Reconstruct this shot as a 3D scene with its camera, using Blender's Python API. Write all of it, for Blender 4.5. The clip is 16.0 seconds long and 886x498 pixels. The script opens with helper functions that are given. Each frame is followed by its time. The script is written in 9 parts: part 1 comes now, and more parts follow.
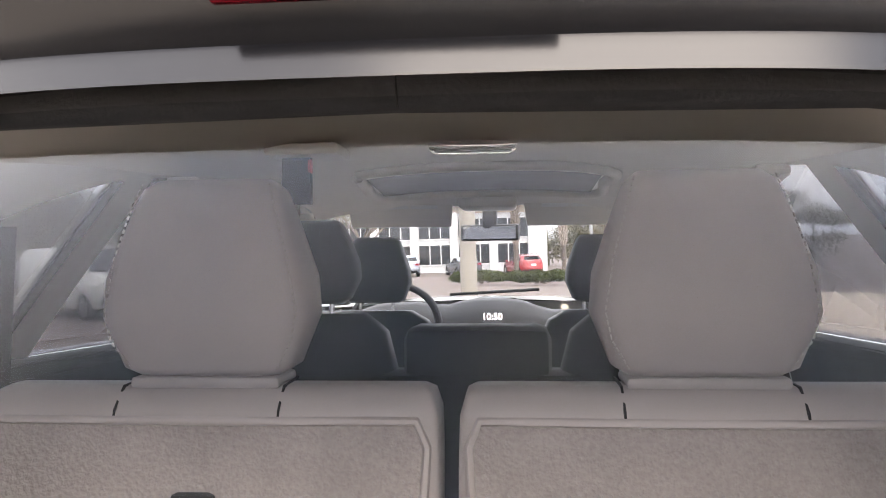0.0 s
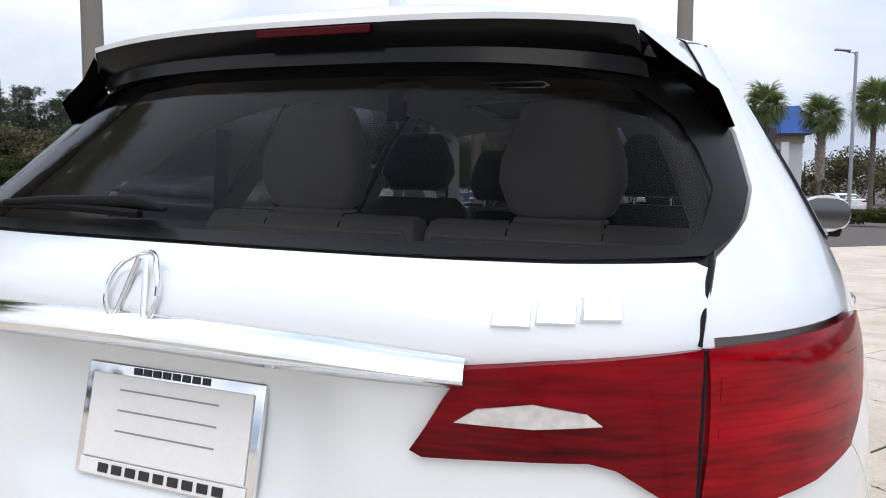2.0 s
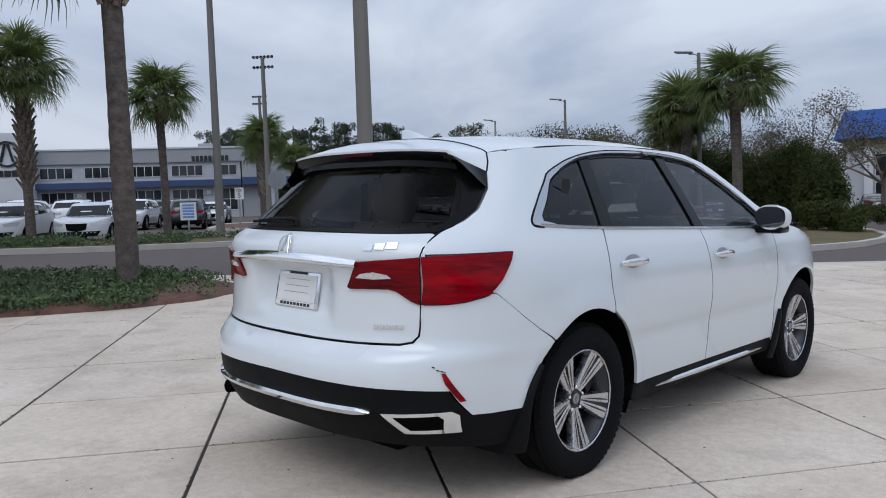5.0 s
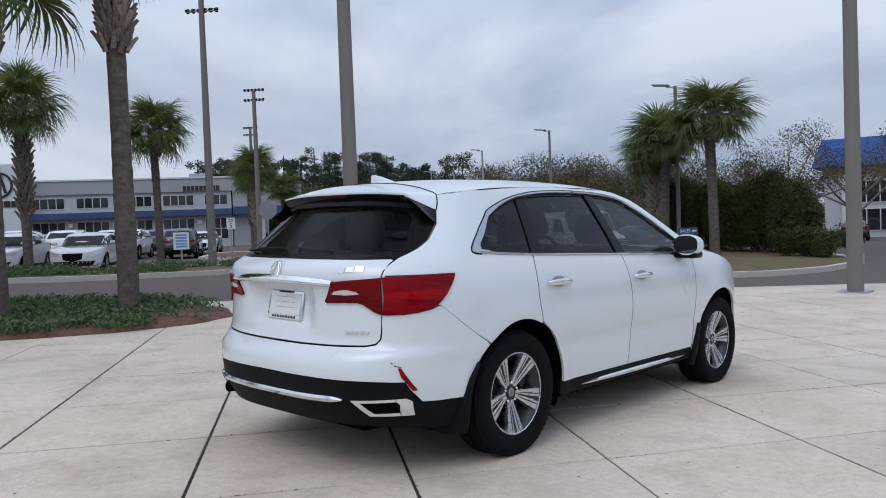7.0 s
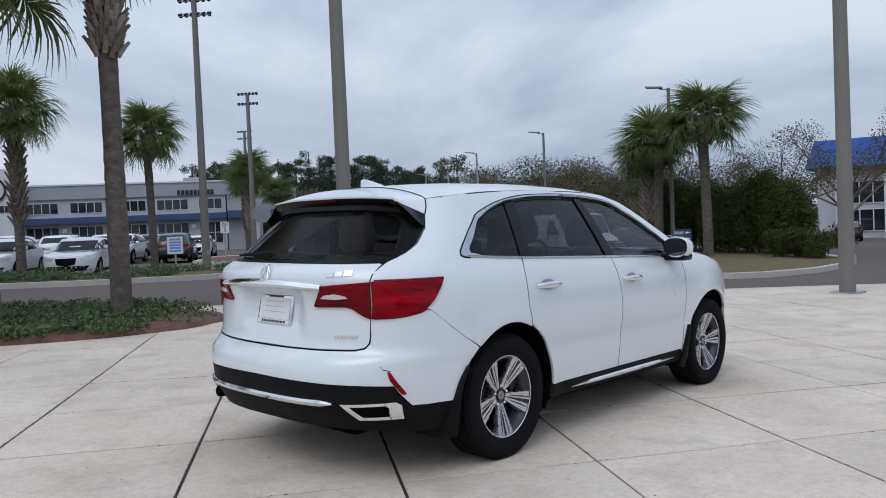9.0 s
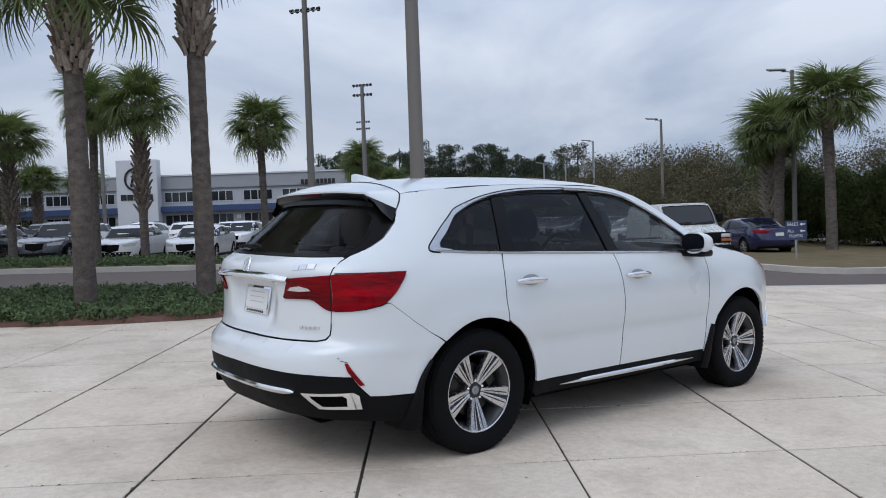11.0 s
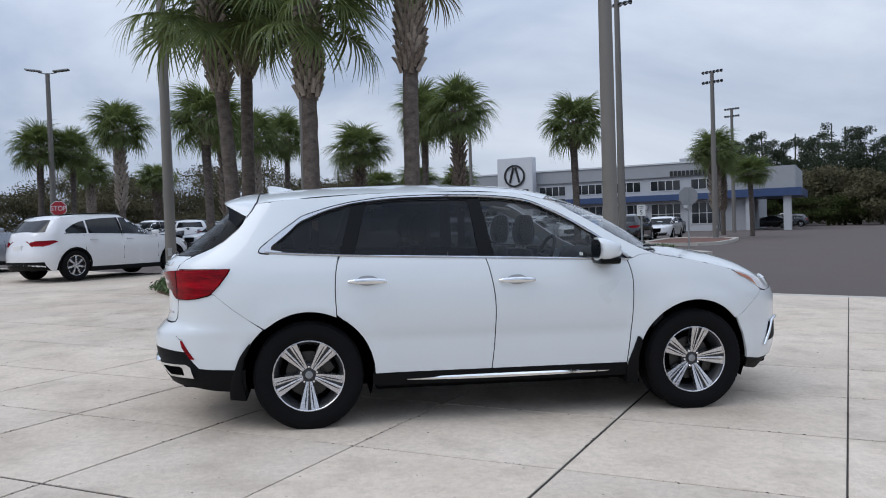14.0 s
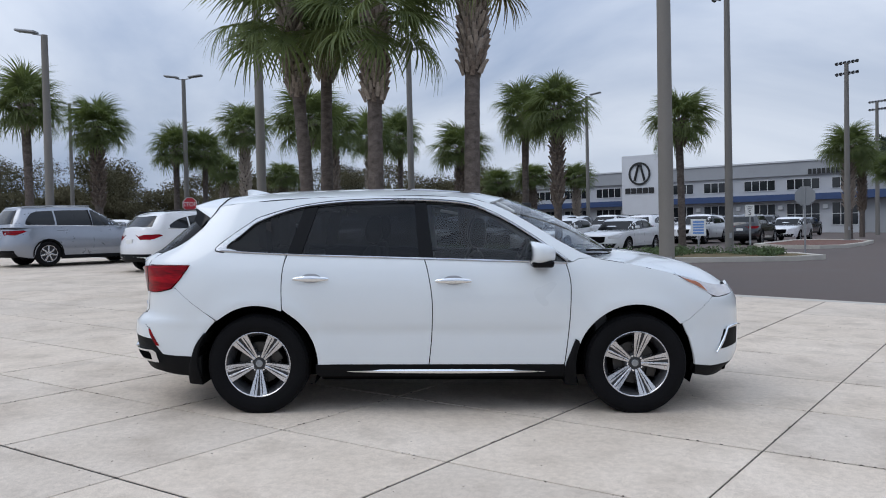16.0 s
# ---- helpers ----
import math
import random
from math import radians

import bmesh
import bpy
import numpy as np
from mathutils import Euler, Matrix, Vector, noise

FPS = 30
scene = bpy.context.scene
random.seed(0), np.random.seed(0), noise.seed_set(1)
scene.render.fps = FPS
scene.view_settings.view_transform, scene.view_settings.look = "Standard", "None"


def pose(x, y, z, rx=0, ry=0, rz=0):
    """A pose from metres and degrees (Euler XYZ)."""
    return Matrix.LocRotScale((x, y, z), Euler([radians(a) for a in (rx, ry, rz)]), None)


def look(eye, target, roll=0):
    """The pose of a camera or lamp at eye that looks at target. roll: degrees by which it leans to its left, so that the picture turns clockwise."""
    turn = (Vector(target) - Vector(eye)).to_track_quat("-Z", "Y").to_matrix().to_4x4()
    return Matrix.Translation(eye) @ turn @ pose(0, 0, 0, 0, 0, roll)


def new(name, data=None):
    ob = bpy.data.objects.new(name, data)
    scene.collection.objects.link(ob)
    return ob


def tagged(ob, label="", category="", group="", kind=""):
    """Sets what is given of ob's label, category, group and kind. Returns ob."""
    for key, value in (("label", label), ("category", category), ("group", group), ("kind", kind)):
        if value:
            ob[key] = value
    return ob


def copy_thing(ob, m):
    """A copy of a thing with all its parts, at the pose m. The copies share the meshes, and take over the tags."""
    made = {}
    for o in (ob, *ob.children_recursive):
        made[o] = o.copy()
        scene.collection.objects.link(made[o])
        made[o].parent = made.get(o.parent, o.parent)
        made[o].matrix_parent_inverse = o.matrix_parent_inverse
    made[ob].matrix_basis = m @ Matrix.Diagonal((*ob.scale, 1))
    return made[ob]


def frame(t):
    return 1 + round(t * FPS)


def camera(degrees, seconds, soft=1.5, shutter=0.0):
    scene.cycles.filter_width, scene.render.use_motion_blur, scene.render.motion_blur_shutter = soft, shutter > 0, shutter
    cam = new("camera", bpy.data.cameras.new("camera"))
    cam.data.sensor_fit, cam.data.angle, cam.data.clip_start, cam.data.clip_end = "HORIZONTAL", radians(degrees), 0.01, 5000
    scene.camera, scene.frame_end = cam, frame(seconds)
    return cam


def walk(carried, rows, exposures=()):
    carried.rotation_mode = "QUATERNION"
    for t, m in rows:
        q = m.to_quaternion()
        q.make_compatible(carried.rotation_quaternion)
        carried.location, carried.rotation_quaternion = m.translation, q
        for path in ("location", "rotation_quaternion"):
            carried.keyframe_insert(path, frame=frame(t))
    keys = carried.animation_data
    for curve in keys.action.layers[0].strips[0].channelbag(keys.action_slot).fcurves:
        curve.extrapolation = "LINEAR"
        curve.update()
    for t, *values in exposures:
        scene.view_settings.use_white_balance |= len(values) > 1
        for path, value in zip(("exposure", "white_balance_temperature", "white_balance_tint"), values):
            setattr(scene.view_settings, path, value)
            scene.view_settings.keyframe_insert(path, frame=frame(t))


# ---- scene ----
cam = camera(59.4, 16.0, soft=1.0)
METRES, EYE, TILT, LEAN, TURN = 10.5, 1.418, 0.0, 0.0, 5.0
ROWS = [
    (0.0, 0.002, 0.013, -0.0005, -0.05, -0.2, 1.83),
    (0.5, -0.0015, 0.0121, -0.001, -0.95, 0.18, 2.32),
    (1.0, 0.0085, -0.0068, -0.004, 2.4, -0.5, 1.63),
    (1.5, 0.0345, -0.0355, -0.0085, 9.7, -2.7, 0.52),
    (2.0, 0.0620, -0.0617, -0.0090, 17.6, -5.2, -0.15),
    (2.5, 0.0953, -0.0862, -0.0082, 24.95, -6.15, -0.2),
    (3.0, 0.1333, -0.1136, -0.0092, 30.68, -6.1, 0.15),
    (3.5, 0.1698, -0.1342, -0.0100, 34.85, -5.65, 0.9),
    (6.0, 0.3080, -0.2420, -0.0028, 38.98, -2.78, 1.61),
    (6.5, 0.3253, -0.2551, -0.0039, 38.54, -2.04, 1.85),
    (7.0, 0.329, -0.2587, -0.0032, 37.93, -1.69, 2.11),
    (7.5, 0.33, -0.2591, -0.0035, 37.46, -1.47, 2.31),
    (8.0, 0.3304, -0.259, -0.0036, 37.24, -1.47, 2.42),
    (10.5, 0.3617, -0.2376, -0.0011, 42.5, -1.95, 2.27),
    (11.0, 0.3971, -0.2032, -0.0024, 46.7, -2.01, 2.03),
    (11.5, 0.4386, -0.163, -0.0026, 51.59, -1.96, 1.98),
    (12.0, 0.4756, -0.1174, -0.0033, 56.65, -1.91, 2.18),
    (12.5, 0.5147, -0.0712, -0.0034, 61.65, -1.69, 2.37),
    (13.0, 0.5472, -0.022, -0.005, 66.63, -1.58, 2.38),
    (13.5, 0.5771, 0.0262, -0.0048, 71.42, -1.53, 2.19),
    (14.0, 0.6005, 0.0746, -0.0058, 75.81, -1.56, 1.89),
    (14.5, 0.6207, 0.1185, -0.0057, 79.58, -1.6, 1.57),
    (15.0, 0.6348, 0.1592, -0.0058, 82.43, -1.62, 1.33),
    (15.5, 0.6445, 0.1885, -0.0058, 84.4, -1.56, 1.19),
    (16.0, 0.6488, 0.2019, -0.0055, 85.64, -1.51, 1.22),
]
walk(cam, [(t, pose(0.1, -2.64, EYE, TILT, LEAN, TURN) @ pose(METRES * x, METRES * y, METRES * z, 90 + pitch, roll, yaw)) for t, x, y, z, yaw, pitch, roll in ROWS],
     [(0.0, 3.65, 7500, 16), (0.6, 3.65, 7500, 16), (1.0, 3.35, 7400, 15), (1.5, 0.6, 7000, 12), (2.0, 0.6, 6700, 11), (2.5, 0.4, 6500, 11), (3.0, 0.05, 6300, 10), (3.5, -0.1, 6200, 10), (6.0, -0.03, 6150, 10), (8.0, -0.03, 6150, 10), (10.5, 0.0, 6200, 10), (16.0, 0.06, 6200, 10)])

# ---- light ----
world = bpy.data.worlds.new("overcast_sky")
scene.world = world
world.use_nodes = True
wt = world.node_tree
wt.nodes.clear()


def wnode(kind, **kw):
    n = wt.nodes.new(kind)
    for k, v in kw.items():
        n.inputs[k].default_value = v
    return n


SUN_EL, SUN_ROT = radians(48), radians(200)
sky = wt.nodes.new("ShaderNodeTexSky")
sky.sky_type, sky.sun_disc = "NISHITA", False
sky.sun_elevation, sky.sun_rotation = SUN_EL, SUN_ROT
sky.air_density, sky.dust_density = 1.0, 2.0
wco = wt.nodes.new("ShaderNodeTexCoord")
wmap = wt.nodes.new("ShaderNodeMapping")
wmap.inputs["Scale"].default_value = (1.0, 1.0, 2.2)
wt.links.new(wco.outputs["Generated"], wmap.inputs["Vector"])
cloud = wnode("ShaderNodeTexNoise", Scale=1.9, Detail=7.0, Roughness=0.52, Distortion=0.5)
wt.links.new(wmap.outputs["Vector"], cloud.inputs["Vector"])
cramp = wt.nodes.new("ShaderNodeValToRGB")
cramp.color_ramp.elements[0].position, cramp.color_ramp.elements[0].color = 0.30, (0.28, 0.375, 0.56, 1)
cramp.color_ramp.elements[1].position, cramp.color_ramp.elements[1].color = 0.66, (0.86, 0.91, 1.0, 1)
wt.links.new(cloud.outputs["Fac"], cramp.inputs["Fac"])
bg_sky = wnode("ShaderNodeBackground", Strength=0.07)
wt.links.new(sky.outputs["Color"], bg_sky.inputs["Color"])
bg_cloud = wnode("ShaderNodeBackground", Strength=0.86)
# an overcast sky is brighter overhead than at the horizon
wsep = wt.nodes.new("ShaderNodeSeparateXYZ")
wt.links.new(wco.outputs["Generated"], wsep.inputs[0])
wlift = wt.nodes.new("ShaderNodeMapRange")
for k_, v_ in (("From Min", 0.15), ("From Max", 0.95), ("To Min", 0.86), ("To Max", 1.75)):
    wlift.inputs[k_].default_value = v_
wt.links.new(wsep.outputs["Z"], wlift.inputs["Value"])
wt.links.new(wlift.outputs["Result"], bg_cloud.inputs["Strength"])
wt.links.new(cramp.outputs["Color"], bg_cloud.inputs["Color"])
wmix = wnode("ShaderNodeMixShader", Fac=0.85)
wt.links.new(bg_sky.outputs[0], wmix.inputs[1])
wt.links.new(bg_cloud.outputs[0], wmix.inputs[2])
wout = wt.nodes.new("ShaderNodeOutputWorld")
wt.links.new(wmix.outputs[0], wout.inputs["Surface"])

sun = new("sun", bpy.data.lights.new("sun", "SUN"))
sun.data.energy, sun.data.angle, sun.data.color = 0.75, radians(40), (1.0, 0.96, 0.9)
sun.matrix_world = look((6, -20, 24), (0, 0, 0))

# ---- materials ----
def mat(name, col, rough=0.5, metal=0.0, var=0.12, scale=6.0, fine=80.0, bump=0.0, coat=0.0, spec=0.5, rvar=0.1, by_object=0.0, tint2=None, stretch=(1, 1, 1)):
    """A surface with patches and grain: colour and roughness vary at two scales, bump follows the finer one."""
    m = bpy.data.materials.new(name)
    m.use_nodes = True
    nt = m.node_tree
    b = nt.nodes["Principled BSDF"]
    b.inputs["Metallic"].default_value = metal
    b.inputs["Coat Weight"].default_value = coat
    b.inputs["Coat Roughness"].default_value = 0.04
    b.inputs["Specular IOR Level"].default_value = spec
    co = nt.nodes.new("ShaderNodeTexCoord")
    mp = nt.nodes.new("ShaderNodeMapping")
    mp.inputs["Scale"].default_value = stretch
    nt.links.new(co.outputs["Object"], mp.inputs["Vector"])

    def noise_at(s, d):
        n = nt.nodes.new("ShaderNodeTexNoise")
        n.inputs["Scale"].default_value, n.inputs["Detail"].default_value = s, d
        nt.links.new(mp.outputs["Vector"], n.inputs["Vector"])
        return n.outputs["Fac"]

    big, small = noise_at(scale, 3.0), noise_at(fine, 2.0)
    mixv = nt.nodes.new("ShaderNodeMath")
    mixv.operation = "MULTIPLY_ADD"
    mixv.inputs[1].default_value = 0.6
    nt.links.new(big, mixv.inputs[0])
    sm = nt.nodes.new("ShaderNodeMath")
    sm.operation = "MULTIPLY"
    sm.inputs[1].default_value = 0.4
    nt.links.new(small, sm.inputs[0])
    nt.links.new(sm.outputs[0], mixv.inputs[2])
    value = mixv.outputs[0]
    if by_object:
        info = nt.nodes.new("ShaderNodeObjectInfo")
        add = nt.nodes.new("ShaderNodeMath")
        add.operation = "MULTIPLY_ADD"
        add.inputs[1].default_value = by_object
        nt.links.new(info.outputs["Random"], add.inputs[0])
        sub = nt.nodes.new("ShaderNodeMath")
        sub.operation = "SUBTRACT"
        sub.inputs[1].default_value = by_object / 2
        nt.links.new(value, sub.inputs[0])
        nt.links.new(sub.outputs[0], add.inputs[2])
        value = add.outputs[0]
    ramp = nt.nodes.new("ShaderNodeValToRGB")
    e = ramp.color_ramp.elements
    e[0].position, e[1].position = 0.28, 0.72
    lo, hi = [max(0.0, c * (1 - var)) for c in col], [min(1.0, c * (1 + var)) for c in col]
    if tint2:
        lo = tint2
    e[0].color, e[1].color = (*lo, 1), (*hi, 1)
    nt.links.new(value, ramp.inputs["Fac"])
    nt.links.new(ramp.outputs["Color"], b.inputs["Base Color"])
    rr = nt.nodes.new("ShaderNodeMapRange")
    rr.inputs["From Min"].default_value, rr.inputs["From Max"].default_value = 0.3, 0.7
    rr.inputs["To Min"].default_value, rr.inputs["To Max"].default_value = max(0.02, rough * (1 - rvar)), min(1.0, rough * (1 + rvar))
    nt.links.new(big, rr.inputs["Value"])
    nt.links.new(rr.outputs["Result"], b.inputs["Roughness"])
    if bump:
        bp = nt.nodes.new("ShaderNodeBump")
        bp.inputs["Strength"].default_value, bp.inputs["Distance"].default_value = min(1.0, bump), 0.01
        nt.links.new(small, bp.inputs["Height"])
        nt.links.new(bp.outputs["Normal"], b.inputs["Normal"])
    return m


def glass(name, tint, gloss=0.02, f0=0.04, edge=1.0):
    """A pane: clear or tinted, with a mirror-like sheen that grows towards grazing views."""
    m = bpy.data.materials.new(name)
    m.use_nodes = True
    nt = m.node_tree
    nt.nodes.clear()
    out = nt.nodes.new("ShaderNodeOutputMaterial")
    tr = nt.nodes.new("ShaderNodeBsdfTransparent")
    tr.inputs["Color"].default_value = (*tint, 1)
    gl = nt.nodes.new("ShaderNodeBsdfGlossy")
    gl.inputs["Roughness"].default_value = gloss
    gl.inputs["Color"].default_value = (0.95, 0.97, 1.0, 1)
    lw = nt.nodes.new("ShaderNodeLayerWeight")
    lw.inputs["Blend"].default_value = 0.5
    pw = nt.nodes.new("ShaderNodeMath")
    pw.operation = "POWER"
    pw.inputs[1].default_value = 5.0
    nt.links.new(lw.outputs["Facing"], pw.inputs[0])
    ma = nt.nodes.new("ShaderNodeMath")
    ma.operation = "MULTIPLY_ADD"
    ma.inputs[1].default_value, ma.inputs[2].default_value = (1 - f0) * edge, f0
    nt.links.new(pw.outputs[0], ma.inputs[0])
    mix = nt.nodes.new("ShaderNodeMixShader")
    nt.links.new(ma.outputs[0], mix.inputs["Fac"])
    nt.links.new(tr.outputs[0], mix.inputs[1])
    nt.links.new(gl.outputs[0], mix.inputs[2])
    nt.links.new(mix.outputs[0], out.inputs["Surface"])
    return m


def concrete():
    """Pale weathered paving: clouded tone, sand grains, small pits and dark stains, each slab a little different."""
    m = bpy.data.materials.new("broom_finished_concrete")
    m.use_nodes = True
    nt = m.node_tree
    b = nt.nodes["Principled BSDF"]
    b.inputs["Roughness"].default_value, b.inputs["Specular IOR Level"].default_value = 0.88, 0.2
    geo = nt.nodes.new("ShaderNodeNewGeometry")

    def tex(kind, scale, detail=3.0):
        n = nt.nodes.new(kind)
        n.inputs["Scale"].default_value = scale
        if kind == "ShaderNodeTexNoise":
            n.inputs["Detail"].default_value = detail
        nt.links.new(geo.outputs["Position"], n.inputs["Vector"])
        return n

    def ramp(src, p0, c0, p1, c1):
        r = nt.nodes.new("ShaderNodeValToRGB")
        e = r.color_ramp.elements
        e[0].position, e[0].color, e[1].position, e[1].color = p0, (*c0, 1), p1, (*c1, 1)
        nt.links.new(src, r.inputs["Fac"])
        return r.outputs["Color"]

    def times(a, b_, fac=1.0):
        x = nt.nodes.new("ShaderNodeMix")
        x.data_type, x.blend_type = "RGBA", "MULTIPLY"
        x.inputs[0].default_value = fac
        nt.links.new(a, x.inputs[6])
        nt.links.new(b_, x.inputs[7])
        return x.outputs[2]

    base = ramp(tex("ShaderNodeTexNoise", 0.9, 5.0).outputs["Fac"], 0.30, (0.590, 0.508, 0.418), 0.70, (0.700, 0.615, 0.520))
    info = nt.nodes.new("ShaderNodeObjectInfo")
    base = times(base, ramp(info.outputs["Random"], 0.0, (0.92, 0.92, 0.92), 1.0, (1.0, 0.99, 0.975)))
    grain = tex("ShaderNodeTexNoise", 150.0, 2.0)
    base = times(base, ramp(grain.outputs["Fac"], 0.32, (0.83, 0.82, 0.81), 0.62, (1.07, 1.07, 1.07)))
    base = times(base, ramp(tex("ShaderNodeTexNoise", 22.0, 4.0).outputs["Fac"], 0.34, (0.91, 0.905, 0.90), 0.62, (1.03, 1.03, 1.03)))
    base = times(base, ramp(tex("ShaderNodeTexNoise", 2.3, 6.0).outputs["Fac"], 0.30, (0.84, 0.83, 0.82), 0.50, (1.02, 1.02, 1.02)))
    pits = tex("ShaderNodeTexVoronoi", 4.5)
    base = times(base, ramp(pits.outputs["Distance"], 0.014, (0.42, 0.40, 0.38), 0.045, (1.0, 1.0, 1.0)))
    nt.links.new(base, b.inputs["Base Color"])
    bp = nt.nodes.new("ShaderNodeBump")
    bp.inputs["Strength"].default_value, bp.inputs["Distance"].default_value = 0.3, 0.004
    nt.links.new(grain.outputs["Fac"], bp.inputs["Height"])
    nt.links.new(bp.outputs["Normal"], b.inputs["Normal"])
    return m


M_PAINT = mat("white_pearl_paint", (0.672, 0.705, 0.722), 0.32, var=0.02, scale=2.0, fine=400, coat=1.0, rvar=0.15)
M_TYRE = mat("tyre_rubber", (0.008, 0.008, 0.0088), 0.8, spec=0.08, var=0.25, scale=12, fine=120, bump=0.25)
M_RUBBER = mat("black_rubber", (0.007, 0.007, 0.0075), 0.6, spec=0.12, var=0.2, scale=10)
M_CLAD = mat("black_grained_plastic", (0.005, 0.0052, 0.0058), 0.6, spec=0.12, var=0.2, scale=9, fine=300, bump=0.15)
M_GLOSSBLACK = mat("gloss_black_trim", (0.003, 0.003, 0.0035), 0.2, var=0.15, spec=0.14)
M_CHROME = mat("chrome", (0.78, 0.79, 0.80), 0.09, 1.0, var=0.04, scale=5, rvar=0.4)
M_ALLOY = mat("machined_alloy", (0.60, 0.60, 0.615), 0.26, 1.0, var=0.06, scale=20, fine=250, rvar=0.3)
M_SATIN = mat("satin_bright_moulding", (0.50, 0.51, 0.53), 0.24, 1.0, var=0.05, scale=5, rvar=0.3)
# grey that paints in the shade of the door-handle bowls
M_CUP = mat("shaded_handle_bowl", (0.34, 0.345, 0.35), 0.35, 0.3, var=0.06)
M_DARKALLOY = mat("dark_grey_wheel_paint", (0.05, 0.051, 0.055), 0.4, 0.4, var=0.12, scale=20)
M_DISC = mat("brake_steel", (0.06, 0.058, 0.056), 0.5, 1.0, var=0.25, scale=25)
M_DARK = mat("dark_underside", (0.004, 0.004, 0.004), 0.9, var=0.2, spec=0.0)
M_FRIT = mat("black_glass_print", (0.003, 0.003, 0.003), 0.3, var=0.1, spec=0.1)
M_REDLENS = mat("red_lamp_lens", (0.34, 0.001, 0.008), 0.08, var=0.12, scale=3.2, fine=20, coat=0.06, spec=0.12, tint2=(0.02, 0.0003, 0.0012), stretch=(0.6, 0.6, 6))
M_REDLENS2 = mat("dark_red_lamp_lens", (0.23, 0.0008, 0.006), 0.08, var=0.12, scale=3.2, fine=20, coat=0.06, spec=0.12, tint2=(0.012, 0.0002, 0.001), stretch=(0.6, 0.6, 6))
M_REDDARK = mat("unlit_red_lens", (0.05, 0.002, 0.004), 0.2, var=0.15, spec=0.1)
M_CLEARLENS = mat("clear_lamp_lens", (0.62, 0.60, 0.60), 0.12, 0.3, var=0.2, scale=40, coat=1.0)
M_AMBER = mat("amber_lens", (0.35, 0.09, 0.02), 0.12, var=0.2, scale=30, coat=1.0)
M_PRIVACY = glass("privacy_glass", (0.15, 0.153, 0.16), f0=0.022)
M_DOORGLASS = glass("tinted_door_glass", (0.36, 0.372, 0.376), f0=0.034)
M_REARGLASS = glass("tinted_rear_glass", (0.45, 0.446, 0.435), f0=0.0025, edge=0.5)
M_FRONTGLASS = glass("light_tinted_glass", (0.88, 0.90, 0.89), f0=0.03)
M_CONCRETE = concrete()
M_JOINT = mat("dark_joint_filler", (0.035, 0.031, 0.027), 0.9, var=0.4, scale=3, fine=60)
M_MIRROR = mat("tinted_mirror_glass", (0.16, 0.165, 0.175), 0.04, 1.0, var=0.05)
M_SUNROOF = mat("dark_sunroof_glass", (0.01, 0.011, 0.013), 0.05, var=0.1, spec=0.5, coat=0.5)
M_SOILDARK = mat("damp_dark_dirt", (0.045, 0.036, 0.027), 0.95, var=0.35, scale=30, spec=0.1)
M_ASPHALT = mat("asphalt", (0.098, 0.076, 0.066), 0.9, var=0.18, scale=0.5, fine=60, bump=0.35)
M_KERB = mat("kerb_concrete", (0.47, 0.44, 0.39), 0.9, var=0.15, scale=2.5, fine=60, bump=0.2)
M_SOIL = mat("bare_soil_and_grass", (0.145, 0.108, 0.066), 0.95, var=0.35, scale=1.6, fine=40, bump=0.5, tint2=(0.082, 0.076, 0.036), spec=0.1)
M_MULCH = mat("red_brown_mulch", (0.135, 0.066, 0.048), 0.95, var=0.5, scale=8, fine=60, bump=0.6)
M_POLE = mat("weathered_concrete_pole", (0.175, 0.165, 0.15), 0.9, var=0.14, scale=2.2, fine=90, bump=0.25, stretch=(1, 1, 0.35))
M_GALV = mat("galvanised_steel", (0.33, 0.34, 0.35), 0.5, 0.7, var=0.12, scale=6)
M_TRUNK = mat("grey_palm_trunk", (0.125, 0.105, 0.092), 0.95, var=0.45, scale=7, fine=45, bump=0.9, stretch=(1, 1, 1.6), tint2=(0.045, 0.037, 0.033), spec=0.15)
M_BOOT = mat("split_leaf_boot", (0.27, 0.232, 0.195), 0.9, var=0.3, scale=9, fine=70, bump=0.4, tint2=(0.105, 0.080, 0.064), by_object=0.35, spec=0.2)
M_FROND = mat("palm_frond_green", (0.132, 0.162, 0.062), 0.6, var=0.3, scale=3, fine=30, tint2=(0.055, 0.075, 0.028), spec=0.3)
tree = M_FROND.node_tree
leaf_out, leaf_bsdf = tree.nodes["Material Output"], tree.nodes["Principled BSDF"]
glow, blend = tree.nodes.new("ShaderNodeBsdfTranslucent"), tree.nodes.new("ShaderNodeMixShader")   # thin leaves let some light through
glow.inputs["Color"].default_value = (0.20, 0.25, 0.07, 1)
blend.inputs["Fac"].default_value = 0.33
tree.links.new(leaf_bsdf.outputs[0], blend.inputs[1])
tree.links.new(glow.outputs[0], blend.inputs[2])
tree.links.new(blend.outputs[0], leaf_out.inputs["Surface"])
M_FRONDOLD = mat("yellowing_frond", (0.22, 0.19, 0.075), 0.6, var=0.3, scale=4, fine=30)
M_HEDGE = mat("juniper_ground_cover", (0.085, 0.125, 0.045), 0.75, var=0.4, scale=3, fine=25, tint2=(0.025, 0.045, 0.016))
M_LEAF = mat("broad_dark_leaves", (0.058, 0.070, 0.024), 0.8, spec=0.08, var=0.5, scale=0.9, fine=14, tint2=(0.018, 0.028, 0.009))
M_LEAFDRY = mat("sparse_olive_leaves", (0.108, 0.096, 0.059), 0.85, var=0.45, scale=0.3, fine=9, tint2=(0.052, 0.050, 0.027), spec=0.05)
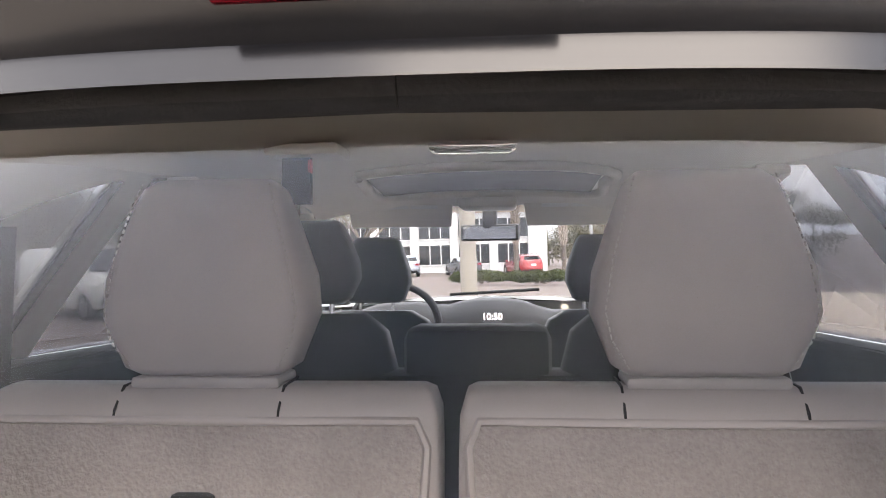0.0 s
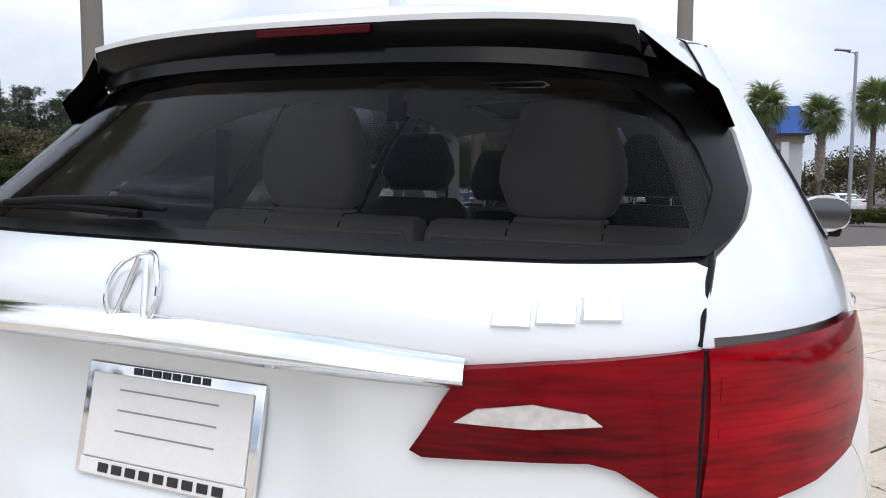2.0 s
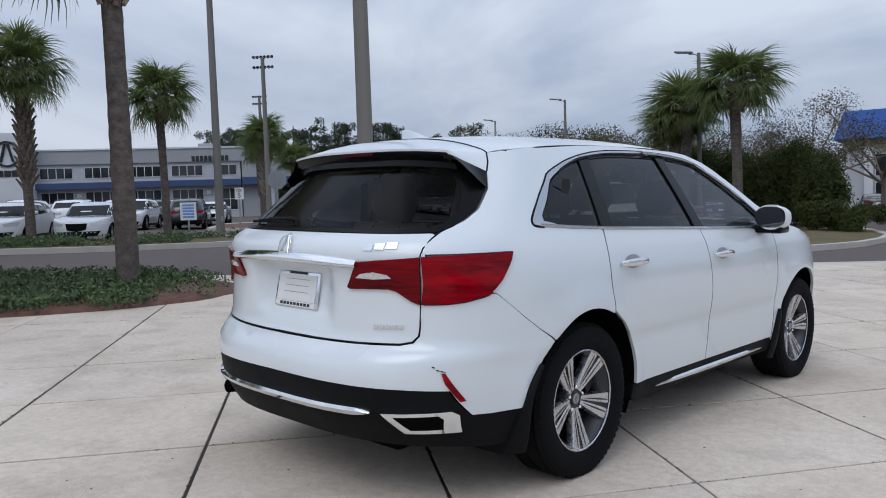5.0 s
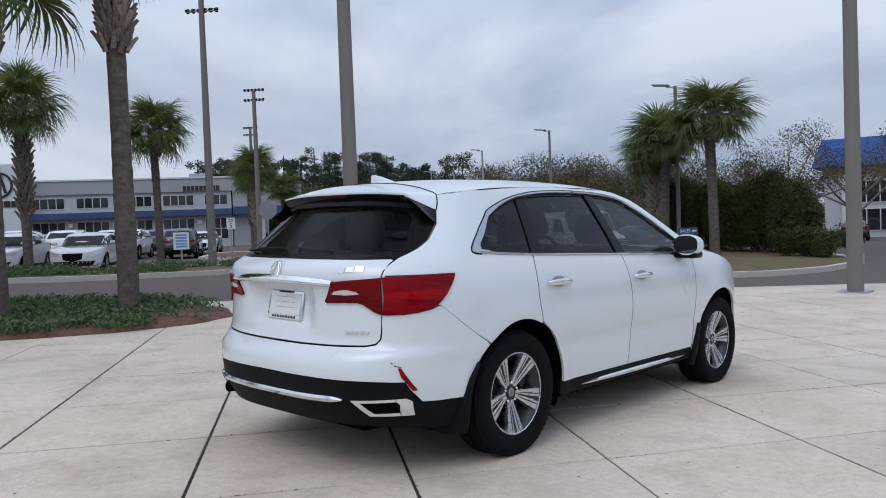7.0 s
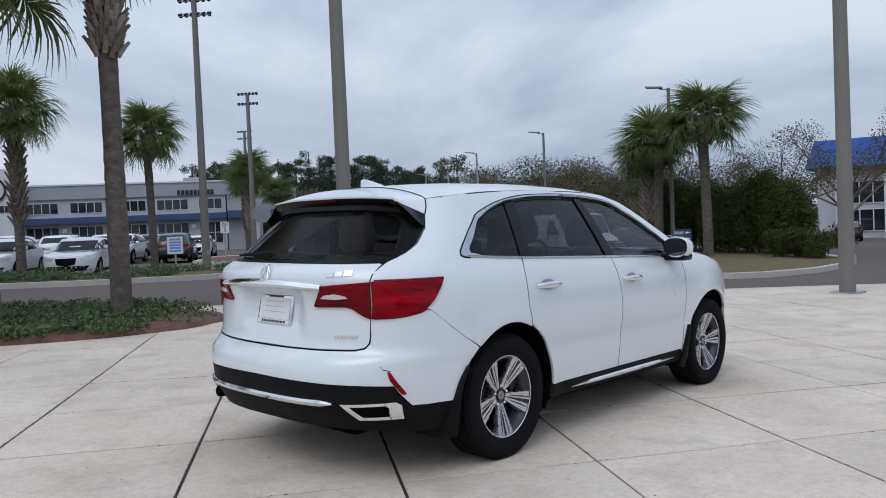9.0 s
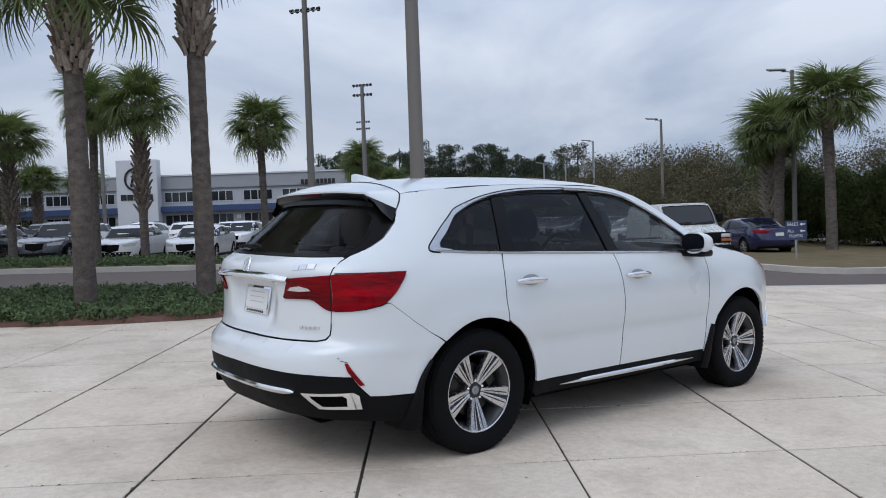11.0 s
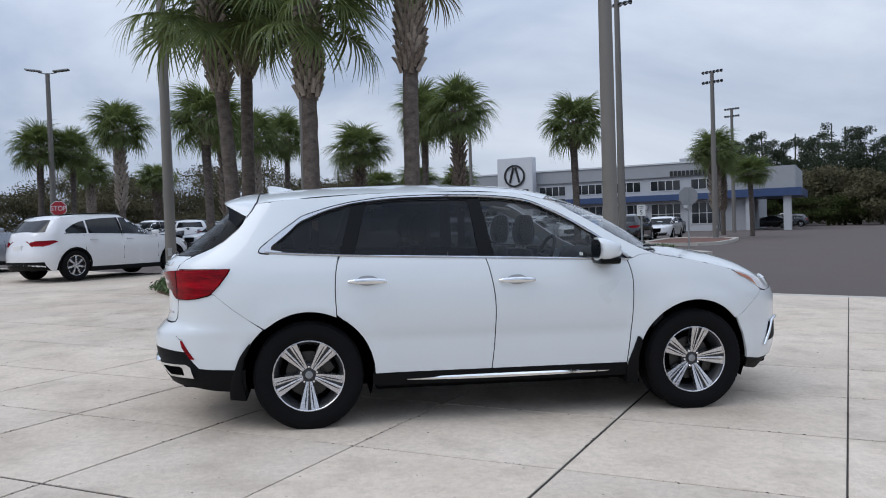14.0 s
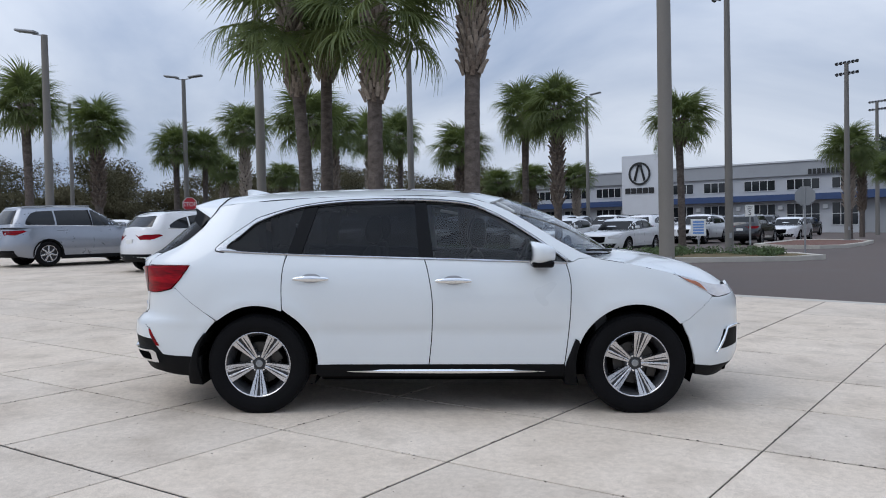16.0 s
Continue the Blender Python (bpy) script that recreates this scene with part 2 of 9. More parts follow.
M_PINE = mat("pine_needles", (0.06, 0.072, 0.048), 0.8, spec=0.1, var=0.4, scale=0.5, fine=8, tint2=(0.02, 0.03, 0.016))
M_BARK = mat("tree_bark", (0.13, 0.105, 0.085), 0.92, var=0.3, scale=6, fine=50, bump=0.4)
M_STUCCO = mat("light_grey_stucco", (0.46, 0.47, 0.49), 0.85, var=0.06, scale=1.5, fine=60, bump=0.1)
M_STUCCO2 = mat("mid_grey_stucco_band", (0.33, 0.34, 0.355), 0.85, var=0.06, scale=1.5, fine=60)
M_WHITEPANEL = mat("white_metal_panel", (0.62, 0.63, 0.65), 0.4, var=0.04, scale=1.0)
M_BLUEBAND = mat("dark_blue_metal", (0.035, 0.065, 0.16), 0.45, var=0.12, scale=2)
M_BLUEROOF = mat("bright_blue_metal_roof", (0.028, 0.075, 0.24), 0.75, var=0.1, scale=2, spec=0.12)
M_WINDOWDARK = mat("dark_window_glass", (0.02, 0.023, 0.027), 0.06, var=0.3, scale=0.7)
M_FRAMEWHITE = mat("white_window_frame", (0.6, 0.6, 0.6), 0.5, var=0.05)
M_SIGNRED = mat("red_sign_sheet", (0.45, 0.02, 0.03), 0.4, var=0.06)
M_SIGNWHITE = mat("white_sign_sheet", (0.72, 0.72, 0.71), 0.5, var=0.05)
M_SIGNBLUE = mat("navy_sign_sheet", (0.03, 0.045, 0.11), 0.45, var=0.1)
M_SIGNBACK = mat("bare_aluminium_sign_back", (0.30, 0.31, 0.32), 0.5, 0.6, var=0.08)
M_BLACKLETTER = mat("black_lettering", (0.015, 0.015, 0.016), 0.5, var=0.1)
M_PAPERBLUE = mat("light_blue_print", (0.16, 0.30, 0.62), 0.6, var=0.1)

M_LEATHER = mat("grey_brown_leather", (0.40, 0.372, 0.365), 0.48, var=0.06, scale=10, fine=500, bump=0.025)
# seat leather with cabin shade put into its colour; also on the steering wheel
M_LEATHERDARK = mat("black_leather", (0.016, 0.0155, 0.017), 0.5, spec=0.25, var=0.12, scale=10, fine=500, bump=0.025)
M_CARPET = mat("brushed_grey_carpet", (0.30, 0.275, 0.27), 0.95, var=0.24, scale=7, fine=160, bump=0.5)
M_HEADLINER = mat("light_grey_headlining", (0.74, 0.70, 0.64), 0.95, var=0.04, scale=8, fine=200, bump=0.1)
M_TRIMLIGHT = mat("light_grey_trim_plastic", (0.68, 0.65, 0.60), 0.6, var=0.05, scale=8, fine=250, bump=0.08)
M_TRIMDARK = mat("charcoal_trim_plastic", (0.03, 0.031, 0.034), 0.6, spec=0.25, var=0.12, scale=9, fine=250, bump=0.12)
M_THREAD = mat("pale_stitching", (0.42, 0.40, 0.38), 0.8, var=0.1)
M_WEBBING = mat("black_belt_webbing", (0.018, 0.018, 0.02), 0.8, var=0.15, fine=300, bump=0.2)
M_SCREEN = mat("dark_display_glass", (0.008, 0.009, 0.011), 0.08, var=0.2)


# ---- building helpers ----
def thing(name, label, category, m=None, group="", kind=""):
    ob = new(name)
    if m is not None:
        ob.matrix_world = m
    return tagged(ob, label, category, group, kind)


def part(name, bm, material, parent=None, label="", smooth=None):
    """One mesh object from a bmesh, under a thing or a part."""
    me = bpy.data.meshes.new(name)
    bm.to_mesh(me)
    bm.free()
    mats = material if isinstance(material, (list, tuple)) else [material]
    for mm in mats:
        me.materials.append(mm)
    if smooth is not None:
        for p in me.polygons:
            p.use_smooth = True
        me.set_sharp_from_angle(angle=radians(smooth))
    ob = new(name, me)
    ob.parent = parent
    if label:
        tagged(ob, label)
    return ob


def box(bm, x0, x1, y0, y1, z0, z1, bevel=0.0, m=None, seg=2):
    """A box with rounded edges, added to bm."""
    r = bmesh.ops.create_cube(bm, size=1.0)
    vs = r["verts"]
    for v in vs:
        v.co = Vector(((x0 + x1) / 2 + v.co.x * (x1 - x0), (y0 + y1) / 2 + v.co.y * (y1 - y0), (z0 + z1) / 2 + v.co.z * (z1 - z0)))
    if bevel:
        es = list({e for v in vs for e in v.link_edges})
        r = bmesh.ops.bevel(bm, geom=es, offset=bevel, segments=seg, affect="EDGES", profile=0.5)
        vs = list({v for f in r["faces"] for v in f.verts} | {v for v in vs if v.is_valid})
    if m is not None:
        for v in vs:
            v.co = m @ v.co
    return vs


def boxm(*a, **k):
    bm = bmesh.new()
    box(bm, *a, **k)
    return bm


def tube(bm, pts, radii, n=8, cap=True):
    """A round bar along pts; radii one number or one for each point."""
    pts = [Vector(p) for p in pts]
    rad = radii if isinstance(radii, (list, tuple)) else [radii] * len(pts)
    rings = []
    side = None
    for i, p in enumerate(pts):
        d = (pts[min(i + 1, len(pts) - 1)] - pts[max(i - 1, 0)]).normalized()
        if side is None:
            side = d.orthogonal().normalized()
        side = (side - d * side.dot(d)).normalized()
        up = d.cross(side)
        rings.append([bm.verts.new(p + (side * math.cos(a) + up * math.sin(a)) * rad[i]) for a in (2 * math.pi * k / n for k in range(n))])
    for a, b in zip(rings, rings[1:]):
        for k in range(n):
            bm.faces.new((a[k], a[(k + 1) % n], b[(k + 1) % n], b[k]))
    if cap:
        bm.faces.new(rings[0][::-1])
        bm.faces.new(rings[-1])


def lathe(bm, profile, n=48, axis="X", closed=False, m=None):
    """Turns (radius, along) pairs round an axis."""
    rings = []
    for r, h in profile:
        ring = []
        for k in range(n):
            a = 2 * math.pi * k / n
            c = {"X": (h, r * math.cos(a), r * math.sin(a)), "Z": (r * math.cos(a), r * math.sin(a), h), "Y": (r * math.sin(a), h, r * math.cos(a))}[axis]
            v = Vector(c)
            ring.append(bm.verts.new(m @ v if m is not None else v))
        rings.append(ring)
    pairs = list(zip(rings, rings[1:])) + ([(rings[-1], rings[0])] if closed else [])
    for a, b in pairs:
        for k in range(n):
            bm.faces.new((a[k], a[(k + 1) % n], b[(k + 1) % n], b[k]))
    return rings


def prism(bm, outline, y0, y1, m=None):
    """A plate: an outline in x and z, thick from y0 to y1."""
    a = [bm.verts.new((m @ Vector((x, y0, z))) if m is not None else (x, y0, z)) for x, z in outline]
    b = [bm.verts.new((m @ Vector((x, y1, z))) if m is not None else (x, y1, z)) for x, z in outline]
    k = len(outline)
    bm.faces.new(a)
    bm.faces.new(b[::-1])
    for i in range(k):
        bm.faces.new((a[i], b[i], b[(i + 1) % k], a[(i + 1) % k]))


def gz(x, y):
    """The height of the ground: it falls gently towards the car's nose and its driver's side."""
    return -0.019 * 60 * math.tanh(x / 60) - 0.018 * 60 * math.tanh(y / 60)


GA = radians(53.2)


def pq(p, q):
    """The pavement's own axes: p along the road, q away from it."""
    return p * math.cos(GA) + q * math.sin(GA), p * math.sin(GA) - q * math.cos(GA)


def on(p, q, h=0.0):
    x, y = pq(p, q)
    return Vector((x, y, gz(x, y) + h))


def text_mesh(s, size, depth=0.004):
    """Raised lettering as a mesh, standing in the x-z plane and read from -y."""
    c = bpy.data.curves.new("lettering", "FONT")
    c.body, c.size, c.align_x, c.align_y, c.extrude = s, size, "CENTER", "CENTER", depth
    ob = bpy.data.objects.new("lettering", c)
    scene.collection.objects.link(ob)
    dg = bpy.context.evaluated_depsgraph_get()
    me = bpy.data.meshes.new_from_object(ob.evaluated_get(dg))
    bpy.data.objects.remove(ob)
    bpy.data.curves.remove(c)
    bm = bmesh.new()
    bm.from_mesh(me)
    bpy.data.meshes.remove(me)
    bmesh.ops.transform(bm, matrix=pose(0, 0, 0, 90, 0, 0), verts=bm.verts)
    return bm

# ---- ground ----
def sheet(bm, poly_pq, step=2.0, h=0.0, inside=None):
    """A patch of ground that follows its fall, cut into cells of that size."""
    p0, p1, q0, q1 = poly_pq
    n, m = max(1, round((p1 - p0) / step)), max(1, round((q1 - q0) / step))
    g = [[bm.verts.new(on(p0 + (p1 - p0) * i / n, q0 + (q1 - q0) * j / m, h)) for j in range(m + 1)] for i in range(n + 1)]
    for i in range(n):
        for j in range(m):
            bm.faces.new((g[i][j], g[i][j + 1], g[i + 1][j + 1], g[i + 1][j]))


# asphalt of road and lots, one sheet to the horizon
bm = bmesh.new()
edges = [-2400, -900, -400, -200] + list(range(-120, 121, 8)) + [200, 400, 900, 2400]
gv = [[bm.verts.new(on(a, b, -0.13)) for b in edges] for a in edges]
for i in range(len(edges) - 1):
    for j in range(len(edges) - 1):
        bm.faces.new((gv[i][j], gv[i][j + 1], gv[i + 1][j + 1], gv[i + 1][j]))
tagged(part("ground", bm, M_ASPHALT, smooth=60), "dark worn asphalt of the road and parking lots", "ground", kind="structure")

# concrete forecourt: a dark bed, and slabs laid on it with open joints
P_LINES = [-36, -33.5, -31, -28.5, -26, -23.5, -21, -18.6, -16.2, -13.8, -11.5, -9.3, -8.1, -7.3, -6.15, -4.95, -3.7, -2.43, -1.25, -0.08, 1.25, 2.70, 3.95, 5.25, 6.55, 7.85, 9.2, 10.6, 12.0, 13.4, 16, 19, 22, 25, 28]
SKEW = -0.095   # the cross joints run a little aslant
Q_LINES = [0.56 + 1.218 * k for k in range(-11, 8)] + [12, 14.5, 17, 20, 24, 27]
bm = bmesh.new()
sheet(bm, (-36, 28, -9.1, 28), 2.0, -0.007)
pavement = tagged(part("pavement", bm, M_JOINT), "pale broom-finished concrete forecourt with dark joints", "pavement", kind="structure")

# planted bed in the forecourt: an oval island


WIDE = (-3.7, -2.43, -1.25, 1.25, 3.95, 6.55)   # open joints; the others are tight


def slab(p0, p1, j):
    bm = bmesh.new()
    row = lambda k, p: -9.1 if k < 0 else max(-9.1, Q_LINES[k] + SKEW * p)
    mid_p = (p0 + p1) / 2
    c = on(mid_p, (row(j, mid_p) + row(j + 1, mid_p)) / 2)
    r = 0.003
    gp = lambda a: 0.009 if a in WIDE else 0.0055
    gq = lambda k: 0.011 if k % 2 else 0.007
    top, mid, low = [], [], []
    for a, k in ((p0, j), (p0, j + 1), (p1, j + 1), (p1, j)):
        sa, sb = (1 if a == p0 else -1), (1 if k == j else -1)
        top.append(bm.verts.new(on(a + sa * (gp(a) + r), row(k, a) + sb * (gq(k) + r)) - c))
        mid.append(bm.verts.new(on(a + sa * gp(a), row(k, a) + sb * gq(k), -r) - c))
        low.append(bm.verts.new(on(a + sa * gp(a), row(k, a) + sb * gq(k), -0.05) - c))
    bm.faces.new(top)
    for k in range(4):
        for u, v in ((top, mid), (mid, low)):
            bm.faces.new((u[k], v[k], v[(k + 1) % 4], u[(k + 1) % 4]))
    bmesh.ops.recalc_face_normals(bm, faces=bm.faces)
    return bm, c


def lay_slabs():
    for p0, p1 in zip(P_LINES, P_LINES[1:]):
        for j in range(-1, len(Q_LINES) - 1):
            if min(Q_LINES[j + 1] + SKEW * p0, Q_LINES[j + 1] + SKEW * p1) < -9.0:
                continue
            bm, c = slab(p0, p1, j)
            ob = part("slab", bm, M_CONCRETE, pavement)
            ob.location = c


def kerb_line(name, pts, width=0.28, height=0.15, label="pale concrete kerb along the road", closed=False):
    """A kerb with a rounded top along a path of (p, q) points; it rises to the right of the path."""
    bm = bmesh.new()
    n = len(pts)
    rows = []
    for i, (p, q) in enumerate(pts):
        a, b = pts[i - 1] if (closed or i) else pts[0], pts[(i + 1) % n] if (closed or i < n - 1) else pts[-1]
        d = Vector((b[0] - a[0], b[1] - a[1])).normalized()
        s = Vector((d.y, -d.x))
        row = []
        for off, h in ((0, -0.14), (0.0, height - 0.17), (0.02, height - 0.14), (0.05, height - 0.13), (width, height - 0.13), (width, -0.14)):
            row.append(bm.verts.new(on(p + s.x * off, q + s.y * off, h)))
        rows.append(row)
    for a, b in list(zip(rows, rows[1:])) + ([(rows[-1], rows[0])] if closed else []):
        for k in range(5):
            bm.faces.new((a[k], a[k + 1], b[k + 1], b[k]))
    bmesh.ops.recalc_face_normals(bm, faces=bm.faces)
    return tagged(part(name, bm, M_KERB, smooth=40), label, "kerb", kind="structure")


def strip(name, outline, h, material, label, category):
    """A raised flat bed with a (p, q) outline."""
    bm = bmesh.new()
    bm.faces.new([bm.verts.new(on(p, q, h)) for p, q in outline])
    bmesh.ops.triangulate(bm, faces=bm.faces)
    bmesh.ops.recalc_face_normals(bm, faces=bm.faces)
    for f in bm.faces:
        if f.normal.z < 0:
            f.normal_flip()
    return tagged(part(name, bm, material), label, category, kind="structure")


# road side of the forecourt: a low flush kerb
kerb_line("kerb_1", [(28 - i * 2, -9.1) for i in range(33)], 0.30, 0.13, "low concrete kerb between road and forecourt")
# far side of the road: verge in front of the dealership lot
FAR1 = [(-60, -17.2), (-30, -17.0), (-14, -17.6), (-8.5, -18.4), (-5.0, -20.0), (-2.6, -22.6), (-2.0, -24.0), (-3.0, -25.2), (-6, -24.4), (-12, -22.0), (-30, -20.4), (-60, -20.4)]
kerb_line("kerb_2", [(p, q) for p, q in FAR1][::-1], 0.25, 0.16, "pale concrete kerb round the grass verge", closed=True)
strip("verge_grass", FAR1, 0.0, M_SOIL, "strip of grass and low planting beside the lot", "verge")
# verge on the far side of the lot entrance
FAR2 = [(9.2, -19.5), (8.9, -18.0), (8.75, -15.8), (9.2, -14.3), (10.0, -13.6), (11.0, -13.7), (12.3, -14.3), (13.6, -15.0), (15.6, -16.6), (17.5, -18.6), (19.4, -22.0), (20.5, -26.0), (21, -36.0), (10.5, -36.0), (9.6, -28)]
kerb_line("kerb_3", FAR2[::-1], 0.25, 0.16, "pale concrete kerb round the hedge island", closed=True)
strip("hedge_island", FAR2, 0.0, M_SOIL, "island of thin brown grass under the hedge", "verge")
# small island under the palms by the showroom lane
ISLE = [(-6.6, -33.6), (-5.2, -32.6), (-3.9, -33.0), (-3.2, -34.4), (-3.0, -38.0), (-3.2, -42.0), (-4.2, -43.2), (-5.8, -43.0), (-6.7, -41.0)]
kerb_line("kerb_4", ISLE[::-1], 0.25, 0.16, "pale concrete kerb round the palm island", closed=True)
strip("palm_island", ISLE, 0.0, M_MULCH, "island of red-brown mulch under the palms", "planting bed")

# ---- the car's shape ----
from mathutils import geometry


def spl(*pts):
    """A smooth curve through (t, value) points."""
    xs, ys = [p[0] for p in pts], [p[1] for p in pts]
    n = len(xs)
    d = [(ys[i + 1] - ys[i]) / (xs[i + 1] - xs[i]) for i in range(n - 1)]
    k = [d[0]] + [0.0 if d[i - 1] * d[i] <= 0 else 2 * d[i - 1] * d[i] / (d[i - 1] + d[i]) for i in range(1, n - 1)] + [d[-1]]

    def f(x):
        if x <= xs[0]:
            return ys[0] + k[0] * (x - xs[0])
        if x >= xs[-1]:
            return ys[-1] + k[-1] * (x - xs[-1])
        i = 0
        while x > xs[i + 1]:
            i += 1
        h = xs[i + 1] - xs[i]
        t = (x - xs[i]) / h
        return (2 * t**3 - 3 * t**2 + 1) * ys[i] + (t**3 - 2 * t**2 + t) * h * k[i] + (3 * t**2 - 2 * t**3) * ys[i + 1] + (t**3 - t**2) * h * k[i + 1]

    return f


half_width = spl((0.20, 0.90), (0.36, 0.945), (0.50, 0.955), (0.62, 0.958), (0.66, 0.966), (0.80, 0.976), (0.95, 0.968), (1.05, 0.950), (1.13, 0.922), (1.20, 0.888), (1.30, 0.832), (1.40, 0.772), (1.50, 0.710), (1.58, 0.660), (1.66, 0.60))
rear_line = spl((0.20, -2.36), (0.31, -2.44), (0.45, -2.515), (0.58, -2.535), (0.65, -2.525), (0.69, -2.492), (0.725, -2.447), (0.78, -2.43), (0.95, -2.425), (1.04, -2.442), (1.10, -2.455), (1.15, -2.435), (1.185, -2.372), (1.21, -2.33), (1.30, -2.224), (1.40, -2.107), (1.50, -1.992), (1.57, -1.91), (1.66, -1.79))
front_line = spl((0.20, 2.22), (0.30, 2.34), (0.45, 2.39), (0.60, 2.385), (0.80, 2.37), (0.92, 2.30), (1.0, 2.22), (1.1, 2.10), (1.3, 1.9))
Y_REAR, Y_FRONT, N_REAR, N_FRONT, L_REAR, L_FRONT = -1.45, 1.25, 3.2, 2.7, 1.75, 1.80


def arc_table(n, a, b):
    ph = np.linspace(0, math.pi / 2, 3001)
    x, y = a * np.cos(ph) ** (2 / n), b * np.sin(ph) ** (2 / n)
    s = np.concatenate([[0], np.cumsum(np.hypot(np.diff(x), np.diff(y)))])
    return s / s[-1], ph


ARC_R, ARC_F = arc_table(N_REAR, 0.95, 0.98), arc_table(N_FRONT, 0.95, 1.1)
HUB_Y, HUB_Z, TYRE_R = 1.41, 0.366, 0.374


def ring(u, z, off=0.0):
    """The body's skin, right side: u runs along the side, and on round the corners to the middle of tail and nose."""
    w = half_width(z)
    for hy in (-HUB_Y, HUB_Y):
        r = math.hypot(u - hy, z - HUB_Z)
        w += 0.014 * math.exp(-((r - 0.47) / 0.07) ** 2) * (1 if z < 0.95 else math.exp(-((z - 0.95) / 0.06) ** 2))
    if u < Y_REAR:
        t = min(1.0, (Y_REAR - u) / L_REAR)
        ph = float(np.interp(t, *ARC_R))
        x, y = w * max(0.0, math.cos(ph)) ** (2 / N_REAR), Y_REAR + (rear_line(z) - Y_REAR) * math.sin(ph) ** (2 / N_REAR)
    elif u > Y_FRONT:
        t = min(1.0, (u - Y_FRONT) / L_FRONT)
        ph = float(np.interp(t, *ARC_F))
        x, y = w * max(0.0, math.cos(ph)) ** (2 / N_FRONT), Y_FRONT + (front_line(z) - Y_FRONT) * math.sin(ph) ** (2 / N_FRONT)
    else:
        x, y = w, u
    p = Vector((x, y, z))
    if off:
        p += ring_normal(u, z) * off
    return p


def cross_normal(f, u, v, e=0.006):
    n = (f(u + e, v) - f(u - e, v)).cross(f(u, v + e) - f(u, v - e))
    return n.normalized() if n.length > 1e-12 else Vector((0, -1, 0))


def ring_normal(u, z):
    u = min(max(u, Y_REAR - L_REAR + 0.008), Y_FRONT + L_FRONT - 0.008)
    return cross_normal(ring, u, z)


def find_u(test, lo, hi):
    for _ in range(40):
        mid = (lo + hi) / 2
        lo, hi = (mid, hi) if test(mid) else (lo, mid)
    return (lo + hi) / 2


def uy(y, z):
    """The skin coordinate u of the side point at y."""
    if y > Y_FRONT:
        return find_u(lambda u: ring(u, z).y < y, Y_FRONT, Y_FRONT + L_FRONT)
    return y if y >= Y_REAR else find_u(lambda u: ring(u, z).y < y, Y_REAR - L_REAR, Y_REAR)


def ux(x, z, front=False):
    """The skin coordinate u of the tail (or nose) point at x from the middle."""
    if front:
        return find_u(lambda u: ring(u, z).x > x, Y_FRONT, Y_FRONT + L_FRONT)
    return find_u(lambda u: ring(u, z).x < x, Y_REAR - L_REAR, Y_REAR)


def run(pts, n=6):
    """A smooth run through points of the plane."""
    if len(pts) < 3:
        return list(pts)
    out = []
    P = [pts[0]] + list(pts) + [pts[-1]]
    for i in range(1, len(P) - 2):
        for k in range(n):
            t = k / n
            out.append(tuple(0.5 * (2 * P[i][c] + (P[i + 1][c] - P[i - 1][c]) * t + (2 * P[i - 1][c] - 5 * P[i][c] + 4 * P[i + 1][c] - P[i + 2][c]) * t * t + (3 * P[i][c] - P[i - 1][c] - 3 * P[i + 1][c] + P[i + 2][c]) * t**3) for c in (0, 1)))
    out.append(tuple(pts[-1]))
    return out


def arc(cy, cz, r, a0, a1, n=22):
    return [(cy + r * math.cos(radians(a0 + (a1 - a0) * k / n)), cz + r * math.sin(radians(a0 + (a1 - a0) * k / n))) for k in range(n + 1)]


def dense(outline, step):
    out = []
    for a, b in zip(outline, outline[1:] + outline[:1]):
        d = math.dist(a, b)
        if d < 1e-5:
            continue
        n = max(1, math.ceil(d / step))
        out += [(a[0] + (b[0] - a[0]) * k / n, a[1] + (b[1] - a[1]) * k / n) for k in range(n)]
    return out


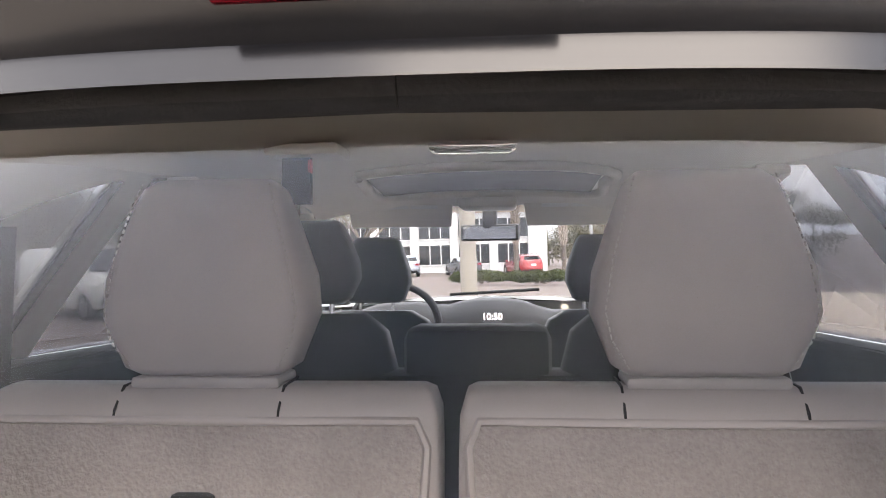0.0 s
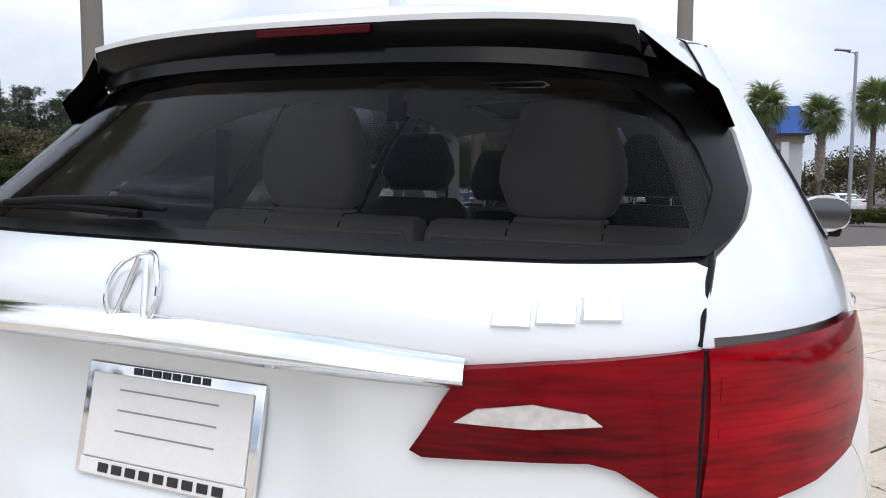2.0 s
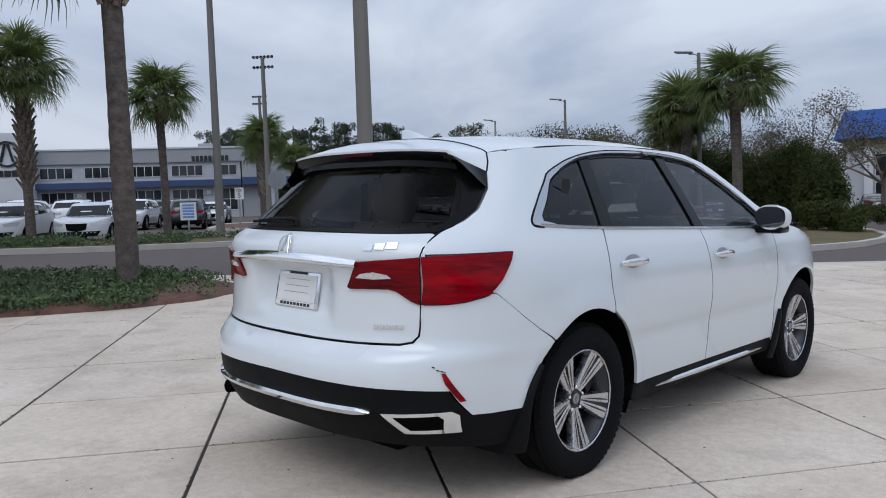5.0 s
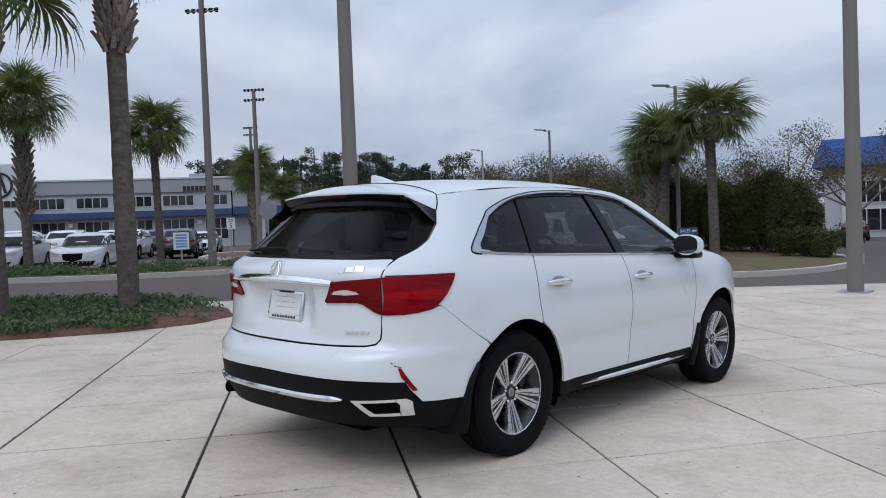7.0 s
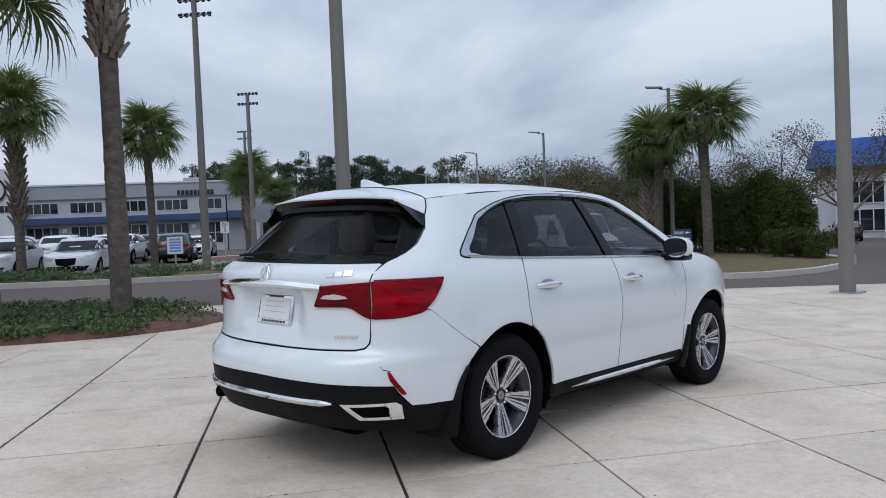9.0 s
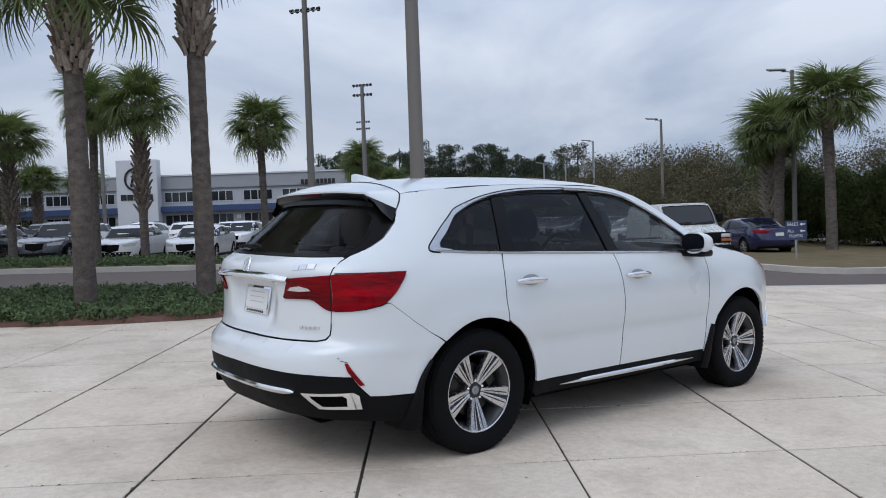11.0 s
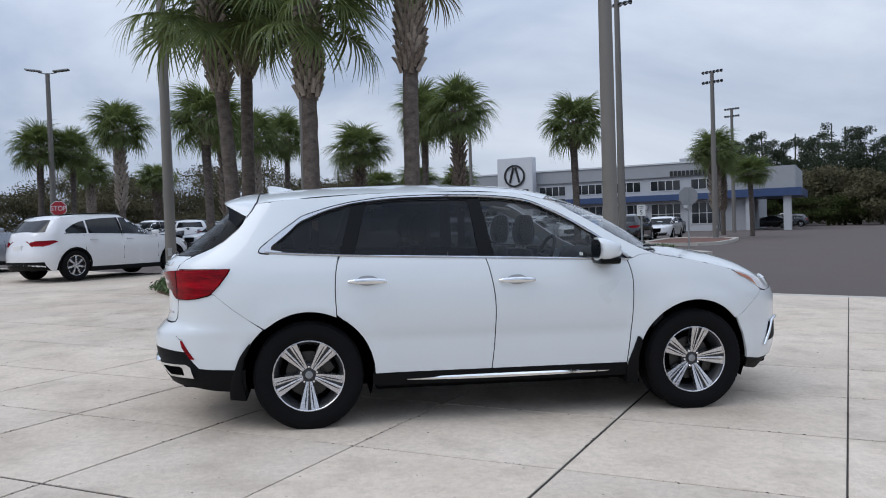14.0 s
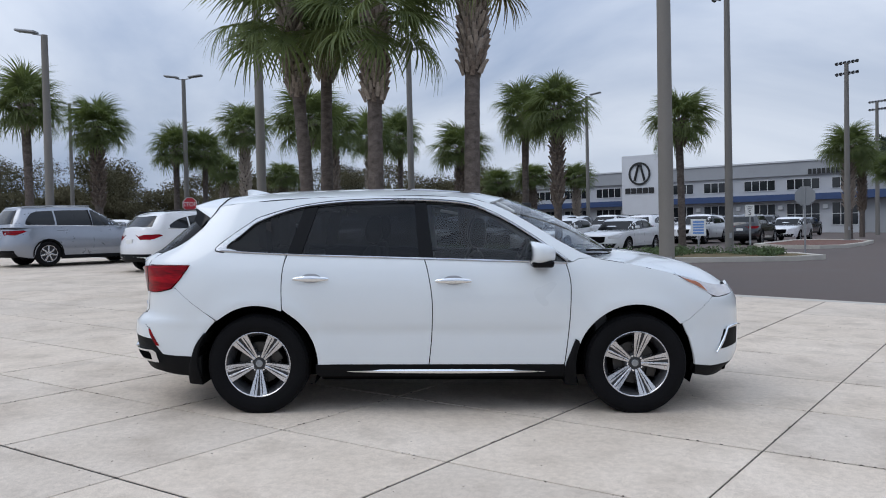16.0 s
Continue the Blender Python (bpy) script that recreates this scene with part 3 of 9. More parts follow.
def skin(name, outline, f, material, parent, step=0.06, rim=0.018, side=1, label="", normal=None):
    """A panel: the outline, in the skin's own plane, filled and laid on the surface f, with edges turned inwards."""
    edge = dense(outline, step)
    n = len(edge)
    us, vs = [p[0] for p in edge], [p[1] for p in edge]
    u0, u1, v0, v1 = min(us), max(us), min(vs), max(vs)

    def inside(x, y):
        c = False
        for (ax, ay), (bx, by) in zip(edge, edge[1:] + edge[:1]):
            if (ay > y) != (by > y) and x < (bx - ax) * (y - ay) / (by - ay) + ax:
                c = not c
        return c

    pts = [Vector(p) for p in edge]
    i = u0 + step / 2
    while i < u1:
        j = v0 + step / 2
        while j < v1:
            if inside(i, j) and min((i - a) ** 2 + (j - b) ** 2 for a, b in edge) > (step * 0.45) ** 2:
                pts.append(Vector((i, j)))
            j += step
        i += step
    co, _, faces, *_ = geometry.delaunay_2d_cdt(pts, [], [list(range(n))], 1, 1e-6)
    normal = normal or (lambda u, v: cross_normal(f, u, v))
    P = [f(c.x, c.y) for c in co]
    N = [normal(c.x, c.y) for c in co]
    # turn the surface so that the normals face outwards
    verts, loops, custom = list(P), [], []
    for fc in faces:
        a, b, c = (P[k] for k in fc[:3])
        fc = list(fc)
        if (b - a).cross(c - a).dot(N[fc[0]]) < 0:
            fc.reverse()
        loops.append(fc)
        custom += [N[k] for k in fc]
    if rim:
        base = len(verts)
        E = [f(p[0], p[1]) for p in edge]
        EN = [normal(p[0], p[1]) for p in edge]
        area = sum(a[0] * b[1] - b[0] * a[1] for a, b in zip(edge, edge[1:] + edge[:1]))
        verts += E + [p - q * rim for p, q in zip(E, EN)]
        for k in range(n):
            l = (k + 1) % n
            q = [base + k, base + n + k, base + n + l, base + l]
            mid = (E[l] - E[k]).cross(EN[k])
            if (verts[q[1]] - verts[q[0]]).cross(verts[q[2]] - verts[q[0]]).dot(mid if area > 0 else -mid) < 0:
                q.reverse()
            loops.append(q)
            nn = (mid if area > 0 else -mid).normalized() if mid.length > 1e-9 else EN[k]
            custom += [nn] * 4
    if side < 0:
        verts = [Vector((-v.x, v.y, v.z)) for v in verts]
        flipped, cust, at = [], [], 0
        for fc in loops:
            flipped.append(fc[::-1])
            cust += [Vector((-v.x, v.y, v.z)) for v in custom[at:at + len(fc)]][::-1]
            at += len(fc)
        loops, custom = flipped, cust
    me = bpy.data.meshes.new(name)
    me.from_pydata([tuple(v) for v in verts], [], [tuple(fc) for fc in loops])
    me.materials.append(material)
    for p in me.polygons:
        p.use_smooth = True
    me.normals_split_custom_set([tuple(v) for v in custom])
    ob = new(name, me)
    ob.parent = parent
    if label:
        tagged(ob, label)
    return ob


def skin_line(name, pts, f, radius, material, parent, side=1, label="", flat=0.6):
    """A moulding that follows the surface along points of its plane."""
    bm = bmesh.new()
    tube(bm, [f(*p) for p in pts], radius, 6)
    if side < 0:
        for v in bm.verts:
            v.co.x = -v.co.x
        bmesh.ops.reverse_faces(bm, faces=bm.faces)
    return part(name, bm, material, parent, label, smooth=60)


CAR_POSE = pose(0, 0, 0, -1.03, 1.09, 0)
car = thing("suv", "white pearl SUV parked on concrete with its tailgate shut", "car", CAR_POSE)

# lines that the panels share
belt = spl((-1.80, 1.222), (-1.17, 1.19), (-0.14, 1.158), (0.90, 1.125))
rail_top = spl((-1.98, 1.505), (-1.74, 1.552), (-1.2, 1.606), (-0.8, 1.622), (-0.2, 1.630), (0.17, 1.608), (0.36, 1.56))
DLO_TOP = [(-1.745, 1.225), (-1.66, 1.285), (-1.50, 1.383), (-1.34, 1.457), (-1.20, 1.508), (-1.06, 1.544), (-0.80, 1.577), (-0.45, 1.588), (-0.10, 1.582), (0.17, 1.553), (0.34, 1.490), (0.50, 1.405), (0.70, 1.275), (0.90, 1.130)]
APILLAR = [(0.36, 1.56), (0.48, 1.505), (0.64, 1.412), (0.84, 1.285), (1.00, 1.198), (1.10, 1.158)]
fender_top = spl((1.05, 1.164), (1.23, 1.138), (1.5, 1.082), (1.8, 1.006), (2.02, 0.938), (2.2, 0.87))
dlo = [(y, z + float(np.interp(y, (-1.62, -1.5, -1.3, -1.1, -0.9), (0.0, 0.013, 0.012, 0.005, 0.0)))) for y, z in run(DLO_TOP, 5)]


def cut(curve, y0, y1):
    """The part of a curve between two y, with its end points."""
    f = lambda y: next((a[1] + (b[1] - a[1]) * (y - a[0]) / (b[0] - a[0]) for a, b in zip(curve, curve[1:]) if a[0] <= y <= b[0] and b[0] > a[0]), curve[-1][1])
    return [(y0, f(y0))] + [p for p in curve if y0 + 0.004 < p[0] < y1 - 0.004] + [(y1, f(y1))]


REAR_ARCH, FRONT_ARCH = 0.447, 0.452
GAP = 0.0035
LAMP_T = 1.105
REAR_FLAP = ([(-1.83, 0.21), (-1.84, 0.27), (-1.857, 0.366), (-1.85, 0.43), (-1.836, 0.50), (-1.79, 0.60)], [(-1.94, 0.215), (-1.94, 0.27), (-1.925, 0.36), (-1.90, 0.43), (-1.865, 0.52), (-1.80, 0.61)])
FRONT_FLAP = ([(0.97, 0.205), (0.965, 0.27), (0.958, 0.366), (0.965, 0.45), (0.985, 0.53), (0.962, 0.56)], [(0.885, 0.215), (0.88, 0.30), (0.882, 0.365), (0.90, 0.42), (0.925, 0.485), (0.952, 0.56)])


def u_list(pts):
    return [(uy(y, z), z) for y, z in pts]


for side in (1, -1):
    # front door and rear door skins
    b_seam = [(-0.165, belt(-0.165)), (-0.135, 1.05), (-0.105, 0.85), (-0.108, 0.60), (-0.13, 0.37)]
    f_seam = [(0.885, belt(0.885)), (0.915, 1.0), (0.918, 0.85), (0.905, 0.62), (0.875, 0.37)]
    r_seam = [(-1.185, belt(-1.185)), (-1.212, 1.10), (-1.222, 0.95), (-1.215, 0.785)]
    rb, fb, rs = run(b_seam), run(f_seam), run(r_seam)
    front = [(y + GAP, z) for y, z in rb] + [(y - GAP, z) for y, z in fb[::-1]] + [(y, belt(y)) for y in (0.6, 0.3, 0.0)]
    d = skin("front_door", front, ring, M_PAINT, car, side=side)
    arc_pts = arc(-HUB_Y, HUB_Z, REAR_ARCH + 0.008, 63, 1, 16)
    rear = [(y - GAP, z) for y, z in rb[::-1]] + [(y, belt(y)) for y in (-0.4, -0.7, -1.0)] + [(y + GAP, z) for y, z in rs] + arc_pts[1:] + [(-0.95, 0.37)]
    d2 = skin("rear_door", rear[::-1], ring, M_PAINT, car, side=side)
    # chrome pull handles with a shallow cup behind, its shade painted in grey
    for door, y0, z0 in ((d, -0.08, 0.992), (d2, -1.135, 1.008)):
        bm = bmesh.new()
        L = 0.265
        for k in range(13):
            t = k / 12
            c = ring(y0 + L * t, z0) + Vector((0.012 + 0.028 * math.sin(math.pi * t) ** 0.6, 0, 0.004 * math.sin(math.pi * t)))
            h = 0.010 + 0.010 * math.sin(math.pi * t) ** 0.7
            ring_v = [bm.verts.new((side * (c.x + 0.008 * math.cos(a)), c.y, c.z + h * math.sin(a))) for a in [2 * math.pi * j / 8 for j in range(8)]]
            if k:
                for j in range(8):
                    bm.faces.new((prev[j], prev[(j + 1) % 8], ring_v[(j + 1) % 8], ring_v[j]))
            prev = ring_v
        bmesh.ops.holes_fill(bm, edges=bm.edges)
        bmesh.ops.recalc_face_normals(bm, faces=bm.faces)
        part("door_handle", bm, M_CHROME, door, "curved chrome pull handle", smooth=50)
        cup = run([(y0 + 0.045, z0 - 0.002), (y0 + 0.09, z0 + 0.033), (y0 + 0.17, z0 + 0.035), (y0 + 0.22, z0 - 0.002), (y0 + 0.16, z0 - 0.027), (y0 + 0.10, z0 - 0.027), (y0 + 0.045, z0 - 0.002)], 4)[:-1]
        skin("handle_cup", cup, lambda u, v: ring(u, v, 0.003), M_CUP, door, 0.03, 0.003, side, "grey patch painted as the shaded recess behind the handle")
    for line in (rb, fb, rs):
        skin_line("door_seam", line, lambda u, v: ring(u, v, -0.003), 0.0038, M_RUBBER, car, side, "dark gap beside the door")
    skin_line("bumper_seam", u_list([(-2.03, 0.935), (-1.90, 0.833), (-1.80, 0.763), (-1.712, 0.702)]), lambda u, v: ring(u, v, -0.003), 0.0026, M_RUBBER, car, side)
    skin_line("bumper_seam", u_list([(1.79, 0.697), (1.93, 0.799), (2.0, 0.858)]), lambda u, v: ring(u, v, -0.003), 0.0026, M_RUBBER, car, side)
    # front wing
    fa = arc(HUB_Y, HUB_Z, FRONT_ARCH, 183, 42, 26)
    wing = [(y + GAP, z) for y, z in fb] + [(0.88, 0.35), (0.945, 0.35)] + fa + u_list([(1.80, 0.70), (1.93, 0.80), (2.00, 0.862), (1.90, 0.928), (1.72, 1.020)]) + u_list([(y, fender_top(y)) for y in (1.70, 1.6, 1.5, 1.4, 1.3, 1.2, 1.12)]) + [(1.06, 1.155), (0.985, 1.150), (0.93, 1.124)]
    skin("front_wing", wing[::-1], ring, M_PAINT, car, side=side)
    # rear quarter, window surround and roof rail, pressed in one
    ra = arc(-HUB_Y, HUB_Z, REAR_ARCH, 65, 131, 20)
    up = [(-1.222, 1.10), (-1.196, belt(-1.185)), (-1.40, belt(-1.4) - 0.012), (-1.62, belt(-1.62) - 0.012), (-1.76, 1.207), (-1.785, 1.222), (-1.765, 1.248)]
    top_edge = [(y, z + 0.012) for y, z in dlo[2:]]
    quarter = [(y - GAP, z) for y, z in rs[::-1]][:-1] + up + top_edge[:-1] + [(0.935, 1.130), (0.985, 1.154)] + APILLAR[::-1] + [(y, rail_top(y)) for y in (0.17, 0.0, -0.2, -0.5, -0.8, -1.1, -1.4)] + u_list([(y, rail_top(y)) for y in (-1.6, -1.74, -1.84)])
    quarter += [(ux(x, z), z) for x, z in ((0.672, 1.47), (0.727, 1.38), (0.759, 1.29), (0.755, 1.245), (0.738, 1.215), (0.7235, 1.196), (0.7215, 1.13), (0.7215, LAMP_T + 0.002))] + u_list([(-1.916, LAMP_T + 0.006), (-1.935, 1.075), (-1.99, 1.0), (-2.047, 0.943), (-2.03, 0.94), (-1.90, 0.835), (-1.80, 0.765)]) + ra[::-1]
    skin("rear_quarter", quarter, ring, M_PAINT, car, side=side)
    # tail lamp in the quarter
    lamp = u_list([(-1.924, LAMP_T), (-1.943, 1.072), (-2.0, 0.995), (-2.06, 0.937), (-2.15, 0.912)]) + [(ux(x, z), z) for x, z in ((0.80, 0.902), (0.7195, 0.899), (0.7195, 1.096))]
    tail = skin("tail_lamp", lamp, lambda u, v: ring(u, v, 0.012), M_REDLENS, car, 0.05, 0.03, side, "faceted red tail lamp")
    for k, (za, zb) in enumerate(((1.035, 1.062), (0.985, 1.0))):
        band = u_list([(-2.0 - 0.03 * k, zb), (-2.01 - 0.03 * k, za)]) + [(ux(0.735, za), za), (ux(0.735, zb), zb)]
        skin("light_guide", band, lambda u, v: ring(u, v, 0.0125), M_REDLENS, tail, 0.05, 0.002, side)
    # door glass, black pillars and the bright moulding round them
    glass_parts = [
        ("front_window", [(-0.115, None), (0.80, None)], M_DOORGLASS), ("rear_window", [(-1.06, None), (-0.30, None)], M_PRIVACY)]
    for nm, (a, b), mm in glass_parts:
        y0, y1 = a[0], b[0]
        if nm == "front_window":
            o = [(y, belt(y) + 0.004) for y in (-0.095, 0.2, 0.5, 0.84)] + cut(dlo, -0.155, 0.872)[::-1]
        else:
            o = [(y, belt(y) + 0.004) for y in (-1.085, -0.8, -0.5, -0.205)] + cut(dlo, -0.985, -0.245)[::-1]
        skin(nm, o, lambda u, v: ring(u, v, -0.012), mm, car, 0.09, 0.0, side, "clear green-tinted glass" if mm is M_DOORGLASS else "dark privacy glass")
    o = [(y, belt(y) + 0.004) for y in (-1.685, -1.45, -1.19)] + cut(dlo, -1.665, -1.09)[::-1]
    skin("quarter_window", o, lambda u, v: ring(u, v, -0.012), M_PRIVACY, car, 0.08, 0.0, side, "dark fixed quarter glass")
    pill = [(-0.205, belt(-0.2)), (-0.165, belt(-0.16)), (-0.095, belt(-0.1))] + cut(dlo, -0.245, -0.155)[::-1]
    skin("pillar_trim", pill, lambda u, v: ring(u, v, -0.002), M_GLOSSBLACK, car, 0.06, 0.01, side, "gloss black pillar trim")
    pill = [(-1.19, belt(-1.19)), (-1.085, belt(-1.085))] + cut(dlo, -1.09, -0.985)[::-1]
    skin("pillar_trim", pill, lambda u, v: ring(u, v, -0.004), M_GLOSSBLACK, car, 0.06, 0.01, side, "gloss black pillar trim")
    pill = [(0.84, belt(0.84)), (0.90, belt(0.90))] + cut(dlo, 0.80, 0.895)[::-1]
    skin("mirror_sail", [(0.84, belt(0.84)), (0.897, belt(0.89))] + cut(dlo, 0.872, 0.893)[::-1], lambda u, v: ring(u, v, -0.002), M_GLOSSBLACK, car, 0.03, 0.008, side, "black triangle at the mirror's foot")
    bar = [(y, belt(y) - 0.004) for y in np.linspace(-1.74, 0.90, 23)]
    skin_line("window_moulding", bar, lambda u, v: ring(u, v, 0.001), 0.009, M_SATIN, car, side, "bright belt moulding")
    skin_line("window_moulding", [(y, z + 0.007) for y, z in dlo if y > -0.40], lambda u, v: ring(u, v, 0.001), 0.010, M_SATIN, car, side, "bright moulding over the windows")
    for dz in (0.0175, -0.0075):
        skin_line("window_seal", [(y, z + dz) for y, z in (dlo[6:] if dz < 0 else [q for q in dlo if q[0] > -0.40])], lambda u, v: ring(u, v, 0.0), 0.0035, M_RUBBER, car, side, "black rubber beside the moulding")
    sweep = run([(-1.760, 1.212), (-1.786, 1.223), (-1.782, 1.245), (-1.72, 1.302), (-1.64, 1.358), (-1.53, 1.414), (-1.42, 1.463), (-1.30, 1.502), (-1.20, 1.530), (-1.05, 1.560), (-0.85, 1.586), (-0.60, 1.598), (-0.37, 1.603)], 3)
    under = [q for q in dlo if -1.66 < q[0] < -0.38]
    skin("broad_moulding", sweep + [(y, z + 0.002) for y, z in under[::-1]] + [(-1.680, 1.272), (-1.700, 1.252), (-1.695, 1.230), (-1.60, belt(-1.60) + 0.006), (-1.60, belt(-1.60) - 0.004), (-1.70, belt(-1.70) - 0.006)], lambda u, v: ring(u, v, 0.005), M_SATIN, car, 0.035, 0.006, side, "broad bright moulding sweeping round the quarter window")
    skin_line("window_seal", [(-1.70, belt(-1.70) - 0.014)] + [(y - 0.004 * (z < 1.3), z + (0.004 if z > 1.23 else -0.004)) for y, z in sweep], lambda u, v: ring(u, v, 0.001), 0.004, M_RUBBER, car, side, "black rubber beside the moulding")
    # inner capping along the belt, between lining and glass
    skin_line("belt_cap", [(y, belt(y) - 0.006) for y in np.linspace(-1.70, 0.90, 22)], lambda u, v: ring(u, v, -0.036), 0.024, M_TRIMDARK, car, side, "charcoal capping under the side windows")
    # gap between bonnet and wing
    skin_line("bonnet_seam", u_list([(1.13, 1.150), (1.30, 1.122), (1.50, 1.080), (1.70, 1.030)]), lambda u, v: ring(u, v, -0.001), 0.0024, M_RUBBER, car, side, "dark gap beside the bonnet")
    # sill cladding and its bright strip
    skin("sill_cladding", [(-0.975, 0.365), (-0.975, 0.30), (-0.94, 0.272), (0.90, 0.272), (0.955, 0.30), (0.955, 0.362)][::-1], lambda u, v: ring(u, v, -0.004), M_CLAD, car, 0.08, 0.05, side, "black plastic sill cladding")
    bm = bmesh.new()
    for k in range(25):
        t = k / 24
        y = -0.74 + 1.48 * t
        h = 0.004 + 0.013 * math.sin(math.pi * t) ** 0.5
        c = ring(y, 0.318 - 0.004 * math.sin(math.pi * t))
        rv = [bm.verts.new((side * (c.x + dx), y, c.z + dz * h)) for dx, dz in ((-0.002, -1), (0.012, -0.7), (0.016, 0.3), (0.006, 1), (-0.002, 1))]
        if k:
            for j in range(5):
                bm.faces.new((prev[j], prev[(j + 1) % 5], rv[(j + 1) % 5], rv[j]))
        prev = rv
    bmesh.ops.holes_fill(bm, edges=bm.edges)
    bmesh.ops.recalc_face_normals(bm, faces=bm.faces)
    part("sill_strip", bm, M_CHROME, car, "slim chrome strip along the sill", smooth=40)
    # dark liners in the arches, and mud flaps
    for hy, rr in ((-HUB_Y, REAR_ARCH), (HUB_Y, FRONT_ARCH)):
        bm = bmesh.new()
        rows = []
        for a in range(-20, 201, 10):
            y, z = hy + rr * 1.0 * math.cos(radians(a)), HUB_Z + rr * math.sin(radians(a))
            u = uy(max(-2.2, min(2.1, y)), max(0.26, z))
            xo = ring(u, max(0.26, z)).x - 0.012
            rows.append([bm.verts.new((side * xo, y, z)), bm.verts.new((side * 0.55, y, z))])
        for a, b in zip(rows, rows[1:]):
            bm.faces.new((a[0], a[1], b[1], b[0]))
        bm.faces.new([r[1] for r in rows])
        part("wheel_arch_liner", bm, M_DARK, car, smooth=40)
    for inner_e, outer_e in (REAR_FLAP, FRONT_FLAP):
        bm = bmesh.new()
        rows = []
        for (ya, za), (yb, zb) in zip(run(inner_e, 3), run(outer_e, 3)):
            row = []
            for k in range(6):
                y, z = ya + (yb - ya) * k / 5, za + (zb - za) * k / 5
                row.append((ring(uy(y, z), z).x + (0.020 if 0 < k < 5 else 0.012), y, z))
            xb = row[0][0] - 0.22
            row = [(xb, ya, za)] + row + [(xb, yb, zb)]
            rows.append([bm.verts.new((side * x, y, z)) for x, y, z in row])
        for a, b in zip(rows, rows[1:]):
            for k in range(8):
                bm.faces.new((a[k], a[(k + 1) % 8], b[(k + 1) % 8], b[k]))
        bm.faces.new(rows[0])
        bm.faces.new(rows[-1][::-1])
        bmesh.ops.recalc_face_normals(bm, faces=bm.faces)
        part("mud_flap", bm, M_CLAD, car, "black mud flap", smooth=40)
    # headlamp
    hl = u_list([(1.73, 1.022), (1.90, 0.972), (2.03, 0.943)]) + [(ux(0.56, 0.93, True), 0.93), (ux(0.56, 0.87, True), 0.87)] + u_list([(2.05, 0.855), (1.985, 0.875), (1.87, 0.938)])
    h = skin("headlamp", hl[::-1], lambda u, v: ring(u, v, 0.004), M_CLEARLENS, car, 0.05, 0.02, side, "clear multi-lens headlamp")
    am = u_list([(1.745, 1.008), (1.86, 0.975), (1.90, 0.955), (1.955, 0.900), (1.88, 0.940), (1.80, 0.975)])
    skin("side_marker", am[::-1], lambda u, v: ring(u, v, 0.007), M_AMBER, h, 0.04, 0.003, side, "amber corner of the headlamp")
    # door mirror
    bm = bmesh.new()
    c = Vector((1.015, 0.70, 1.195))
    for k in range(11):
        t = k / 10
        y = 0.615 + 0.175 * t
        sx = 0.115 * math.sin(math.pi * (0.12 + 0.80 * t)) ** 0.5 * (1.0 if t < 0.5 else 1.0)
        sz = 0.082 * (1 - 0.45 * t * t)
        rv = [bm.verts.new((side * (c.x + 0.015 - 0.02 * t + sx * math.copysign(abs(math.cos(a)) ** 0.7, math.cos(a))), y, c.z + 0.008 - 0.01 * t + sz * math.copysign(abs(math.sin(a)) ** 0.75, math.sin(a)))) for a in [2 * math.pi * j / 20 for j in range(20)]]
        if k:
            for j in range(20):
                bm.faces.new((prev[j], prev[(j + 1) % 20], rv[(j + 1) % 20], rv[j]))
        else:
            first = rv
        prev = rv
    bm.faces.new(prev)
    bm.faces.new(first[::-1])
    bmesh.ops.recalc_face_normals(bm, faces=bm.faces)
    mir = part("door_mirror", bm, M_PAINT, car, "white door mirror on a black foot", smooth=50)
    bm = bmesh.new()
    vs = [bm.verts.new((side * (c.x + 0.015 + 0.098 * math.copysign(abs(math.cos(a)) ** 0.7, math.cos(a))), 0.611, c.z + 0.008 + 0.068 * math.copysign(abs(math.sin(a)) ** 0.75, math.sin(a)))) for a in [2 * math.pi * j / 20 for j in range(20)]]
    bm.faces.new(vs)
    part("mirror_glass", bm, M_MIRROR, mir, "darkened mirror glass")
    bm = boxm(0.87, 1.10, 0.62, 0.78, 1.095, 1.150, 0.02)
    for v in bm.verts:
        v.co.x *= side
    part("mirror_foot", bm, M_GLOSSBLACK, mir, "gloss black underside of the mirror", smooth=40)


def tail_surface(off=0.0):
    """The tail, both sides: v is 0 in the middle and grows to the right."""
    def f(v, z):
        p = ring(Y_REAR - L_REAR + abs(v), z)
        p = Vector((p.x if v >= 0 else -p.x, p.y, z))
        return p + tail_normal(v, z) * off if off else p
    return f


def tail_normal(v, z):
    n = ring_normal(Y_REAR - L_REAR + max(abs(v), 0.008), z)
    return Vector((n.x if v >= 0 else -n.x, n.y, n.z))


def vx(x, z):
    v = ux(abs(x), z) - (Y_REAR - L_REAR)
    return v if x >= 0 else -v


def both(pts):
    """A right-hand half outline, from the middle's top round to its bottom, in x and z, closed by its mirror image."""
    r = [(vx(x, z), z) for x, z in pts]
    return r + [(-v, z) for v, z in r[::-1]]


def gate_surface(off=0.0):
    """The tailgate's pressing: the tail with a scoop for the plate under the bar."""
    base = tail_surface(off)

    def ease(a, lo, hi):
        t = min(1.0, max(0.0, (a - lo) / (hi - lo)))
        return t * t * (3 - 2 * t)

    def f(v, z):
        p = base(v, z)
        across, up = 1 - ease(abs(p.x), 0.20, 0.34), ease(z, 0.775, 0.85) * (1 - ease(z, 1.035, 1.06))
        p.y += (0.034 + 0.16 * max(0.0, min(0.17, z - 0.84))) * across * up
        return p
    return f


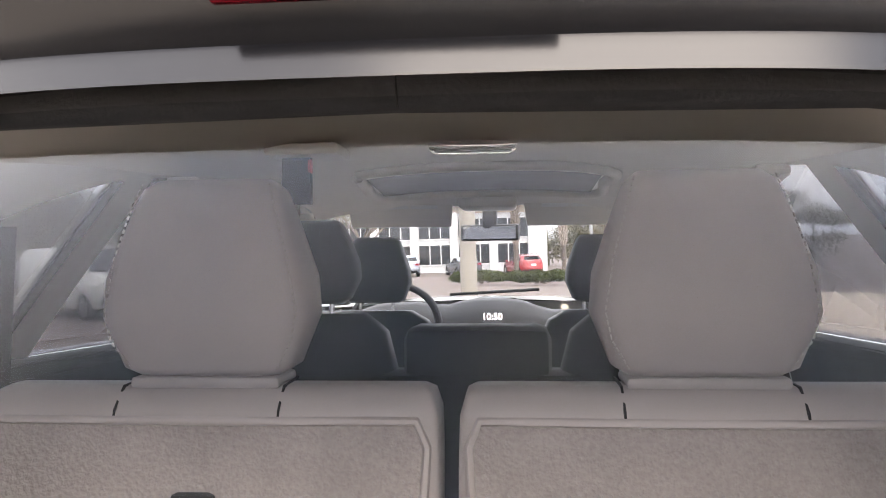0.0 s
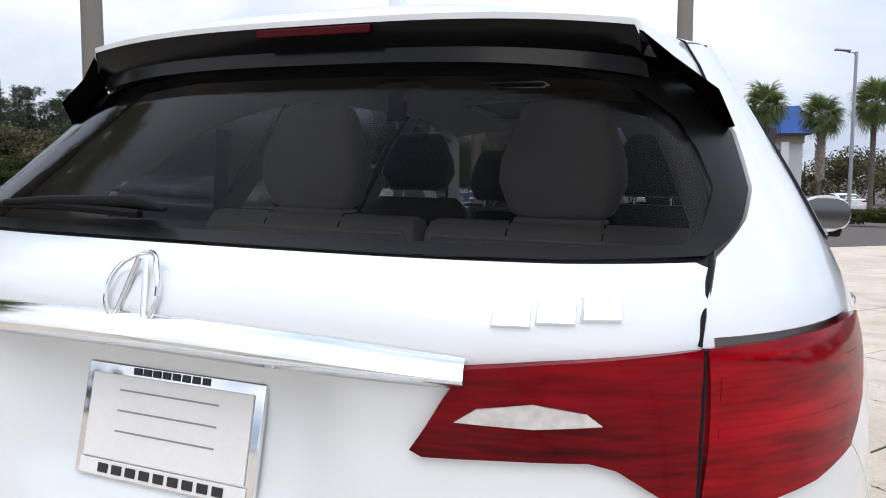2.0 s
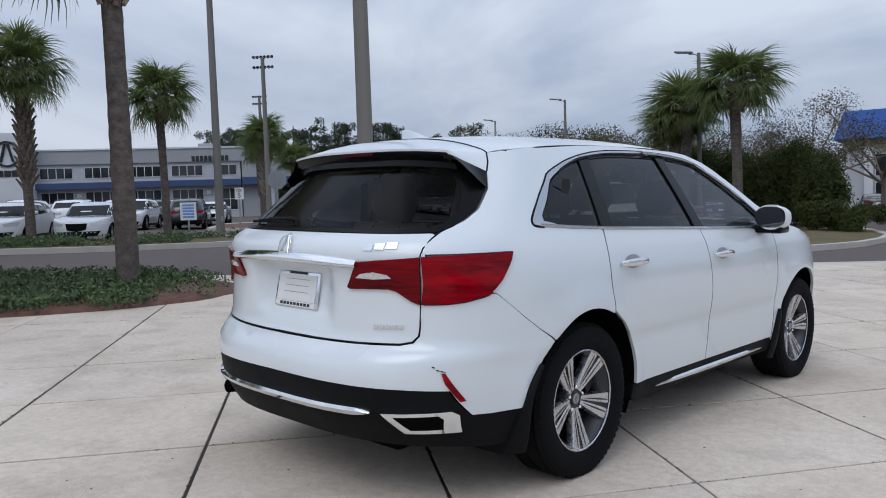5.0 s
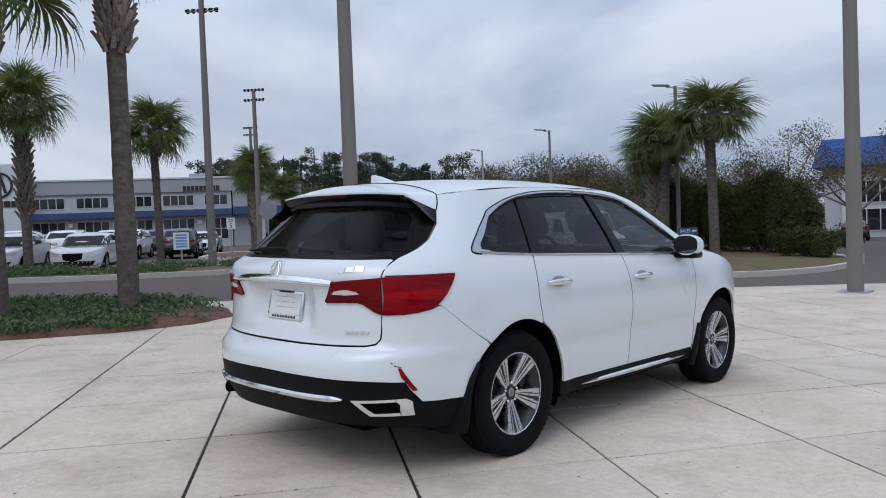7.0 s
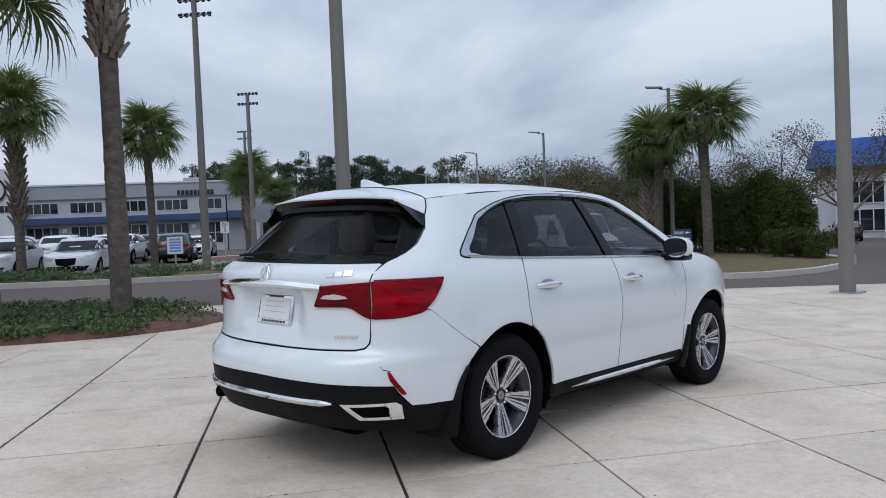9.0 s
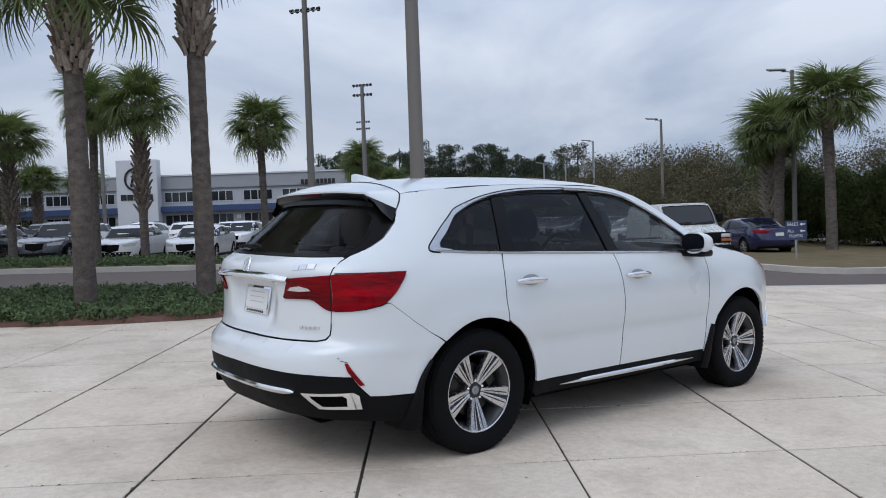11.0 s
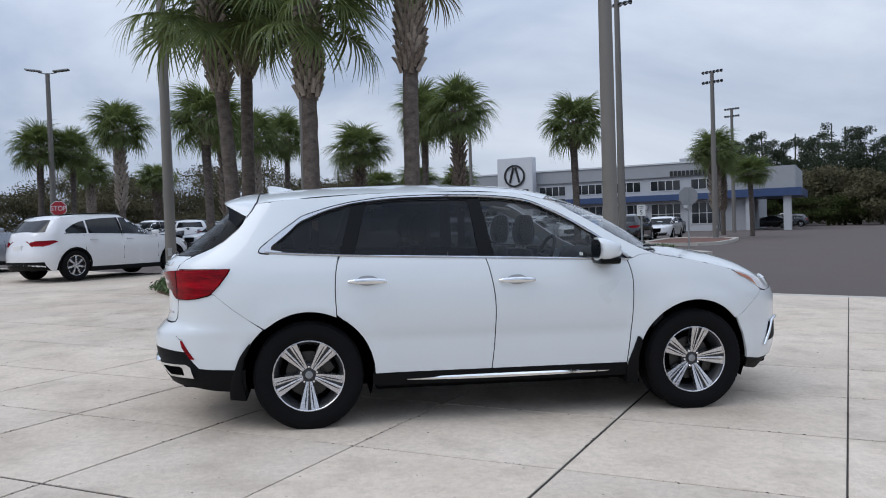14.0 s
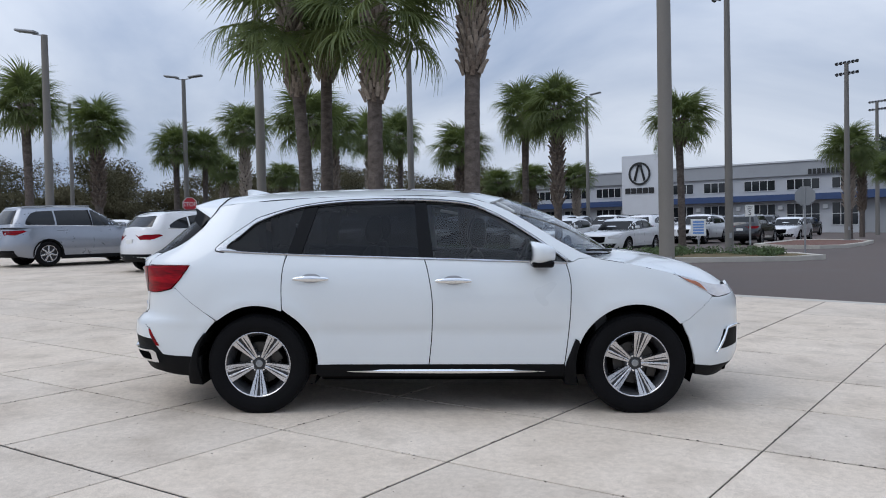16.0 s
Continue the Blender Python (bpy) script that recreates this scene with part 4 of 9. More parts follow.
# tailgate: panel, glass, spoiler
gate = skin("tailgate", both([(0.30, 1.187), (0.55, 1.187), (0.70, 1.190), (0.715, 1.184), (0.7145, 0.80), (0.711, 0.770), (0.693, 0.747), (0.65, 0.737), (0.45, 0.731), (0.2, 0.727)]), gate_surface(), M_PAINT, car, 0.04, 0.02, label="shut white tailgate")
rg = skin("rear_window", both([(0.2, 1.528), (0.50, 1.520), (0.625, 1.508), (0.667, 1.47), (0.722, 1.38), (0.754, 1.29), (0.750, 1.245), (0.733, 1.215), (0.712, 1.198), (0.55, 1.192), (0.25, 1.192)]), tail_surface(-0.004), M_REARGLASS, gate, 0.07, 0.0, normal=tail_normal, label="dark tinted heated rear window")
rg.visible_shadow = False
for side in (1, -1):
    gl = [(vx(x, z), z) for x, z in ((0.7145, 1.095), (0.7145, 0.899), (0.685, 0.912), (0.63, 0.951), (0.60, 0.960), (0.50, 0.958), (0.412, 0.954), (0.396, 0.962), (0.438, 1.03), (0.465, 1.072), (0.55, 1.081))]
    ob = skin("gate_lamp", gl, tail_surface(0.012), M_REDLENS2, gate, 0.05, 0.02, side, "red lamp on the tailgate", normal=tail_normal)
    rv = [(vx(x, z), z) for x, z in ((0.452, 1.006), (0.478, 1.024), (0.54, 1.033), (0.598, 1.023), (0.614, 1.009), (0.54, 1.003))]
    skin("reversing_lamp", rv, tail_surface(0.0145), M_CLEARLENS, ob, 0.04, 0.003, side, "clear reversing lamp", normal=tail_normal)
for side in (1, -1):
    skin_line("gate_seam", [(vx(0.717, z), z) for z in (1.095, 1.05, 1.0, 0.95, 0.902)], tail_surface(0.0105), 0.0032, M_RUBBER, gate, side, "dark gap between the lamp halves")
    skin_line("gate_seam", [(vx(x, z), z) for x, z in ((0.718, 1.196), (0.7185, 1.17), (0.718, 1.13), (0.717, 1.098))], tail_surface(-0.001), 0.0035, M_RUBBER, gate, side)
    skin_line("gate_seam", [(vx(x, z), z) for x, z in ((0.717, 0.90), (0.717, 0.80), (0.713, 0.768), (0.695, 0.743), (0.65, 0.732), (0.45, 0.726), (0.2, 0.722), (0.0, 0.721))], tail_surface(-0.002), 0.0038, M_RUBBER, gate, side, "dark gap round the tailgate")
bm = bmesh.new()
prev = None
for k in range(31):
    t = -1 + 2 * k / 30
    v, z = vx(0.465 * t, 1.072), 1.076 - 0.012 * t * t
    c, nn = tail_surface()(v, z), tail_normal(v, z)
    h = 0.025 - 0.007 * abs(t) ** 3
    rv = [bm.verts.new(c + nn * a + Vector((0, 0, b * h))) for a, b in ((-0.004, -1), (0.008, -0.95), (0.026, -0.20), (0.030, 0.15), (0.020, 0.80), (0.004, 1))]
    if prev:
        for j in range(6):
            bm.faces.new((prev[j], prev[(j + 1) % 6], rv[(j + 1) % 6], rv[j]))
    prev = rv
bmesh.ops.holes_fill(bm, edges=bm.edges)
bmesh.ops.recalc_face_normals(bm, faces=bm.faces)
part("gate_bar", bm, M_CHROME, gate, "broad chrome bar above the plate", smooth=50)

# plate, badges and number-plate frame
def on_tail(x, z, off):
    v = vx(x, z)
    return gate_surface(off)(v, z)


mt = Matrix.Translation(on_tail(0.0, 0.918, 0.008)) @ pose(0, 0, 0, -11, 0, 0)
bm = bmesh.new()
box(bm, -0.162, 0.162, -0.006, 0.004, -0.085, 0.085, 0.004, mt)
plate = part("plate_frame", bm, M_CHROME, gate, "chrome plate frame with a dealer strip", smooth=40)
bm = bmesh.new()
box(bm, -0.146, 0.146, -0.009, -0.0065, -0.056, 0.068, 0.002, mt)
part("paper_plate", bm, M_SIGNWHITE, plate, "blank white plate")
bm = bmesh.new()
box(bm, -0.150, 0.150, -0.0085, -0.0065, -0.081, -0.058, 0.001, mt)
part("dealer_strip", bm, M_SIGNWHITE, plate)
for k in range(9):
    bm = bmesh.new()
    box(bm, -0.112 + 0.026 * k, -0.094 + 0.026 * k, -0.0105, -0.0088, -0.076, -0.063, 0, mt)
    part("bar", bm, M_BLACKLETTER, plate)
for k in range(8):
    bm = bmesh.new()
    box(bm, -0.07 + 0.018 * k, -0.058 + 0.018 * k, -0.0085, -0.0062, 0.071, 0.081, 0, mt)
    part("bar", bm, M_BLACKLETTER, plate)
for k in range(3):
    bm = bmesh.new()
    box(bm, -0.09, 0.09, -0.0098, -0.0092, 0.045 - 0.03 * k, 0.0475 - 0.03 * k, 0, mt)
    part("bar", bm, M_SIGNBACK, plate)
bm = bmesh.new()
tube(bm, [on_tail(0.044 * math.cos(a), 1.122 + 0.042 * math.sin(a), 0.006 + 0.01 * max(0.0, math.sin(a))) for a in [2 * math.pi * k / 28 for k in range(29)]], 0.0038, 6)
emblem = part("emblem", bm, M_CHROME, gate, "chrome oval emblem", smooth=60)
for s in (1, -1):
    bm = bmesh.new()
    tube(bm, [on_tail(0.006 * s, 1.158, 0.016), on_tail(0.025 * s, 1.092, 0.007)], 0.0042, 6)
    part("emblem_stroke", bm, M_CHROME, emblem, smooth=60)
for x0, z0, n, w_, h_ in ((0.492, 1.120, 3, 0.042, 0.024), (0.530, 0.792, 5, 0.021, 0.015)):
    for k in range(n):
        xa, lift = x0 + k * (w_ + 0.006), 0.004 * k if n == 3 else 0.001 * k
        bm = bmesh.new()
        a = [bm.verts.new(on_tail(xa + w_ * f_, z0 + lift + h_ * g_, 0.006)) for f_, g_ in ((0.06, 0), (1, 0), (0.94, 1), (0, 1))]
        b = [bm.verts.new(on_tail(xa + w_ * f_, z0 + lift + h_ * g_, -0.002)) for f_, g_ in ((0.0, -0.08), (1.06, -0.08), (1.0, 1.08), (-0.06, 1.08))]
        bm.faces.new(a)
        for q in range(4):
            bm.faces.new((a[q], b[q], b[(q + 1) % 4], a[(q + 1) % 4]))
        bmesh.ops.recalc_face_normals(bm, faces=bm.faces)
        part("badge_bar", bm, M_CHROME, gate, "plain chrome badge bar")

# rear bumper: white upper skin, black lower skirt, bright trims
half = [(vx(x, z), z) for x, z in ((0.0, 0.716), (0.2, 0.717), (0.45, 0.721), (0.65, 0.727), (0.70, 0.739), (0.7185, 0.768), (0.721, 0.80), (0.721, 0.895), (0.80, 0.897))]
half += [(uy(y, z) - (Y_REAR - L_REAR), z) for y, z in ((-2.15, 0.906), (-2.073, 0.925), (-2.048, 0.937), (-2.029, 0.9365), (-1.90, 0.8315), (-1.80, 0.7615), (-1.710, 0.6995), (-1.775, 0.63), (-1.824, 0.56), (-1.875, 0.43), (-2.05, 0.43))]
half += [(vx(x, z), z) for x, z in ((0.868, 0.435), (0.846, 0.50), (0.832, 0.546), (0.70, 0.556), (0.4, 0.563), (0.0, 0.566))]
for side in (1, -1):
    skin("rear_bumper", half, tail_surface(), M_PAINT, car, 0.05, 0.02, side, "white rear bumper skin", normal=tail_normal)
    skirt = [(vx(x, z), z) for x, z in ((0.0, 0.563), (0.4, 0.560), (0.70, 0.553), (0.829, 0.543), (0.843, 0.497), (0.866, 0.432))]
    skirt += [(uy(y, z) - (Y_REAR - L_REAR), z) for y, z in ((-2.05, 0.427), (-1.83, 0.427), (-1.83, 0.27), (-2.05, 0.275))] + [(vx(x, z), z) for x, z in ((0.80, 0.29), (0.55, 0.30), (0.0, 0.30))]
    sk = skin("bumper_skirt", skirt, tail_surface(-0.004), M_CLAD, car, 0.05, 0.05, side, "black plastic lower bumper", normal=tail_normal)
    rf = [(vx(x, z), z) for x, z in ((0.812, 0.622), (0.821, 0.622), (0.862, 0.50), (0.849, 0.498), (0.821, 0.575))]
    skin("reflector", rf, tail_surface(0.006), M_REDLENS, sk, 0.03, 0.012, side, "slim red corner reflector", normal=tail_normal)
    # exhaust finisher: bright frame round a dark opening
    fr_out = [(vx(x, z), z) for x, z in ((0.615, 0.456), (0.828, 0.463), (0.843, 0.445), (0.836, 0.370), (0.682, 0.371))]
    fr_in = [(vx(x, z), z) for x, z in ((0.660, 0.441), (0.795, 0.446), (0.806, 0.432), (0.798, 0.389), (0.705, 0.388))]
    skin("exhaust_finisher", fr_out, tail_surface(0.014), M_CHROME, sk, 0.04, 0.03, side, "satin chrome exhaust frame", normal=tail_normal)
    skin("exhaust_opening", fr_in, tail_surface(0.0165), M_DARK, sk, 0.04, 0.004, side, "dark exhaust opening", normal=tail_normal)
bm = bmesh.new()
prev = None
for k in range(33):
    t = -1 + 2 * k / 32
    z = 0.452 + 0.004 * t * t
    v = vx(0.575 * t, z)
    c, nn = tail_surface()(v, z), tail_normal(v, z)
    h = 0.019 * (1 - 0.75 * max(0, abs(t) - 0.9) / 0.1)
    rv = [bm.verts.new(c + nn * a + Vector((0, 0, b * h))) for a, b in ((-0.004, -1), (0.010, -0.9), (0.020, 0.2), (0.014, 0.9), (-0.004, 1))]
    if prev:
        for j in range(5):
            bm.faces.new((prev[j], prev[(j + 1) % 5], rv[(j + 1) % 5], rv[j]))
    prev = rv
bmesh.ops.holes_fill(bm, edges=bm.edges)
bmesh.ops.recalc_face_normals(bm, faces=bm.faces)
part("bumper_strip", bm, M_CHROME, car, "chrome strip across the lower bumper", smooth=40)

# scuff on the rear bumper's corner
for x, z, l in ((0.80, 0.636, 0.028), (0.812, 0.630, 0.018), (0.79, 0.650, 0.012)):
    bm = bmesh.new()
    tube(bm, [on_tail(x, z, 0.001), on_tail(x + l * 0.6, z - l * 0.25, 0.001)], [0.0028, 0.001], 5)
    part("scuff", bm, M_RUBBER, car, "black scuff on the bumper corner")

# roof
roof_mid = spl((-2.05, 1.555), (-1.84, 1.622), (-1.53, 1.662), (-1.07, 1.688), (-0.42, 1.700), (0.10, 1.680), (0.50, 1.618))


def roof_edge(y):
    z = rail_top(y)
    return ring(uy(y, z), z).x


roof_x = spl(*[(y, roof_edge(y)) for y in (-1.96, -1.9, -1.8, -1.65, -1.45, -1.0, -0.5, 0.0, 0.2, 0.36)])


def roof_surface(x, y, off=0.0):
    xe, ze, zc = roof_x(y), rail_top(y), roof_mid(y)
    s = min(1.15, abs(x) / xe)
    p = Vector((x, y, ze + (zc - ze) * (1 - s**2.6)))
    return p


def roof_front(x):
    return 0.50 - 0.16 * (abs(x) / 0.66) ** 2


edge_r = [(roof_x(y) - 0.004, y) for y in (-1.752, -1.6, -1.4, -1.1, -0.8, -0.5, -0.2, 0.1, 0.33)]
front_e = [(x, roof_front(x)) for x in (0.5, 0.3, 0.0, -0.3, -0.5)]
SUNROOF = [(-0.43, -0.42), (0.43, -0.42), (0.43, 0.25), (0.30, 0.29), (-0.30, 0.29), (-0.43, 0.25)]
roof_o = edge_r + front_e + [(-x, y) for x, y in edge_r[::-1]] + [(-0.3, -1.757), (0.0, -1.758), (0.3, -1.757)]
roof = skin("roof", roof_o, roof_surface, M_PAINT, car, 0.07, 0.015, label="white roof skin")
skin("sunroof_panel", SUNROOF, lambda x, y: roof_surface(x, y) + Vector((0, 0, 0.0015)), M_SUNROOF, roof, 0.08, 0.004, label="dark glass sunroof panel")
for side in (1, -1):
    skin_line("roof_seam", [(roof_x(y) - 0.002, y) for y in np.linspace(-1.75, 0.30, 24)], lambda x, y: roof_surface(x, y) + Vector((0, 0, -0.004)), 0.0042, M_RUBBER, roof, side, "black roof seam strip")
# shark-fin aerial
bm = bmesh.new()
rows = []
for k in range(9):
    t = k / 8
    y, w, h = -1.71 + 0.20 * t, 0.033 * math.sin(math.pi * min(1, 0.15 + 0.85 * (1 - t))) ** 0.6 + 0.004, 0.062 * (1 - t) ** 0.9 * (1 if t > 0.15 else 0.75 + t * 1.6)
    z0 = roof_surface(0, y).z - 0.004
    rows.append([bm.verts.new((a * w, y, z0 + b * (h + 0.006))) for a, b in ((-1, 0), (-0.55, 0.35), (-0.2, 0.9), (0, 1), (0.2, 0.9), (0.55, 0.35), (1, 0))])
for a, b in zip(rows, rows[1:]):
    for j in range(6):
        bm.faces.new((a[j], a[j + 1], b[j + 1], b[j]))
bm.faces.new(rows[0])
bm.faces.new(rows[-1][::-1])
bmesh.ops.recalc_face_normals(bm, faces=bm.faces)
part("aerial_fin", bm, M_PAINT, car, "white shark-fin aerial", smooth=50)

# spoiler over the rear window: white top with a free trailing edge, black underside and side blades
def spoiler_bend(q):
    """The gap from the roof's corner down to the blade's front."""
    f = [spl(*zip((0.0, 0.3, 0.65, 1.0), v)) for v in ((0.600, 0.628, 0.655, 0.676), (-1.757, -1.768, -1.790, -1.822), (roof_surface(0.600, -1.757).z + 0.003, 1.548, 1.503, 1.460))]
    return tuple(g_(q) for g_ in f)


def spoiler_top(a, t, drop=0.0):
    """a across from -1 to 1, t from the roof's end (0) to the trailing edge (1)."""
    k, sg = abs(a), 1 if a >= 0 else -1
    if k <= 0.86:
        x0 = k / 0.86 * 0.600
        p0 = Vector((x0, -1.757, roof_surface(x0, -1.757).z + 0.003))
    else:
        b = spoiler_bend((k - 0.86) / 0.14)
        p0 = Vector(b)
    p1 = Vector((0.577 * min(1.0, k / 0.96), -2.022 + 0.056 * k**3, 1.573 - 0.022 * k**3 - 0.012 * max(0.0, (k - 0.96) / 0.04)))
    p = p0.lerp(p1, t) + Vector((0, 0, 0.016 * math.sin(math.pi * t) * (1 - k**6) - drop))
    return Vector((sg * p.x, p.y, p.z))


bm = bmesh.new()
grid = [[bm.verts.new(spoiler_top(-1 + i / 20, t)) for i in range(41)] for t in (0, 0.2, 0.4, 0.6, 0.8, 0.93, 1.0)]
grid.append([bm.verts.new(spoiler_top(-1 + i / 20, 1.0) + Vector((0, 0.002, -0.010))) for i in range(41)])
for a, b in zip(grid, grid[1:]):
    for i in range(40):
        bm.faces.new((a[i], b[i], b[i + 1], a[i + 1]))
part("spoiler", bm, M_PAINT, gate, "white roof spoiler", smooth=50)
bm = bmesh.new()
rows = []
for i in range(41):
    a_ = (-1 + i / 20) * 0.985
    e0, e1 = spoiler_top(a_, 1.0, 0.009), spoiler_top(a_, 0.96, 0.040)
    zg = 1.492 - 0.03 * abs(a_) ** 3
    gl = tail_surface(0.004)(vx(e0.x * 1.02, zg), zg)
    rows.append([bm.verts.new(e0 + Vector((0, 0.004, 0))), bm.verts.new(e1 + Vector((0, 0.006, 0))), bm.verts.new((e1 + gl) / 2 + Vector((0, 0.014, 0.006))), bm.verts.new(gl)])
for a, b in zip(rows, rows[1:]):
    for j in range(3):
        bm.faces.new((a[j], a[j + 1], b[j + 1], b[j]))
bmesh.ops.recalc_face_normals(bm, faces=bm.faces)
part("spoiler_lip", bm, M_GLOSSBLACK, gate, "gloss black underside of the spoiler", smooth=40)
bm = bmesh.new()
tube(bm, [spoiler_top(-1 + i / 20, 0.0) + Vector((0, 0.002, 0.0005)) for i in range(41)], 0.0042, 6)
part("gate_seam", bm, M_RUBBER, gate, "dark gap between roof and spoiler", smooth=60)
bm = boxm(-0.12, 0.12, -2.021, -2.010, 1.545, 1.561, 0.003)
part("high_brake_lamp", bm, M_REDDARK, gate, "narrow red high brake lamp")
for side in (1, -1):
    # blade between the spoiler's end and the glass corner: an outer face, and an edge turned in towards the glass
    outer_e = [spoiler_top(1.0, t, 0.002) + Vector((0.004, 0, 0)) for t in (0.02, 0.25, 0.5, 0.75, 1.0)]
    low = [(0.669, 1.468), (0.684, 1.446), (0.697, 1.424), (0.708, 1.402), (0.718, 1.382)]
    foot = [tail_surface(0.012)(vx(x, z), z) for x, z in low]
    bm = bmesh.new()
    inner_e = [tail_surface(0.055)(vx(0.700 - 0.030 * k, 1.384 + 0.022 * k), 1.384 + 0.022 * k) for k in range(5)]
    inner_e[-1] = spoiler_top(0.985, 0.99, 0.012)
    inner_e[-2] = inner_e[-1].lerp(inner_e[-3], 0.5) + Vector((0.012, 0.012, -0.006))
    top_, bot_ = outer_e, [foot[0].lerp(foot[4], 0.5), foot[3], foot[4], inner_e[1], inner_e[3]]
    va = [bm.verts.new(p) for p in top_]
    vb = [bm.verts.new(p) for p in bot_]
    vc = [bm.verts.new(p + Vector((-0.03, 0.045, -0.004))) for p in bot_]
    for k in range(4):
        bm.faces.new((va[k], va[k + 1], vb[k + 1], vb[k]))
        bm.faces.new((vb[k], vb[k + 1], vc[k + 1], vc[k]))
    bm.faces.new((va[4], vb[4], vc[4]))
    if side < 0:
        for v in bm.verts:
            v.co.x = -v.co.x
    bmesh.ops.recalc_face_normals(bm, faces=bm.faces)
    part("spoiler_cheek", bm, M_GLOSSBLACK, gate, "black blade beside the rear window", smooth=40)
# black printed border of the rear window
outer = [(0.0, 1.5275), (0.2, 1.5275), (0.50, 1.5195), (0.625, 1.5075), (0.667, 1.4695), (0.722, 1.3795), (0.754, 1.29), (0.750, 1.245), (0.733, 1.215), (0.712, 1.1985), (0.55, 1.1925), (0.25, 1.1925), (0.0, 1.1925)]
inner_ = [(0.0, 1.207), (0.25, 1.207), (0.55, 1.207), (0.68, 1.212), (0.70, 1.232), (0.708, 1.29), (0.680, 1.345), (0.645, 1.395), (0.58, 1.442), (0.48, 1.474), (0.35, 1.496), (0.2, 1.507), (0.0, 1.512)]
for side in (1, -1):
    skin("glass_border", [(vx(x, z), z) for x, z in outer + inner_], tail_surface(-0.001), M_FRIT, rg, 0.03, 0.0, side, "black printed border of the glass", normal=tail_normal)
# rear wiper
bm = bmesh.new()
f = tail_surface(0.022)
tube(bm, [f(vx(x, z), z) for x, z in ((-0.05, 1.215), (-0.12, 1.225), (-0.30, 1.222), (-0.42, 1.215))], [0.004, 0.012, 0.008, 0.005], 8)
tube(bm, [tail_surface(0.016)(vx(x, z), z) for x, z in ((-0.52, 1.212), (-0.30, 1.218), (-0.10, 1.212))], 0.007, 6)
part("rear_wiper", bm, M_CLAD, gate, "black rear wiper at rest", smooth=50)

# windscreen, bonnet and nose
def screen(s, w):
    """s across from -1 to 1, w down from 0 to 1."""
    pts = [0.0, 0.2, 0.45, 0.75, 1.0]
    ye = spl(*zip(pts, (0.345, 0.47, 0.655, 0.88, 1.06)))(w)
    ze = spl(*zip(pts, (1.562, 1.508, 1.402, 1.266, 1.166)))(w)
    yc, zc = 0.505 + 0.90 * w, 1.616 - 0.465 * w + 0.05 * math.sin(math.pi * w)
    xe = half_width(ze) - 0.004
    k = abs(s) ** 2.2
    return Vector((s * xe, yc + (ye - yc) * k, zc + (ze - zc) * k))


g = skin("windscreen", [(-0.985, 0.01), (0.985, 0.01), (0.985, 0.99), (-0.985, 0.99)], screen, M_FRONTGLASS, car, 0.08, 0.0, label="clear laminated windscreen")
g.visible_shadow = False
nose_mid = spl((1.30, 1.175), (1.45, 1.178), (1.7, 1.150), (2.0, 1.075), (2.2, 0.980), (2.3, 0.90))


def bonnet(s, y):
    ze = fender_top(y)
    xe = ring(uy(y, ze), ze).x
    zc = nose_mid(y)
    k = abs(s) ** 2.6
    return Vector((s * xe, y + 0.0, zc + (ze - zc) * k))


hood_o = [(-0.84, 1.14), (-0.5, 1.30), (0, 1.40), (0.5, 1.30), (0.84, 1.14), (0.845, 1.4), (0.90, 1.70), (0.995, 1.712), (0.995, 1.95), (0.95, 2.10), (0.5, 2.275), (0, 2.305), (-0.5, 2.275), (-0.95, 2.10), (-0.995, 1.95), (-0.995, 1.712), (-0.90, 1.70), (-0.845, 1.4)]
skin("bonnet", hood_o, bonnet, M_PAINT, car, 0.08, 0.015, label="white bonnet")
for side in (1, -1):
    skin("wing_top", [(0.85, 1.12), (1.0, 1.06), (1.0, 1.3), (1.0, 1.70), (0.905, 1.71), (0.853, 1.4)], bonnet, M_PAINT, car, 0.06, 0.01, side)
bm = bmesh.new()
rows = []
for k in range(21):
    s = -1 + k / 10
    a, b = screen(s * 0.99, 0.975), bonnet(s * 0.84, 1.14 + 0.26 * (1 - abs(s)) ** 0.8)
    rows.append([bm.verts.new(a + Vector((0, 0, 0.004))), bm.verts.new((a + b) / 2 + Vector((0, 0, -0.015))), bm.verts.new(b + Vector((0, 0, -0.012)))])
for a, b in zip(rows, rows[1:]):
    for j in range(2):
        bm.faces.new((a[j], a[j + 1], b[j + 1], b[j]))
part("cowl", bm, M_CLAD, car, "black plastic cowl", smooth=40)
bm = bmesh.new()
for s in (-0.15, 0.55):
    tube(bm, [screen(s + 0.5 * t - 0.1, 0.965 - 0.04 * t) + Vector((0, 0.012, 0.016)) for t in (0, 0.25, 0.5, 0.75, 1.0)], 0.008, 6)
part("wipers", bm, M_CLAD, car, "black wiper blades")


def nose_surface(off=0.0):
    def f(v, z):
        p = ring(Y_FRONT + L_FRONT - abs(v), z)
        p = Vector((p.x if v >= 0 else -p.x, p.y, z))
        return p + nose_normal(v, z) * off if off else p
    return f


def nose_normal(v, z):
    n = ring_normal(Y_FRONT + L_FRONT - max(abs(v), 0.008), z)
    return Vector((n.x if v >= 0 else -n.x, n.y, n.z))


def fx(x, z):
    return Y_FRONT + L_FRONT - ux(x, z, True)


def fy(y, z):
    return Y_FRONT + L_FRONT - uy(y, z)


